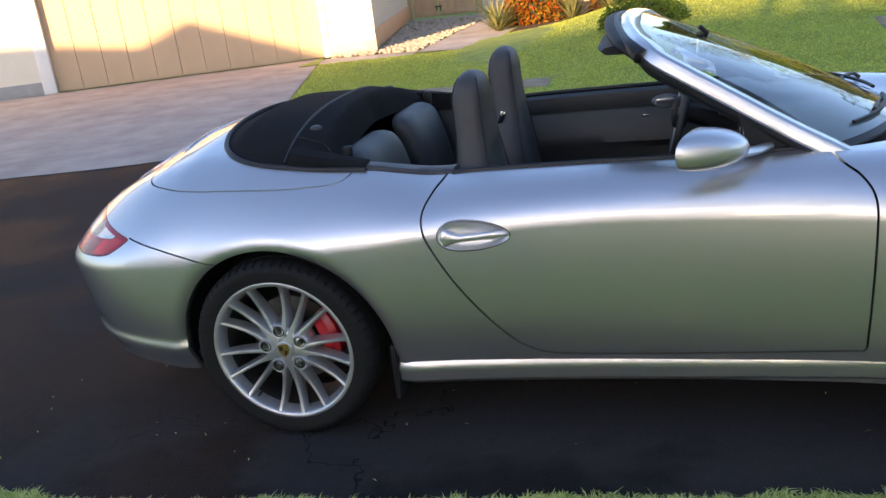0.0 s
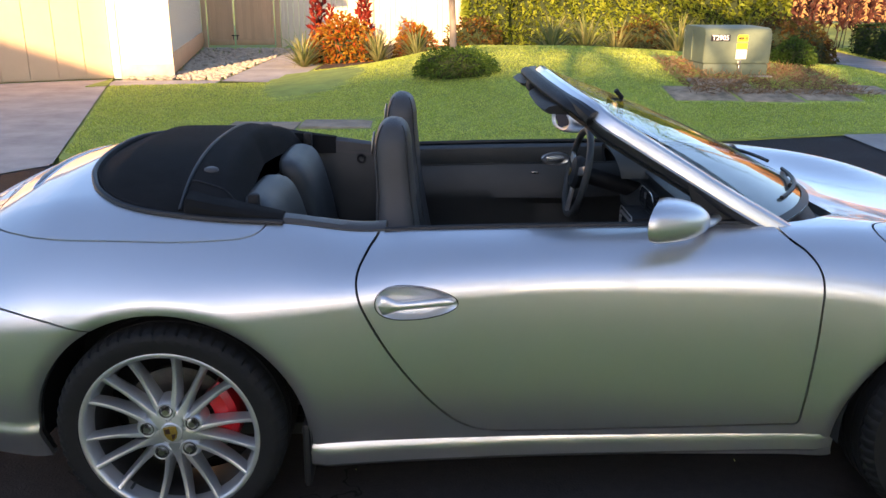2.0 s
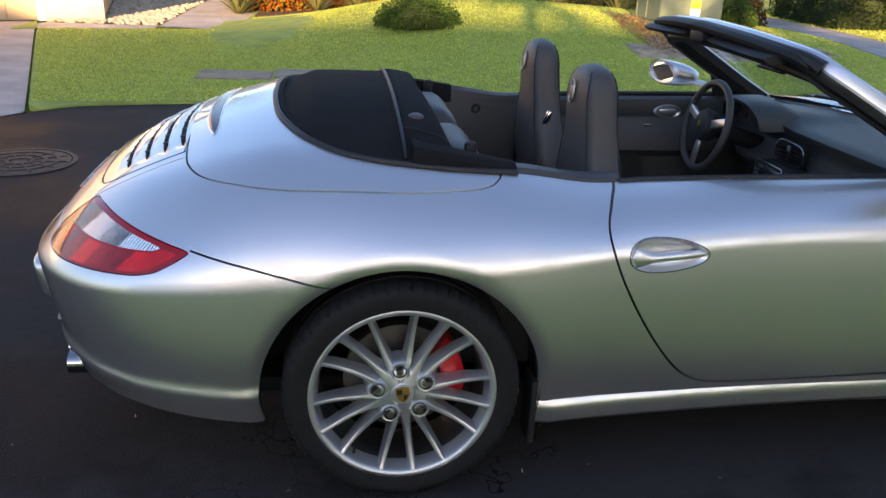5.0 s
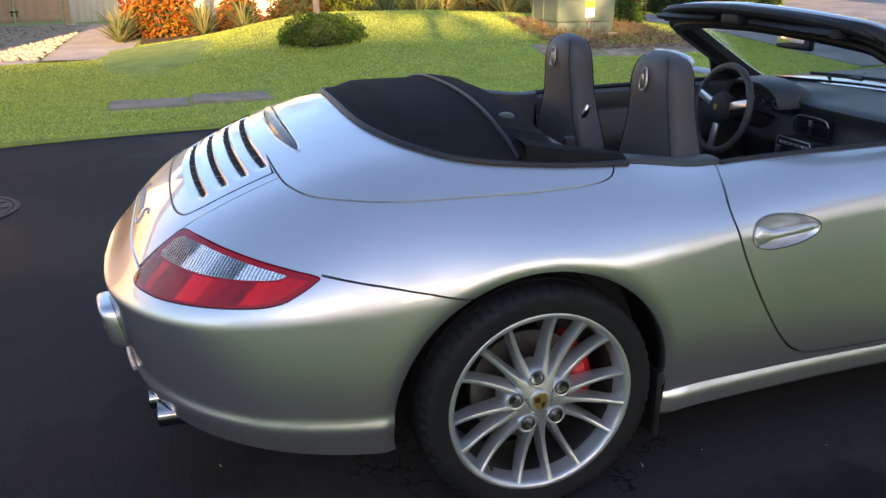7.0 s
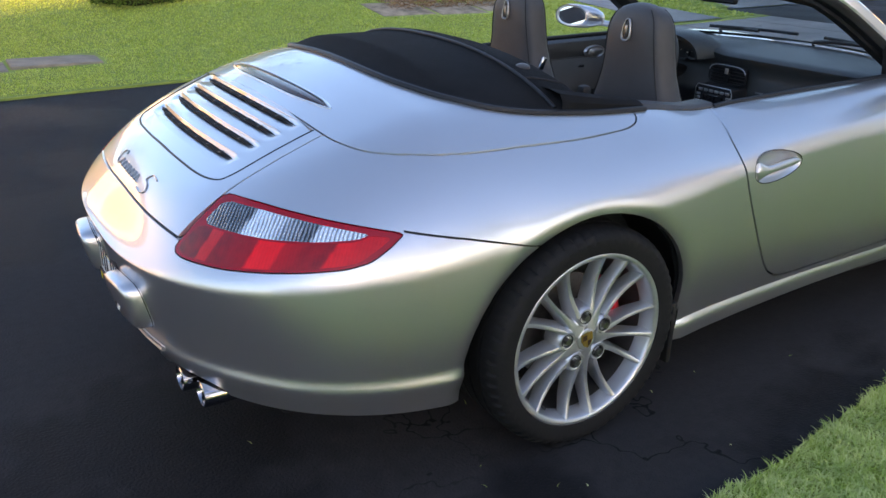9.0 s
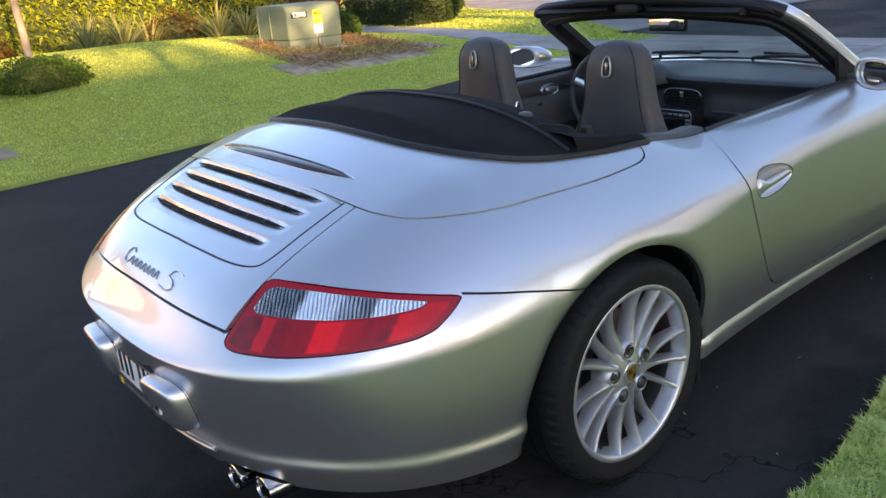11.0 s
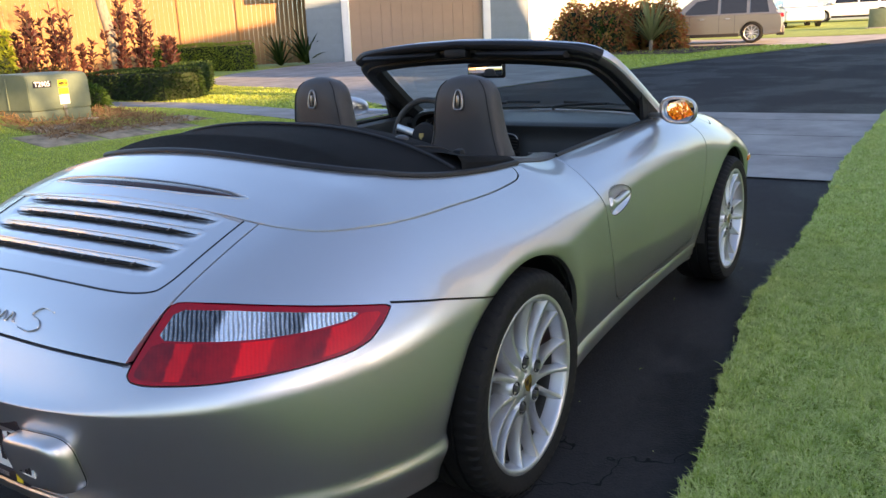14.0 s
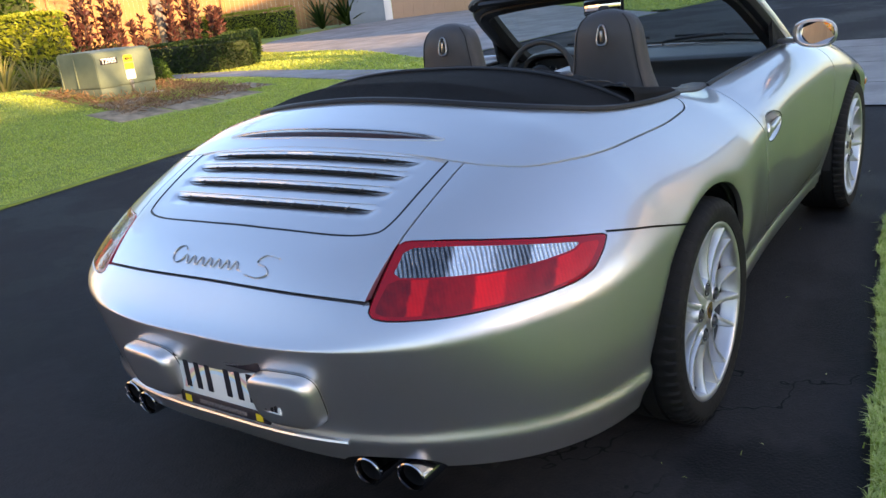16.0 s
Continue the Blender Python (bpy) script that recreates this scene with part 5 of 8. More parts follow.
# cockpit tub
tub = bmesh.new()
box(tub, 0.10, 1.75, -0.66, 0.66, 0.20, 0.24)
box(tub, 0.08, 0.12, -0.66, 0.66, 0.24, 0.80)
box(tub, 0.70, 1.75, -0.11, 0.11, 0.24, 0.42, bevel=0.03)
part("cockpit_floor", tub, M["dark_leather"], car, "black carpeted cockpit floor")
for side in (-1, 1):
    rows = []
    for i in range(25):
        t = i / 24
        x = lerp(0.62, 1.76, t)
        zt = deck_z(x, 0.70) - 0.004
        sc = 0.02 * math.exp(-((t - 0.62) / 0.2) ** 2)
        rows.append([(x, side * 0.685, zt - 0.004), (x, side * 0.66, zt), (x, side * 0.638, zt - 0.012), (x, side * 0.630, zt - 0.075), (x, side * 0.634, zt - 0.080), (x, side * (0.628), zt - 0.088), (x, side * (0.60 - sc), zt - 0.19), (x, side * (0.595 - sc), zt - 0.23), (x, side * 0.63, zt - 0.27), (x, side * 0.64, 0.24)])
    bm = grid_bm(rows)
    bmesh.ops.recalc_face_normals(bm, faces=bm.faces[:])
    dp = part("door_lining", bm, M["dark_leather"], PANEL.get(("door", side), car), "black leather door lining", angle=50)
    bm = lathe_bm([(0.0, 0.0), (0.034, 0.0), (0.043, 0.005), (0.047, 0.0), (0.05, -0.01)], 32)
    bmesh.ops.transform(bm, matrix=pose(1.30, side * 0.627, 0.838) @ Matrix.Diagonal((1.35, -side, 0.62, 1)), verts=bm.verts[:])
    part("inner_handle_bowl", bm, M["silver_trim"], dp, "satin silver handle bowl")
    part("inner_handle", box_bm(1.255, 1.335, side * 0.617 - 0.006, side * 0.617 + 0.006, 0.826, 0.852, bevel=0.006), M["silver_trim"], dp, "satin silver inner handle")
    part("lock_switch", box_bm(1.19, 1.225, side * 0.617 - 0.008, side * 0.617 + 0.008, 0.772, 0.784, bevel=0.003), M["chrome"], dp, "chrome lock switch")
    part("lining_seam", tube_bm([(x, side * 0.629, deck_z(x, 0.70) - 0.088) for x in np.linspace(0.66, 1.7, 20)], 0.002, 6), M["stitch"], dp, "stitched seam")
    qp = part("quarter_lining", box_bm(0.12, 0.615, side * 0.645 - 0.018, side * 0.645 + 0.018, 0.30, 0.885, bevel=0.012), M["dark_leather"], car, "black quarter panel lining")
    bm = lathe_bm([(0.0, -0.002), (0.010, -0.002), (0.012, 0.006), (0.019, 0.008), (0.022, 0.0)], 24)
    bmesh.ops.transform(bm, matrix=pose(0.43, side * 0.627, 0.835) @ Matrix.Diagonal((1, -side, 1, 1)), verts=bm.verts[:])
    part("belt_eye", bm, M["plastic"], qp, "black belt anchor")


def seat_at(yc):
    root = empty("seat")
    root.parent = car
    root["label"] = "grey leather sports seat with a built-in headrest"
    half = curve([(0.42, 0.21), (0.55, 0.235), (0.70, 0.235), (0.80, 0.205), (0.88, 0.168), (0.96, 0.142), (1.05, 0.128), (1.10, 0.118), (1.135, 0.098), (1.155, 0.068), (1.167, 0.02)])
    mid = curve([(0.42, 0.72), (0.6, 0.672), (0.8, 0.642), (0.95, 0.632), (1.08, 0.624), (1.167, 0.626)])
    deep = curve([(0.42, 0.075), (0.7, 0.075), (0.86, 0.070), (0.95, 0.062), (1.08, 0.060), (1.13, 0.050), (1.155, 0.034), (1.167, 0.012)])
    rows = []
    for z in list(np.linspace(0.42, 1.05, 24)) + list(np.linspace(1.06, 1.167, 14)):
        row = []
        for k in range(36):
            a = 2 * math.pi * k / 36
            c, s = math.cos(a), math.sin(a)
            x = mid(z) + deep(z) * math.copysign(abs(c) ** 0.55, c)
            y = yc + half(z) * math.copysign(abs(s) ** 0.62, s)
            if c > 0 and z < 0.9:
                x -= 0.02 * math.exp(-((y - yc) / (half(z) * 0.6)) ** 2)
            row.append((x, y, z))
        rows.append(row)
    bm = grid_bm(rows, close_v=True)
    bm.verts.ensure_lookup_table()
    bm.faces.new([bm.verts[(len(rows) - 1) * 36 + k] for k in range(36)])
    bmesh.ops.recalc_face_normals(bm, faces=bm.faces[:])
    back = part("backrest", bm, M["leather"], root, angle=60)
    for s in (-1, 1):
        line = [(mid(z) - deep(z) * 0.80, yc + s * half(z) * 0.86, z) for z in np.linspace(0.70, 1.15, 26)]
        part("back_seam", tube_bm(line, 0.0022, 6), M["stitch"], back, "stitched seam")
        line = [(mid(z) + deep(z) * 0.80, yc + s * half(z) * 0.86, z) for z in np.linspace(0.70, 1.15, 26)]
        part("front_seam", tube_bm(line, 0.0022, 6), M["stitch"], back, "stitched seam")
    ring = []
    for k in range(28):
        a = 2 * math.pi * k / 28
        sq = math.copysign(abs(math.sin(a)) ** 0.7, math.sin(a))
        w = 0.0165 - 0.0055 * sq
        ring.append((0.5585 + 0.004 * sq, yc + w * math.copysign(abs(math.cos(a)) ** 0.7, math.cos(a)), 1.083 + 0.034 * sq))
    part("harness_guide", tube_bm(ring, 0.0038, 8, closed=True), M["steel"], back, "arched satin metal ring")
    part("guide_tongue", box_bm(0.553, 0.566, yc - 0.006, yc + 0.006, 1.060, 1.100, bevel=0.004), M["steel"], back, "metal tongue")
    # release lever on the flank
    lever = box_bm(-0.012, 0.012, -0.006, 0.006, -0.03, 0.03, bevel=0.005)
    bmesh.ops.transform(lever, matrix=pose(0.626, yc - half(0.89) - 0.002, 0.89, 0, 20, 0), verts=lever.verts[:])
    if yc > 0:
        part("release_lever", lever, M["chrome"], back, "chrome seat release lever")
    else:
        lever.free()
    rows = []
    for i in range(15):
        t = i / 14
        x = lerp(0.66, 1.18, t)
        hw = 0.235 * (1 - 0.1 * t)
        zt = 0.47 + 0.03 * t - 0.06 * max(0, t - 0.85) ** 2 * 40 * 0.15
        row = []
        for k in range(24):
            a = 2 * math.pi * k / 24
            c, s = math.cos(a), math.sin(a)
            row.append((x, yc + hw * math.copysign(abs(c) ** 0.5, c), (zt + 0.28) / 2 + (zt - 0.28) / 2 * math.copysign(abs(s) ** 0.5, s) + 0.02 * abs(c) ** 3))
        rows.append(row)
    bm = grid_bm(rows, close_v=True)
    bm.verts.ensure_lookup_table()
    for q in (0, 14):
        bm.faces.new([bm.verts[q * 24 + k] for k in range(24)])
    bmesh.ops.recalc_face_normals(bm, faces=bm.faces[:])
    part("seat_cushion", bm, M["leather"], root, angle=60)


seat_at(-0.338)
seat_at(0.345)

# small rear seats
for yc in (-0.30, 0.30):
    rows = []
    for i in range(15):
        t = i / 14
        z = lerp(0.5, 0.935, 1 - (1 - t) ** 1.6)
        hw = 0.225 * math.sqrt(max(0.05, 1 - 0.75 * max(0, (t - 0.70) / 0.30) ** 2.4))
        xm = lerp(0.30, 0.18, t)
        dp = 0.062 * math.sqrt(max(0.01, 1 - max(0, (t - 0.55) / 0.45) ** 2.2))
        row = []
        for k in range(28):
            a = 2 * math.pi * k / 28
            c, s = math.cos(a), math.sin(a)
            y = yc + hw * math.copysign(abs(s) ** 0.5, s)
            groove = 0.010 * math.exp(-((y - yc) / 0.012) ** 2) * (c > 0)
            row.append((xm + dp * math.copysign(abs(c) ** 0.5, c) - groove, y, z))
        rows.append(row)
    bm = grid_bm(rows, close_v=True)
    bm.verts.ensure_lookup_table()
    bm.faces.new([bm.verts[14 * 28 + k] for k in range(28)])
    bmesh.ops.recalc_face_normals(bm, faces=bm.faces[:])
    part("rear_seat_back", bm, M["dark_leather"], car, "black leather rear seat back", angle=60)
part("rear_shelf", box_bm(0.10, 0.40, -0.62, 0.62, 0.44, 0.52, bevel=0.03), M["dark_leather"], car, "black rear seat base")
for side in (-1, 1):
    part("belt_reel", box_bm(0.19, 0.225, side * 0.55 - 0.016, side * 0.55 + 0.016, 0.90, 0.965, bevel=0.010), M["plastic"], car, "black belt reel cover")


# dashboard
def dash_bm():
    rows = []
    for j in range(61):
        y = lerp(-0.66, 0.66, j / 60)
        hood = math.exp(-((y - 0.34) / 0.17) ** 4)
        k = 1 - 0.10 * (abs(y) / 0.66) ** 4
        xb = 1.60 - 0.055 * hood + 0.02 * (abs(y) / 0.66) ** 2
        zt = 0.885 + 0.042 * hood
        cow = 2.06 - 0.28 * (abs(y) / 0.66) ** 2.5
        rows.append([(cow, y, 0.902), (lerp(cow, xb, 0.5), y, 0.902 + 0.012 * hood), (xb + 0.06, y, zt + 0.004), (xb + 0.015, y, zt), (xb - 0.004, y, zt - 0.012), (xb, y, zt - 0.03), (xb + 0.02 + 0.05 * hood, y, 0.84 - 0.02 * hood),
                     (xb + 0.015 + 0.05 * hood, y, 0.79), (xb - 0.005, y, 0.735), (xb + 0.0, y, 0.70), (xb + 0.06, y, 0.66), (xb + 0.12, y, 0.45)])
    bm = grid_bm(rows)
    bmesh.ops.recalc_face_normals(bm, faces=bm.faces[:])
    return bm


dash = part("dashboard", dash_bm(), M["dark_leather"], car, "black leather dashboard", angle=60)
rows = []
for x, k in ((1.478, 0.94), (1.472, 1.0), (1.50, 1.04), (1.60, 1.06), (1.74, 1.0)):
    rows.append([(x + 0.03 * (1 - math.sin(q)), 0.342 + 0.172 * k * math.copysign(abs(math.cos(q)) ** 0.75, math.cos(q)), 0.850 + (0.098 * k - (0.05 if x > 1.7 else 0)) * math.sin(q) ** 0.8) for q in np.linspace(0.02, math.pi - 0.02, 29)])
part("instrument_hood", thick(grid_bm(rows), 0.008), M["dark_leather"], dash, "black instrument hood", angle=60)
part("dash_strip", tube_bm([(1.592 + 0.02 * (abs(y) / 0.66) ** 2, y, 0.742) for y in np.linspace(-0.62, -0.09, 14)], 0.0035, 6), M["silver_trim"], dash, "thin silver trim strip")
for i, (y, r) in enumerate(((0.465, 0.034), (0.405, 0.042), (0.34, 0.052), (0.275, 0.042), (0.215, 0.034))):
    bm = lathe_bm([(0.0, 0.004), (r * 0.86, 0.003), (r * 0.88, -0.003), (r, -0.006), (r * 1.03, 0.002)], 36, "x")
    bmesh.ops.transform(bm, matrix=pose(1.575, y, 0.874, 0, -12, 0), verts=bm.verts[:])
    g = part("gauge", bm, M["dial"], dash, "round gauge with a bright rim", angle=20)
    marks = []
    for a in np.linspace(radians(-40), radians(220), 15):
        b2 = box_bm(-0.001, 0.001, -0.0012, 0.0012, r * 0.66, r * 0.80)
        bmesh.ops.transform(b2, matrix=pose(1.5755, y, 0.874, 0, -12, 0) @ Matrix.Rotation(a - math.pi / 2, 4, "X"), verts=b2.verts[:])
        marks.append(b2)
    nd = box_bm(-0.0012, 0.0005, -0.0012, 0.0012, -0.006, r * 0.7)
    bmesh.ops.transform(nd, matrix=pose(1.574, y, 0.874, 0, -12, 0) @ Matrix.Rotation(radians(60 - 25 * i), 4, "X"), verts=nd.verts[:])
    marks.append(nd)
    part("dial_marks", merged(*marks), M["dial_mark"], g, "pale dial markings")


def vent(yc, zc, w, h, x):
    """A row of black slats in a dark oblong, capped by a thin silver arc."""
    fr = []
    for k in range(40):
        a = 2 * math.pi * k / 40
        c, s = math.cos(a), math.sin(a)
        fr.append((x, yc + w / 2 * (1 - 0.06 * s) * math.copysign(abs(c) ** 0.45, c), zc + h / 2 * math.copysign(abs(s) ** 0.6, s)))
    v = part("air_vent", tube_bm(fr, 0.0035, 8, closed=True), M["plastic"], dash, "black slatted air vent")
    part("vent_arc", tube_bm([(p[0] - 0.003, p[1], p[2]) for p in fr[1:20]], 0.0022, 6), M["silver_trim"], v, "thin silver arc")
    part("vent_back", box_bm(x + 0.014, x + 0.02, yc - w / 2 + 0.006, yc + w / 2 - 0.006, zc - h / 2 + 0.006, zc + h / 2 - 0.006), M["dark"], v, "dark vent throat")
    for k in range(5):
        z = zc - h / 2 + h * (k + 0.8) / 5.6
        part("slat", box_bm(x - 0.002, x + 0.012, yc - w / 2 + 0.006, yc + w / 2 - 0.006, z - 0.0022, z + 0.0022), M["plastic"], v, "black vent slat")
    part("vent_post", box_bm(x - 0.006, x + 0.010, yc - 0.012, yc + 0.012, zc - h * 0.44, zc + h * 0.44, bevel=0.003), M["plastic"], v, "black middle post")
    part("vent_tab", box_bm(x - 0.010, x - 0.004, yc - 0.009, yc + 0.009, zc + h * 0.05, zc + h * 0.34, bevel=0.002), M["silver_trim"], v, "silver vent tab")


vent(0.055, 0.797, 0.20, 0.082, 1.572)
vent(-0.56, 0.80, 0.12, 0.07, 1.59)
con = part("centre_console", box_bm(1.50, 1.66, -0.045, 0.155, 0.42, 0.752, bevel=0.015), M["plastic"], car, "black centre console")
part("screen", box_bm(1.493, 1.502, -0.002, 0.112, 0.645, 0.715, bevel=0.003), M["screen"], con, "dark display screen")
part("console_rim", tube_bm([(1.496, 0.055 + 0.100 * a, 0.690 + 0.062 * b) for a, b in ((-1, -1), (-1, 0.7), (-0.9, 1), (0.9, 1), (1, 0.7), (1, -1))], 0.0022, 6), M["silver_trim"], con, "thin silver console rim")
for k in range(6):
    part("button", box_bm(1.493, 1.50, -0.032 + 0.0295 * k, -0.010 + 0.0295 * k, 0.724, 0.736, bevel=0.002), M["silver_trim"], con, "small silver button")
for side in (-1, 1):
    for k in range(5):
        z = 0.640 + 0.016 * k
        part("button", box_bm(1.493, 1.50, 0.055 + side * 0.083 - 0.012, 0.055 + side * 0.083 + 0.012, z, z + 0.011, bevel=0.002), M["silver_trim"], con, "small silver button")
part("gear_tunnel", box_bm(0.85, 1.52, -0.06, 0.16, 0.40, 0.48, bevel=0.03), M["dark_leather"], car, "black gear tunnel")

# steering wheel
sw = empty("steering_wheel")
sw.parent = car
sw.location = (1.352, 0.347, 0.838)
sw.rotation_euler = (0, radians(11), 0)
sw["label"] = "black leather three-spoke steering wheel with silver spokes"
part("wheel_rim", tube_bm([(0, 0.178 * math.cos(a), 0.178 * math.sin(a)) for a in np.linspace(0, 2 * math.pi, 49)[:-1]], 0.0145, 12, closed=True), M["dark_leather"], sw)
bm = lathe_bm([(0.0, -0.030), (0.03, -0.030), (0.060, -0.022), (0.070, -0.005), (0.06, 0.03), (0.0, 0.035)], 36, "x")
hubp = part("airbag_hub", bm, M["plastic"], sw, "black airbag hub")
part("hub_shield", prism_bm([(-0.012, 0.014), (0.012, 0.014), (0.013, 0.0), (0.0, -0.017), (-0.013, 0.0)], -0.034, -0.028, "x"), M["gold"], hubp, "small shield emblem")
for a in (15, 165, -90):
    a = radians(a)
    b2 = box_bm(-0.012, 0.002, -0.017, 0.017, 0.055, 0.17, bevel=0.004)
    bmesh.ops.transform(b2, matrix=Matrix.Rotation(a - math.pi / 2, 4, "X"), verts=b2.verts[:])
    part("spoke", b2, M["silver_trim"], sw, "silver spoke")
part("column", tube_bm([(0.02, 0, 0), (0.30, 0, -0.03)], 0.035, 16), M["plastic"], sw, "black steering column")

# ------------------------------------------------ windscreen
PILLAR = smooth_line([(1.800, -0.700, 0.895), (1.638, -0.686, 0.985), (1.478, -0.664, 1.080), (1.342, -0.640, 1.160), (1.266, -0.612, 1.205), (1.228, -0.555, 1.236), (1.200, -0.45, 1.252), (1.172, -0.25, 1.268), (1.160, 0.0, 1.276)], 6)
ARCH = PILLAR + [(x, -y, z) for x, y, z in PILLAR[-2::-1]]


def sweep(path, section):
    """Sweeps a section given as (outward, up-along-glass) pairs."""
    rows = []
    n = len(path)
    for i, p in enumerate(path):
        p = Vector(p)
        t = (Vector(path[min(n - 1, i + 1)]) - Vector(path[max(0, i - 1)])).normalized()
        c = Vector((1.55, 0, 0.95))
        ahead = Vector((0.55, 0, 0.835))
        ahead = (ahead - t * ahead.dot(t)).normalized()
        out = t.cross(ahead).normalized()
        if out.dot(p - Vector((1.6, 0, 0.9))) < 0:
            out = -out
        rows.append([p + out * a + ahead * b for a, b in section])
    bm = grid_bm(rows, close_v=True)
    m = len(section)
    bm.verts.ensure_lookup_table()
    for q in (0, n - 1):
        bm.faces.new([bm.verts[q * m + k] for k in range(m)])
    bmesh.ops.recalc_face_normals(bm, faces=bm.faces[:])
    return bm


frame_root = part("windscreen_frame", sweep(ARCH, [(-0.054, 0.010), (-0.048, 0.016), (-0.020, 0.0175), (0.004, 0.013), (0.014, 0.005), (0.020, -0.010), (0.021, -0.026), (0.016, -0.032), (-0.02, -0.022), (-0.054, -0.006)]), M["paint"], car, angle=22)
part("frame_seal", sweep(ARCH, [(0.0125, -0.020), (0.015, -0.030), (0.012, -0.042), (0.001, -0.054), (-0.02, -0.058), (-0.05, -0.05), (-0.062, -0.02), (-0.058, -0.004), (-0.02, -0.004)]), M["dark"], frame_root, "black rubber frame seal")
part("frame_lining", sweep(ARCH[2:-2], [(-0.02, -0.046), (-0.03, -0.066), (-0.07, -0.062), (-0.088, -0.03), (-0.084, 0.004), (-0.056, 0.010), (-0.05, -0.012)]), M["plastic"], frame_root, "black pillar lining")
for side in (-1, 1):
    tri = prism_bm([(1.525, 0.905), (1.79, 0.90), (1.60, 1.0), (1.475, 1.062), (1.505, 0.985)], side * 0.676 - 0.008, side * 0.676 + 0.008, "y")
    part("mirror_mount", tri, M["plastic"], frame_root, "black mirror triangle")
rows = []
for i in range(25):
    q = lerp(-1, 1, i / 24)
    b = Vector((2.065 - 0.285 * abs(q) ** 2.4, 0.655 * q, 0.905))
    t = Vector((1.193 + 0.075 * abs(q) ** 2, 0.590 * q, 1.268 - 0.058 * abs(q) ** 3))
    rows.append([b.lerp(t, k / 10) + Vector((0.02, 0, 0.033)) * math.sin(math.pi * k / 10) * 0.6 for k in range(11)])
bm = grid_bm(rows)
ws = part("windscreen", bm, M["glass"], car, "clear windscreen glass")
ws.visible_shadow = False
band = [[r[0] + (r[1] - r[0]) * f + Vector((0.001, 0, 0.003)) for f in (0.0, 0.35)] for r in rows]
part("glass_border", grid_bm(band), M["dark"], ws, "black printed glass border")
# cowl between glass and hood
rows = []
hood = smooth_line(OPEN_FRONT, 6)
hood = [h for h in hood if h[0] > 1.66]
for sgn in (1,):
    full = [(x, -y) for x, y in hood] + [(x, y) for x, y in hood[-2::-1]]
    for x, y in full:
        inner = Vector((min(x - 0.06, 2.05 - 0.31 * (abs(y) / 0.655) ** 2.4), y * 0.94, 0.885))
        zo = deck_z(x, y) - 0.002
        rows.append([Vector((x, y, zo)), Vector((x - 0.012, y * 0.99, zo - 0.022)), Vector((x - 0.03, y * 0.985, zo - 0.028)), inner.lerp(Vector((x, y, zo - 0.03)), 0.4), inner])
part("cowl_panel", grid_bm(rows), M["plastic"], car, "black plastic wiper cowl")
for y0, y1 in ((-0.52, 0.02), (0.05, 0.56)):
    arm = [(2.07, y1 - 0.02, 0.905), (2.04, y1 - 0.05, 0.925), (1.97, lerp(y0, y1, 0.55), 0.945), (1.93, lerp(y0, y1, 0.3), 0.952)]
    w = part("wiper", tube_bm(smooth_line(arm, 5), 0.008, 8), M["dark"], car, "black windscreen wiper")
    q0, q1 = y0, lerp(y0, y1, 0.8)
    bl = [(2.075 - 0.31 * (abs(y) / 0.655) ** 2.4 - 0.06, y, 0.945 + 0.006) for y in np.linspace(q0, q1, 12)]
    part("wiper_blade", tube_bm(bl, 0.007, 6), M["dark"], w, "wiper blade")
for side in (-1, 1):
    vb = bmesh.new()
    rows = []
    for i in range(13):
        t = i / 12
        y = side * lerp(0.10, 0.50, t)
        e = 1 - 0.5 * abs(2 * t - 1) ** 4
        rows.append([(1.175 - 0.02 * abs(y), y, 1.236 - 0.03 * abs(y)), (1.165 - 0.02 * abs(y), y, 1.248 - 0.03 * abs(y)), (1.09 + 0.03 * (1 - e), y, 1.240 - 0.03 * abs(y)), (1.076 + 0.03 * (1 - e), y, 1.230 - 0.03 * abs(y)), (1.09 + 0.03 * (1 - e), y, 1.218 - 0.03 * abs(y)), (1.165, y, 1.216 - 0.03 * abs(y))])
    vb = grid_bm(rows, close_v=True)
    vb.verts.ensure_lookup_table()
    for q in (0, 12):
        vb.faces.new([vb.verts[q * 6 + k] for k in range(6)])
    bmesh.ops.recalc_face_normals(vb, faces=vb.faces[:])
    part("sun_visor", vb, M["plastic"], car, "black folded sun visor", angle=30)
pad_path = [(x - 0.052, y * 0.97, z - 0.012) for x, y, z in ARCH if abs(y) < 0.60]
part("header_trim", tube_bm(pad_path, lambda t: 0.018 + 0.012 * min(1.0, 8 * min(t, 1 - t)), 12, flat=0.62), M["plastic"], frame_root, "thick black padded header trim")
part("header_seal", tube_bm([(x - 0.040, y, z - 0.006) for x, y, z in ARCH if abs(y) < 0.605], lambda t: 0.014 + 0.012 * abs(2 * t - 1) ** 3, 10), M["dark"], frame_root, "black rubber roof seal on the header")
part("header_latch", box_bm(1.09, 1.165, -0.055, 0.055, 1.212, 1.252, bevel=0.012), M["plastic"], car, "black roof latch")

# inside mirror
rvm = part("rear_view_mirror", box_bm(1.408, 1.432, -0.066, 0.130, 1.110, 1.188, bevel=0.012, seg=3), M["plastic"], car, "black inside rear-view mirror")
part("mirror_glass", box_bm(1.4045, 1.409, -0.057, 0.121, 1.118, 1.180, bevel=0.002), M["mirror"], rvm, "mirror glass")
part("mirror_stalk", tube_bm([(1.43, 0.03, 1.16), (1.44, 0.025, 1.19), (1.415, 0.02, 1.215)], 0.009, 8), M["plastic"], rvm, "black mirror stalk")

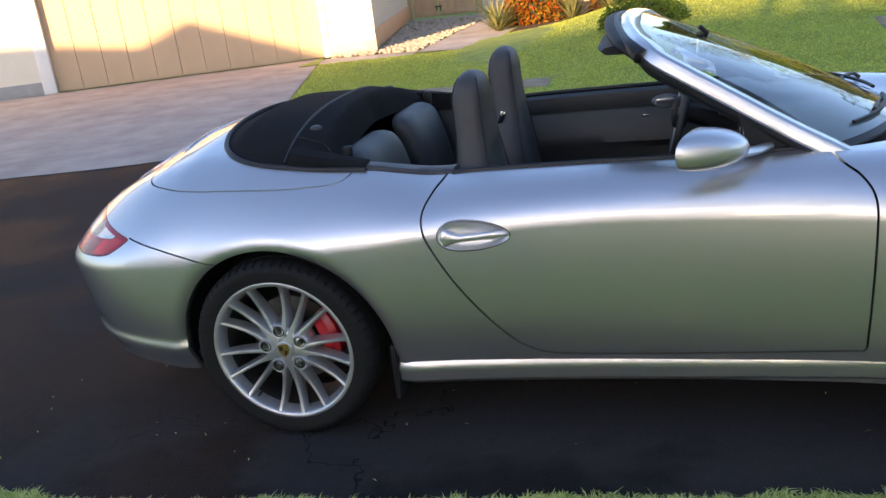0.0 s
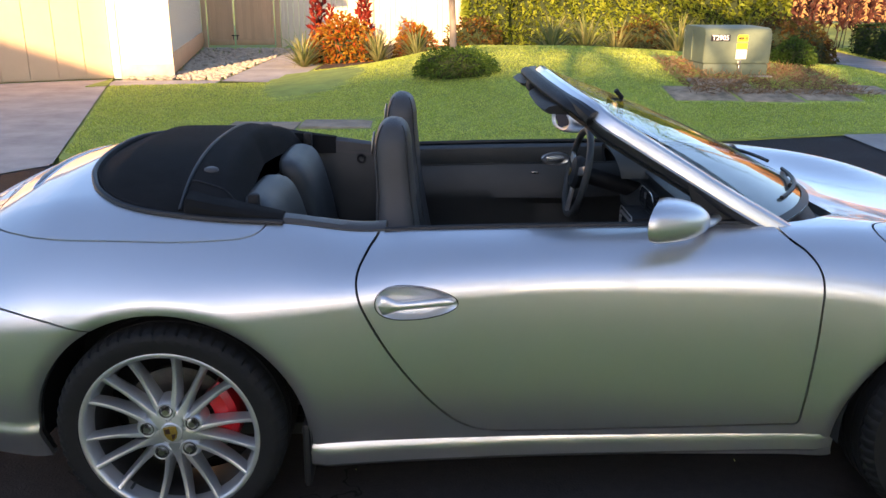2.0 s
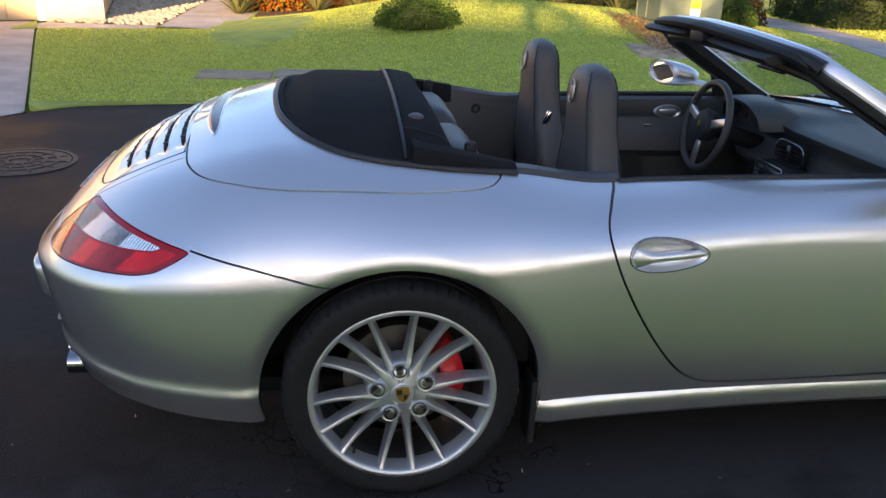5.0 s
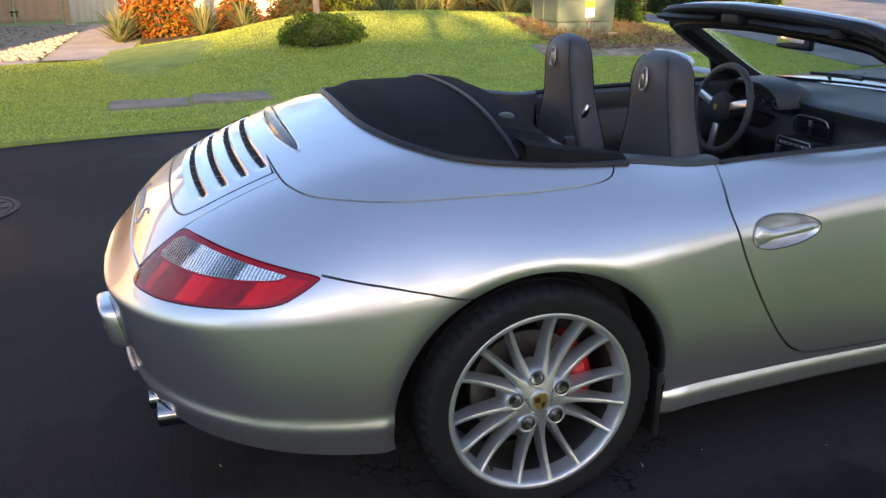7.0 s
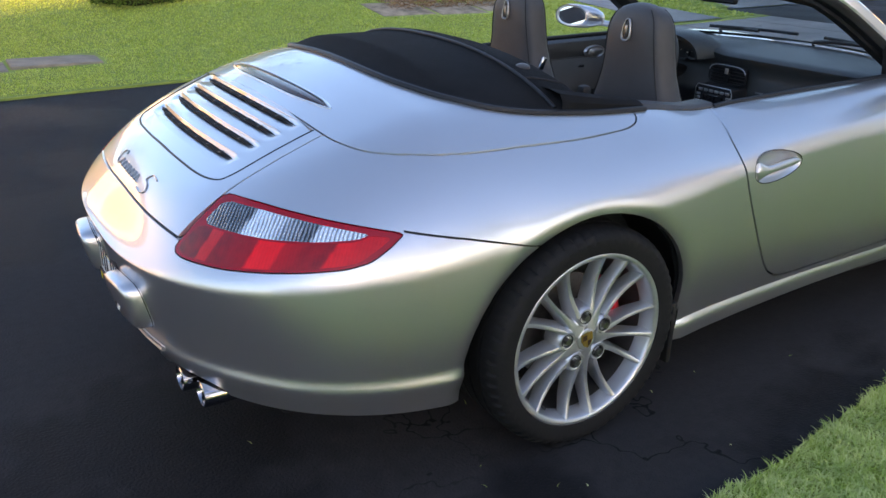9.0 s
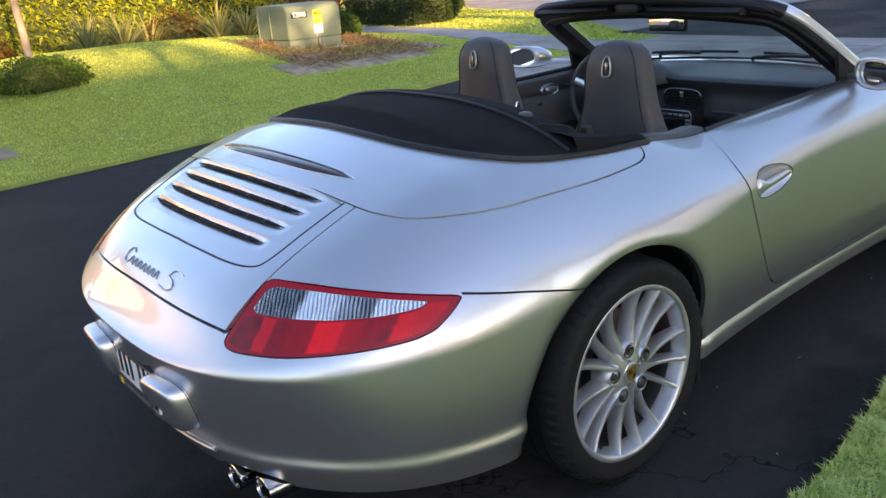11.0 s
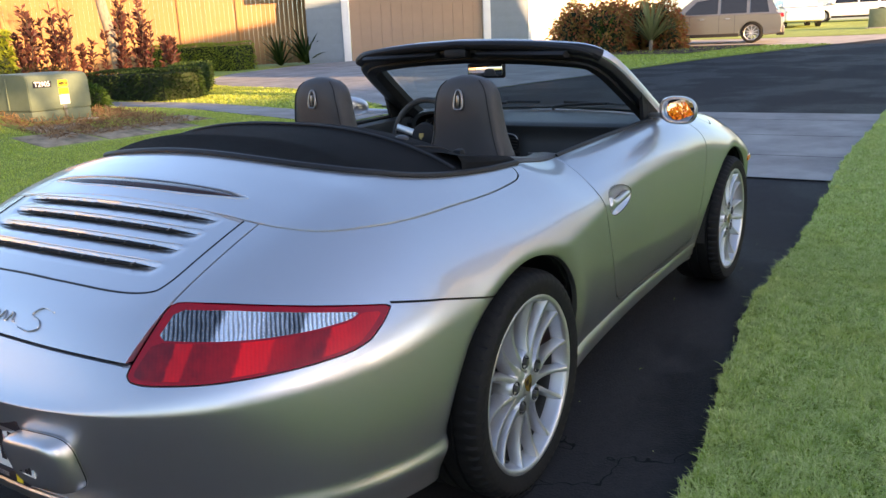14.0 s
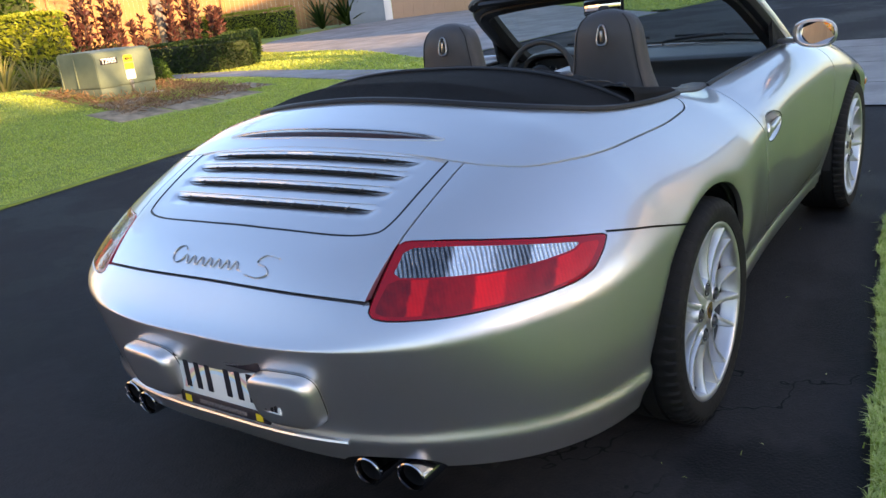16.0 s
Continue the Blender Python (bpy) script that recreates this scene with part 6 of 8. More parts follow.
# door mirrors
for side in (-1, 1):
    root = empty("door_mirror")
    root.parent = car
    root["label"] = "silver teardrop door mirror"
    turn_in = 0.044 if side < 0 else 0.030      # each glass is set for the driver
    rows = []
    for i in range(19):
        t = i / 18
        x = lerp(1.352, 1.512, t)
        f = math.sqrt(max(0.0, 1 - (max(0, t - 0.05) / 0.95) ** 2.2)) * (0.93 + 0.07 * min(1, t / 0.08))
        yc = 0.882 - 0.050 * t
        row = []
        for k in range(32):
            a = 2 * math.pi * k / 32
            c, s = math.cos(a), math.sin(a)
            row.append((x - turn_in * c * (1 - t), side * (yc + (0.088 * f + 0.002) * math.copysign(abs(c) ** 0.8, c)), 0.978 + (0.056 * f + 0.001) * math.copysign(abs(s) ** 0.85, s) - 0.012 * t))
        rows.append(row)
    bm = grid_bm(rows, close_v=True)
    bmesh.ops.recalc_face_normals(bm, faces=bm.faces[:])
    part("mirror_housing", bm, M["paint"], root, angle=60)
    disc = [(1.359 - (turn_in - 0.003) * math.cos(a), side * (0.882 + 0.078 * math.copysign(abs(math.cos(a)) ** 0.8, math.cos(a))), 0.978 + 0.048 * math.copysign(abs(math.sin(a)) ** 0.85, math.sin(a))) for a in np.linspace(0, 2 * math.pi, 33)[:-1]]
    more_in = 0.0 if side > 0 else 0.12
    pane = [(p[0] + (-0.01 if side > 0 else 0.02) * (p[2] - 0.978) - more_in * (abs(p[1]) - 0.882), p[1], p[2]) for p in disc]
    gb = bmesh.new()
    gb.faces.new([gb.verts.new(p) for p in pane])
    ret = bmesh.ops.extrude_face_region(gb, geom=gb.faces[:])
    bmesh.ops.translate(gb, vec=(0.006, 0, 0), verts=[g for g in ret["geom"] if isinstance(g, bmesh.types.BMVert)])
    bmesh.ops.recalc_face_normals(gb, faces=gb.faces[:])
    part("mirror_glass", gb, M["mirror"], root, "mirror glass", smooth=False)
    part("mirror_rim", tube_bm([Vector(p) for p in disc], 0.006, 8, closed=True), M["paint"], root)
    part("mirror_foot", tube_bm([(1.48, side * 0.815, 0.945), (1.53, side * 0.765, 0.938), (1.575, side * 0.70, 0.934)], lambda t: 0.022 - 0.004 * t, 12, flat=0.7), M["paint"], root)
# ---------------------------------------------------------------- plant helpers
RNG = np.random.RandomState(7)


def mesh_of(name, verts, faces):
    me = bpy.data.meshes.new(name)
    me.from_pydata([tuple(v) for v in verts], [], faces)
    me.update()
    return me


def leaves(points, normals, size, ratio=0.45, droop=0.3, jitter=0.5):
    """Rhombic folded leaves at places, leaning along normals."""
    V, Fc = [], []
    n = len(points)
    d = normals + RNG.normal(0, jitter, (n, 3))
    d /= np.linalg.norm(d, axis=1)[:, None] + 1e-9
    r = RNG.normal(0, 1, (n, 3))
    s = np.cross(d, r)
    s /= np.linalg.norm(s, axis=1)[:, None] + 1e-9
    up = np.cross(s, d)
    L = size * RNG.uniform(0.6, 1.25, (n, 1))
    p0 = points
    p1 = points + d * L * 0.5 + s * L * ratio * 0.5 + up * L * 0.06
    p2 = points + d * L - np.array([[0, 0, 1.0]]) * L * droop
    p3 = points + d * L * 0.5 - s * L * ratio * 0.5 + up * L * 0.06
    V = np.stack([p0, p1, p2, p3], 1).reshape(-1, 3)
    Fc = [f for i in range(n) for f in ((4 * i, 4 * i + 1, 4 * i + 2), (4 * i, 4 * i + 2, 4 * i + 3))]
    return V, Fc


def leaf_mat(name, a, b, tip=None, rough=0.5, mottle=0.0):
    """Leaf colours that vary from leaf to leaf, and in patches where mottled."""
    m = mat(name, a, rough, 0, spec=0.3)
    N, L = m.node_tree.nodes, m.node_tree.links
    g = N.new("ShaderNodeNewGeometry")
    rp = N.new("ShaderNodeValToRGB")
    rp.color_ramp.elements[0].color = (*a, 1)
    rp.color_ramp.elements[1].color = (*b, 1)
    if tip:
        e = rp.color_ramp.elements.new(0.8)
        e.color = (*tip, 1)
    L.new(g.outputs["Random Per Island"], rp.inputs[0])
    bsdf = N["Principled BSDF"]
    col = rp.outputs[0]
    if mottle:
        tc = N.new("ShaderNodeTexCoord")
        for scale, dry in ((2.3, (0.60, 0.66, 0.20, 1)), (17.0, (0.27, 0.42, 0.05, 1))):
            nz = N.new("ShaderNodeTexNoise")
            nz.inputs["Scale"].default_value = scale
            nz.inputs["Detail"].default_value = 4
            L.new(tc.outputs["Object"], nz.inputs["Vector"])
            mr = N.new("ShaderNodeMapRange")
            for k, v in ((1, 0.5), (2, 0.68), (3, 0.0), (4, mottle)):
                mr.inputs[k].default_value = v
            L.new(nz.outputs["Fac"], mr.inputs[0])
            mx = N.new("ShaderNodeMix")
            mx.data_type = "RGBA"
            mx.inputs[7].default_value = dry
            L.new(mr.outputs[0], mx.inputs[0])
            L.new(col, mx.inputs[6])
            col = mx.outputs[2]
    L.new(col, bsdf.inputs["Base Color"])
    tr = N.new("ShaderNodeBsdfTranslucent")
    L.new(col, tr.inputs[0])
    mx = N.new("ShaderNodeMixShader")
    mx.inputs[0].default_value = 0.45
    L.new(bsdf.outputs[0], mx.inputs[1])
    L.new(tr.outputs[0], mx.inputs[2])
    L.new(mx.outputs[0], N["Material Output"].inputs[0])
    return m


L_GREEN = leaf_mat("leaf_green", (0.03, 0.075, 0.012), (0.09, 0.16, 0.025))
L_DARK = leaf_mat("leaf_dark_green", (0.014, 0.035, 0.01), (0.05, 0.09, 0.02))
L_LIME = leaf_mat("leaf_lime", (0.14, 0.2, 0.02), (0.32, 0.36, 0.05))
L_ORANGE = leaf_mat("leaf_orange", (0.35, 0.05, 0.012), (0.55, 0.2, 0.02), (0.25, 0.16, 0.02))
L_RUST = leaf_mat("leaf_rust", (0.09, 0.03, 0.012), (0.25, 0.1, 0.02), (0.08, 0.09, 0.02))
L_MAROON = leaf_mat("leaf_maroon", (0.025, 0.010, 0.012), (0.10, 0.025, 0.026), (0.15, 0.06, 0.045))
L_STRAP = leaf_mat("leaf_strap", (0.10, 0.15, 0.04), (0.26, 0.3, 0.1), (0.36, 0.33, 0.14))
L_GRASS = leaf_mat("grass_blade", (0.31, 0.47, 0.08), (0.60, 0.76, 0.23), (0.76, 0.80, 0.40), rough=0.5, mottle=0.5)
L_MOUND = leaf_mat("mound_grass_blade", (0.34, 0.45, 0.04), (0.58, 0.68, 0.10), (0.70, 0.72, 0.20), rough=0.55, mottle=0.5)
L_CROTON = leaf_mat("leaf_croton", (0.40, 0.09, 0.045), (0.58, 0.20, 0.09), (0.32, 0.24, 0.06))
L_BLOOM = leaf_mat("leaf_and_bloom", (0.03, 0.07, 0.012), (0.55, 0.16, 0.02), (0.07, 0.12, 0.02))
L_NEEDLE = leaf_mat("dry_needle", (0.20, 0.11, 0.055), (0.46, 0.29, 0.16))
M["bark"] = mat("grey_bark", (0.30, 0.25, 0.20), 0.9, 0, noise_scale=14, noise_amount=0.5, bump=0.4, stretch=(1, 1, 0.4))
M["twig"] = mat("dark_twig", (0.05, 0.035, 0.025), 0.9, 0, noise_scale=20, noise_amount=0.4)
# near-black green: the shade between leaves is put into this colour
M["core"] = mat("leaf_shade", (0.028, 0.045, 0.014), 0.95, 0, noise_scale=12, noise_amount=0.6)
M["mulch"] = mat("brown_mulch", (0.09, 0.045, 0.028), 0.95, 0, noise_scale=24, noise_amount=0.6, bump=0.8, fine=0.6, fine_scale=80)
M["fence"] = mat("tan_fence_board", (0.36, 0.19, 0.08), 0.75, 0, noise_scale=6, noise_amount=0.18, stretch=(1, 1, 0.15), random=0.08, fine=0.15)
M["cream_board"] = mat("cream_board", (0.72, 0.62, 0.47), 0.75, 0, noise_scale=6, noise_amount=0.12, stretch=(1, 1, 0.15), random=0.05)
M["gate"] = mat("tan_gate_board", (0.64, 0.41, 0.24), 0.7, 0, noise_scale=6, noise_amount=0.15, stretch=(1, 1, 0.15), random=0.06)
M["trim"] = mat("white_trim", (0.80, 0.78, 0.74), 0.6, 0, noise_scale=4, noise_amount=0.06)
M["base"] = mat("grey_plinth", (0.40, 0.38, 0.35), 0.9, 0, noise_scale=5, noise_amount=0.25, fine=0.4)
M["siding"] = mat("blue_grey_siding", (0.20, 0.25, 0.29), 0.7, 0, noise_scale=4, noise_amount=0.1, random=0.04)
M["roof"] = mat("brown_roof", (0.10, 0.08, 0.07), 0.9, 0, noise_scale=8, noise_amount=0.4)
M["iron"] = mat("black_iron", (0.02, 0.018, 0.016), 0.6, 0.4, noise_scale=30, noise_amount=0.3)
M["pebble"] = mat("river_pebble", (0.42, 0.36, 0.28), 0.8, 0, noise_scale=9, noise_amount=0.5, random=0.3)
M["label_yellow"] = mat("yellow_label", (0.75, 0.55, 0.04), 0.5, 0, noise_scale=20, noise_amount=0.15)
M["label_white"] = mat("white_label", (0.78, 0.78, 0.76), 0.5, 0, noise_scale=20, noise_amount=0.08)


def bush(name, at, radii, n, size, material, label, category="bush", jitter=0.6, core=True, group=""):
    root = empty(name, label, category, group=group)
    x, y = at
    z = rise(x, y)
    rx, ry, rz = radii
    u = RNG.normal(0, 1, (n, 3))
    u /= np.linalg.norm(u, axis=1)[:, None]
    u[:, 2] = np.abs(u[:, 2]) * 1.0 - 0.15
    lump = 1 + 0.13 * np.sin(u[:, 0] * 5 + x) * np.cos(u[:, 1] * 6 + y) + RNG.uniform(-0.22, 0.06, n)
    p = u * lump[:, None] * np.array([rx, ry, rz]) + np.array([x, y, z + 0.12 * rz])
    V, Fc = leaves(p, u, size, jitter=jitter)
    link_mesh("foliage", mesh_of("foliage", V, Fc), material, root, smooth=False)
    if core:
        # solid core whose dark colour stands for the shade inside the bush
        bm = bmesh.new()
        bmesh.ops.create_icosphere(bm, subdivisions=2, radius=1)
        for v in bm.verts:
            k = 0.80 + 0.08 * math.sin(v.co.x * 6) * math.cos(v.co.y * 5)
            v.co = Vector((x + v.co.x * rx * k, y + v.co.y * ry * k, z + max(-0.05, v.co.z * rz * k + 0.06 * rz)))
        part("inner_growth", bm, M["core"], root, "dark solid core coloured as the shade inside")
    return root


def hedge(name, a, b, width, height, n, size, material, label, jitter=0.5):
    """A clipped hedge from a to b."""
    root = empty(name, label, "hedge")
    a, b = Vector((*a, 0)), Vector((*b, 0))
    t = (b - a).normalized()
    s = Vector((-t.y, t.x, 0))
    ln = (b - a).length
    P, Nn = [], []
    for i in range(n):
        k = RNG.rand()
        face = RNG.choice(5, p=(0.40, 0.12, 0.34, 0.07, 0.07))
        u, w, h = RNG.rand() * ln, (RNG.rand() - 0.5) * width, RNG.rand() * height
        if face == 0:
            w, nn = -width / 2, -s
        elif face == 1:
            w, nn = width / 2, s
        elif face == 2:
            h, nn = height, Vector((0, 0, 1))
        elif face == 3:
            u, nn = 0, -t
        else:
            u, nn = ln, t
        p = a + t * u + s * w - nn * RNG.uniform(-0.02, 0.06) + nn * 0.03 * math.sin(u * 5 + h * 7)
        P.append((p.x, p.y, rise(p.x, p.y) + max(0.02, h + (0.03 * math.sin(u * 3) if face == 2 else 0))))
        Nn.append(tuple(nn + Vector((0, 0, 0.35))))
    V, Fc = leaves(np.array(P), np.array(Nn), size, jitter=jitter)
    link_mesh("foliage", mesh_of("foliage", V, Fc), material, root, smooth=False)
    # solid core whose dark colour stands for the shade inside the hedge
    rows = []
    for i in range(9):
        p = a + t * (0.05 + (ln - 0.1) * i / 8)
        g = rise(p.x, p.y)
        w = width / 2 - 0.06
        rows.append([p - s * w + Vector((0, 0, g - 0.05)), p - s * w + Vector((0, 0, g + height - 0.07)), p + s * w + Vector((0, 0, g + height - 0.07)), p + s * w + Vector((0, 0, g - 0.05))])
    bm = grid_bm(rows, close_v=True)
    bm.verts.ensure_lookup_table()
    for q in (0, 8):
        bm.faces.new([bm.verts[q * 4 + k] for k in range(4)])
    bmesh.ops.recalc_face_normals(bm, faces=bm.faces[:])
    part("inner_growth", bm, M["core"], root, "dark solid core coloured as the shade inside")
    return root


def strap_plant(name, at, n, length, width, material, label, upright=0.6, stem=0.0, group=""):
    """A clump of arching strap leaves."""
    root = empty(name, label, "plant", group=group)
    x, y = at
    z = rise(x, y) + stem
    V, Fc = [], []
    for i in range(n):
        a = RNG.uniform(0, 2 * math.pi)
        el = RNG.uniform(upright * 0.5, 1.5)
        L = length * RNG.uniform(0.65, 1.15)
        d = np.array([math.cos(a), math.sin(a), 0])
        s = np.array([-math.sin(a), math.cos(a), 0])
        base = np.array([x, y, z]) + d * 0.03
        k0 = len(V)
        m = 6
        for j in range(m + 1):
            t = j / m
            bend = el - 1.5 * t * t * (1.25 - upright)
            if j == 0:
                p = base
            else:
                p = p + (d * math.cos(bend) + np.array([0, 0, math.sin(bend)])) * L / m
            w = width * (1 - t) ** 0.6 * (0.5 + 0.5 * min(1, t * 4))
            V += [p - s * w / 2, p + s * w / 2]
        for j in range(m):
            q = k0 + 2 * j
            Fc.append((q, q + 1, q + 3, q + 2))
    link_mesh("leaves", mesh_of("leaves", V, Fc), material, root, smooth=False)
    if stem:
        part("stem", tube_bm([(x, y, rise(x, y) - 0.02), (x, y, z + 0.05)], 0.06, 10), M["bark"], root, "grey stem")
    return root


def ti_plant(at, height, n_stems, label="upright maroon-leaved ti plant", group="maroon ti plants", material=None):
    """Upright canes, each with tufts of broad leaves."""
    root = empty("ti_plant", label, "plant", group=group)
    x, y = at
    z = rise(x, y)
    P, Nn = [], []
    for i in range(n_stems):
        bx, by = x + RNG.normal(0, 0.16), y + RNG.normal(0, 0.16)
        h = height * RNG.uniform(0.6, 1.05)
        tx, ty = bx + RNG.normal(0, 0.12), by + RNG.normal(0, 0.12)
        part("cane", tube_bm([(bx, by, z - 0.03), ((bx + tx) / 2 + 0.02, (by + ty) / 2, z + h * 0.5), (tx, ty, z + h)], 0.012, 6), M["twig"], root, "thin dark cane")
        for k in range(64):
            t = RNG.uniform(0.25, 1.0)
            P.append((lerp(bx, tx, t), lerp(by, ty, t), z + h * t))
            a = RNG.uniform(0, 2 * math.pi)
            Nn.append((math.cos(a) * 0.7, math.sin(a) * 0.7, 0.75))
    V, Fc = leaves(np.array(P), np.array(Nn), 0.21, ratio=0.34, droop=0.12, jitter=0.2)
    link_mesh("foliage", mesh_of("foliage", V, Fc), material or L_MAROON, root, smooth=False)
    return root


def blades(name, spots, height, width, label, seed=3, material=None):
    """A lawn's blades in one piece."""
    rng = np.random.RandomState(seed)
    n = len(spots)
    cell = np.floor(spots[:, :2] / (1.6 * height) + rng.normal(0, 0.22, (n, 2)))
    tuft = np.modf(np.abs(np.sin(cell[:, 0] * 12.9898 + cell[:, 1] * 78.233) * 43758.5453))[0]
    a = 2 * np.pi * tuft + rng.normal(0, 0.9, n)
    h = height * rng.uniform(0.55, 1.2, n) * (0.7 + 0.6 * np.modf(tuft * 7.31)[0])
    lean = rng.uniform(0.45, 1.45, n)
    d = np.stack([np.cos(a), np.sin(a), np.zeros(n)], 1)
    s = np.stack([-np.sin(a), np.cos(a), np.zeros(n)], 1)
    w = width * rng.uniform(0.7, 1.3, n)[:, None]
    up = np.array([[0, 0, 1.0]])
    mid = spots + d * (h * lean * 0.3)[:, None] + up * (h * 0.62 * (1 - 0.28 * lean))[:, None]
    tip = spots + d * (h * lean)[:, None] + up * (h * (1 - 0.45 * lean))[:, None]
    V = np.stack([spots - s * w / 2, spots + s * w / 2, mid + s * w * 0.38, mid - s * w * 0.38, tip], 1).reshape(-1, 3)
    base = np.arange(n) * 5
    me = bpy.data.meshes.new(name)
    me.vertices.add(len(V))
    me.vertices.foreach_set("co", V.ravel())
    quads = np.stack([base, base + 1, base + 2, base + 3], 1)
    tris = np.stack([base + 3, base + 2, base + 4], 1)
    loops = np.concatenate([quads.ravel(), tris.ravel()])
    me.loops.add(len(loops))
    me.loops.foreach_set("vertex_index", loops.astype(np.int32))
    starts = np.concatenate([np.arange(n) * 4, n * 4 + np.arange(n) * 3])
    me.polygons.add(2 * n)
    me.polygons.foreach_set("loop_start", starts.astype(np.int32))
    me.update(calc_edges=True)
    me.validate()
    ob = link_mesh(name, me, material or L_GRASS, None, smooth=False)
    return tagged(ob, label, "grass", kind="stuff")


def scatter(x0, x1, y0, y1, n, keep, seed, dz=0.023):
    rng = np.random.RandomState(seed)
    X, Y = rng.uniform(x0, x1, n), rng.uniform(y0, y1, n)
    return np.array([(x, y, rise(x, y) + dz) for x, y in zip(X, Y) if keep(x, y)])


# ---------------------------------------------------------------- lawns' grass
blades("grass_clippings", scatter(-1.5, 3.4, -1.2, -0.35, 36, lambda x, y: y > near_edge(x) + 0.05, 31, 0.0), 0.014, 0.003, "few pale grass clippings on the asphalt", 12)
near_on = lambda x, y: y < near_edge(x) + 0.008 * math.sin(13 * x) + 0.005 * math.sin(41 * x)
blades("grass", scatter(-0.9, 3.2, -2.6, -0.9, 250000, near_on, 11), 0.027, 0.0038, "thick green grass blades by the drive")
blades("grass", scatter(3.2, 8.5, -2.9, -0.7, 110000, near_on, 12), 0.030, 0.0055, "thick green grass blades by the drive", 4)
blades("grass", scatter(-6.5, 9.5, -4.7, -2.6, 60000, near_on, 13), 0.05, 0.008, "thick green grass blades by the drive", 5)
blades("grass", scatter(-7.0, -0.9, -2.6, -0.9, 50000, near_on, 19), 0.035, 0.007, "thick green grass blades by the drive", 15)
blades("runner_grass", scatter(-0.6, 5.2, -1.5, -0.85, 420, lambda x, y: near_edge(x) - 0.02 < y < near_edge(x) + 0.02, 14, 0.0), 0.045, 0.004, "stray grass runners on the asphalt edge", 6)
SLABS = [(-1.62, -0.83, 6.2, 6.72), (-0.80, 0.02, 6.28, 6.8)]
PAVERS = [(3.9, 4.75, 7.75, 8.5), (4.8, 5.6, 7.7, 8.45), (5.65, 6.4, 7.8, 8.5), (4.35, 5.2, 8.55, 9.0), (6.45, 7.1, 8.3, 8.9)]


def far_on(x, y):
    if y < FAR_EDGE(x) + 0.03 or x < -2.72 and y < 4.5 + (-2.72 - x) * 3.3:
        return False
    if x < -1.60 and y > 10.33 + (x + 4.9) * 0.25:
        return False
    if y > 13.6 - 0.1 * abs(x - 2) or math.hypot((x - 1.05) / 0.6, (y - 9.2) / 0.55) < 0.9:
        return False
    if 4.2 < x < 6.7 and 8.9 < y < 10.6 or x > PAVE(y) - 0.02:
        return False
    for a, b, c, d in SLABS + PAVERS:
        if a - 0.03 < x < b + 0.03 and c - 0.10 < y < d + 0.02:
            return False
    return True


blades("grass", scatter(-4.6, 7.98, 4.8, 9.0, 170000, far_on, 15), 0.024, 0.008, "clipped green grass on the mound", 7, L_MOUND)
blades("grass", scatter(-4.6, 8.6, 9.0, 13.8, 90000, far_on, 16), 0.026, 0.012, "clipped green grass on the mound", 8, L_MOUND)
blades("grass", scatter(8.6, 15.5, 6.1, 18, 46000, lambda x, y: x > PAVE(y) + 1.09 and (x < 9.5 or y > 7.0) and (x < 9.9 or y > DRIVE_TOP(x) + 0.03), 17), 0.045, 0.022, "clipped green grass by the pavement", 9, L_MOUND)
blades("grass", scatter(17.5, 27.4, 1.5, 11.3, 22000, lambda x, y: ROAD_EDGE(x) < y < min(5.5 + (x - 17) * 0.98, 11.5), 18), 0.06, 0.03, "sunlit green verge grass", 10, L_MOUND)

# ---------------------------------------------------------------- house with garage
H0, H1 = Vector((-9.23, 9.48, 0)), Vector((-4.91, 11.69, 0))
HT = (H1 - H0).normalized()
HN = Vector((HT.y, -HT.x, 0))


def along(bm, p, t, n):
    """Moves a bmesh from (along, out, up) to the wall's own axes at p."""
    m = Matrix(((t.x, n.x, 0, p.x), (t.y, n.y, 0, p.y), (0, 0, 1, p.z), (0, 0, 0, 1)))
    bmesh.ops.transform(bm, matrix=m, verts=bm.verts[:])
    bmesh.ops.recalc_face_normals(bm, faces=bm.faces[:])
    return bm


house = empty("house", "cream house with a tan panelled garage door in low sun", "house")
W = (H1 - H0).length
gd = part("garage_door", along(box_bm(0, W, -0.18, -0.12, 0, 2.25), H0, HT, HN), M["garage"], house, "tan panelled garage door")
for k in range(11):
    a, b = W * k / 11 + 0.006, W * (k + 1) / 11 - 0.006
    part("panel", along(box_bm(a, b, -0.13, -0.105, 0.01, 2.24, bevel=0.006, seg=1), H0, HT, HN), M["garage"], gd)
part("lintel", along(box_bm(-0.1, W + 0.1, -0.2, 0.0, 2.25, 2.9), H0, HT, HN), M["stucco"], house)
part("pilaster", along(box_bm(-0.22, 0.0, -0.2, 0.03, 0, 2.9, bevel=0.006), H0, HT, HN), M["trim"], house, "white trim post")
part("pilaster", along(box_bm(W, W + 0.12, -0.2, 0.03, 0, 2.9, bevel=0.006), H0, HT, HN), M["trim"], house, "white trim post")
part("wall", along(box_bm(-4.5, -0.22, -0.25, 0.0, 0.22, 2.9), H0, HT, HN), M["stucco"], house)
part("plinth", along(box_bm(-4.5, -0.22, -0.24, 0.015, -0.1, 0.22, bevel=0.006), H0, HT, HN), M["base"], house, "grey concrete plinth")
C0 = H1 + HT * 0.12
C1 = Vector((-3.96, 12.03, 0))
CT = (C1 - C0).normalized()
CN = Vector((CT.y, -CT.x, 0))
part("wall", along(box_bm(0, (C1 - C0).length, -0.25, 0.0, 0.24, 2.9), C0, CT, CN), M["stucco"], house)
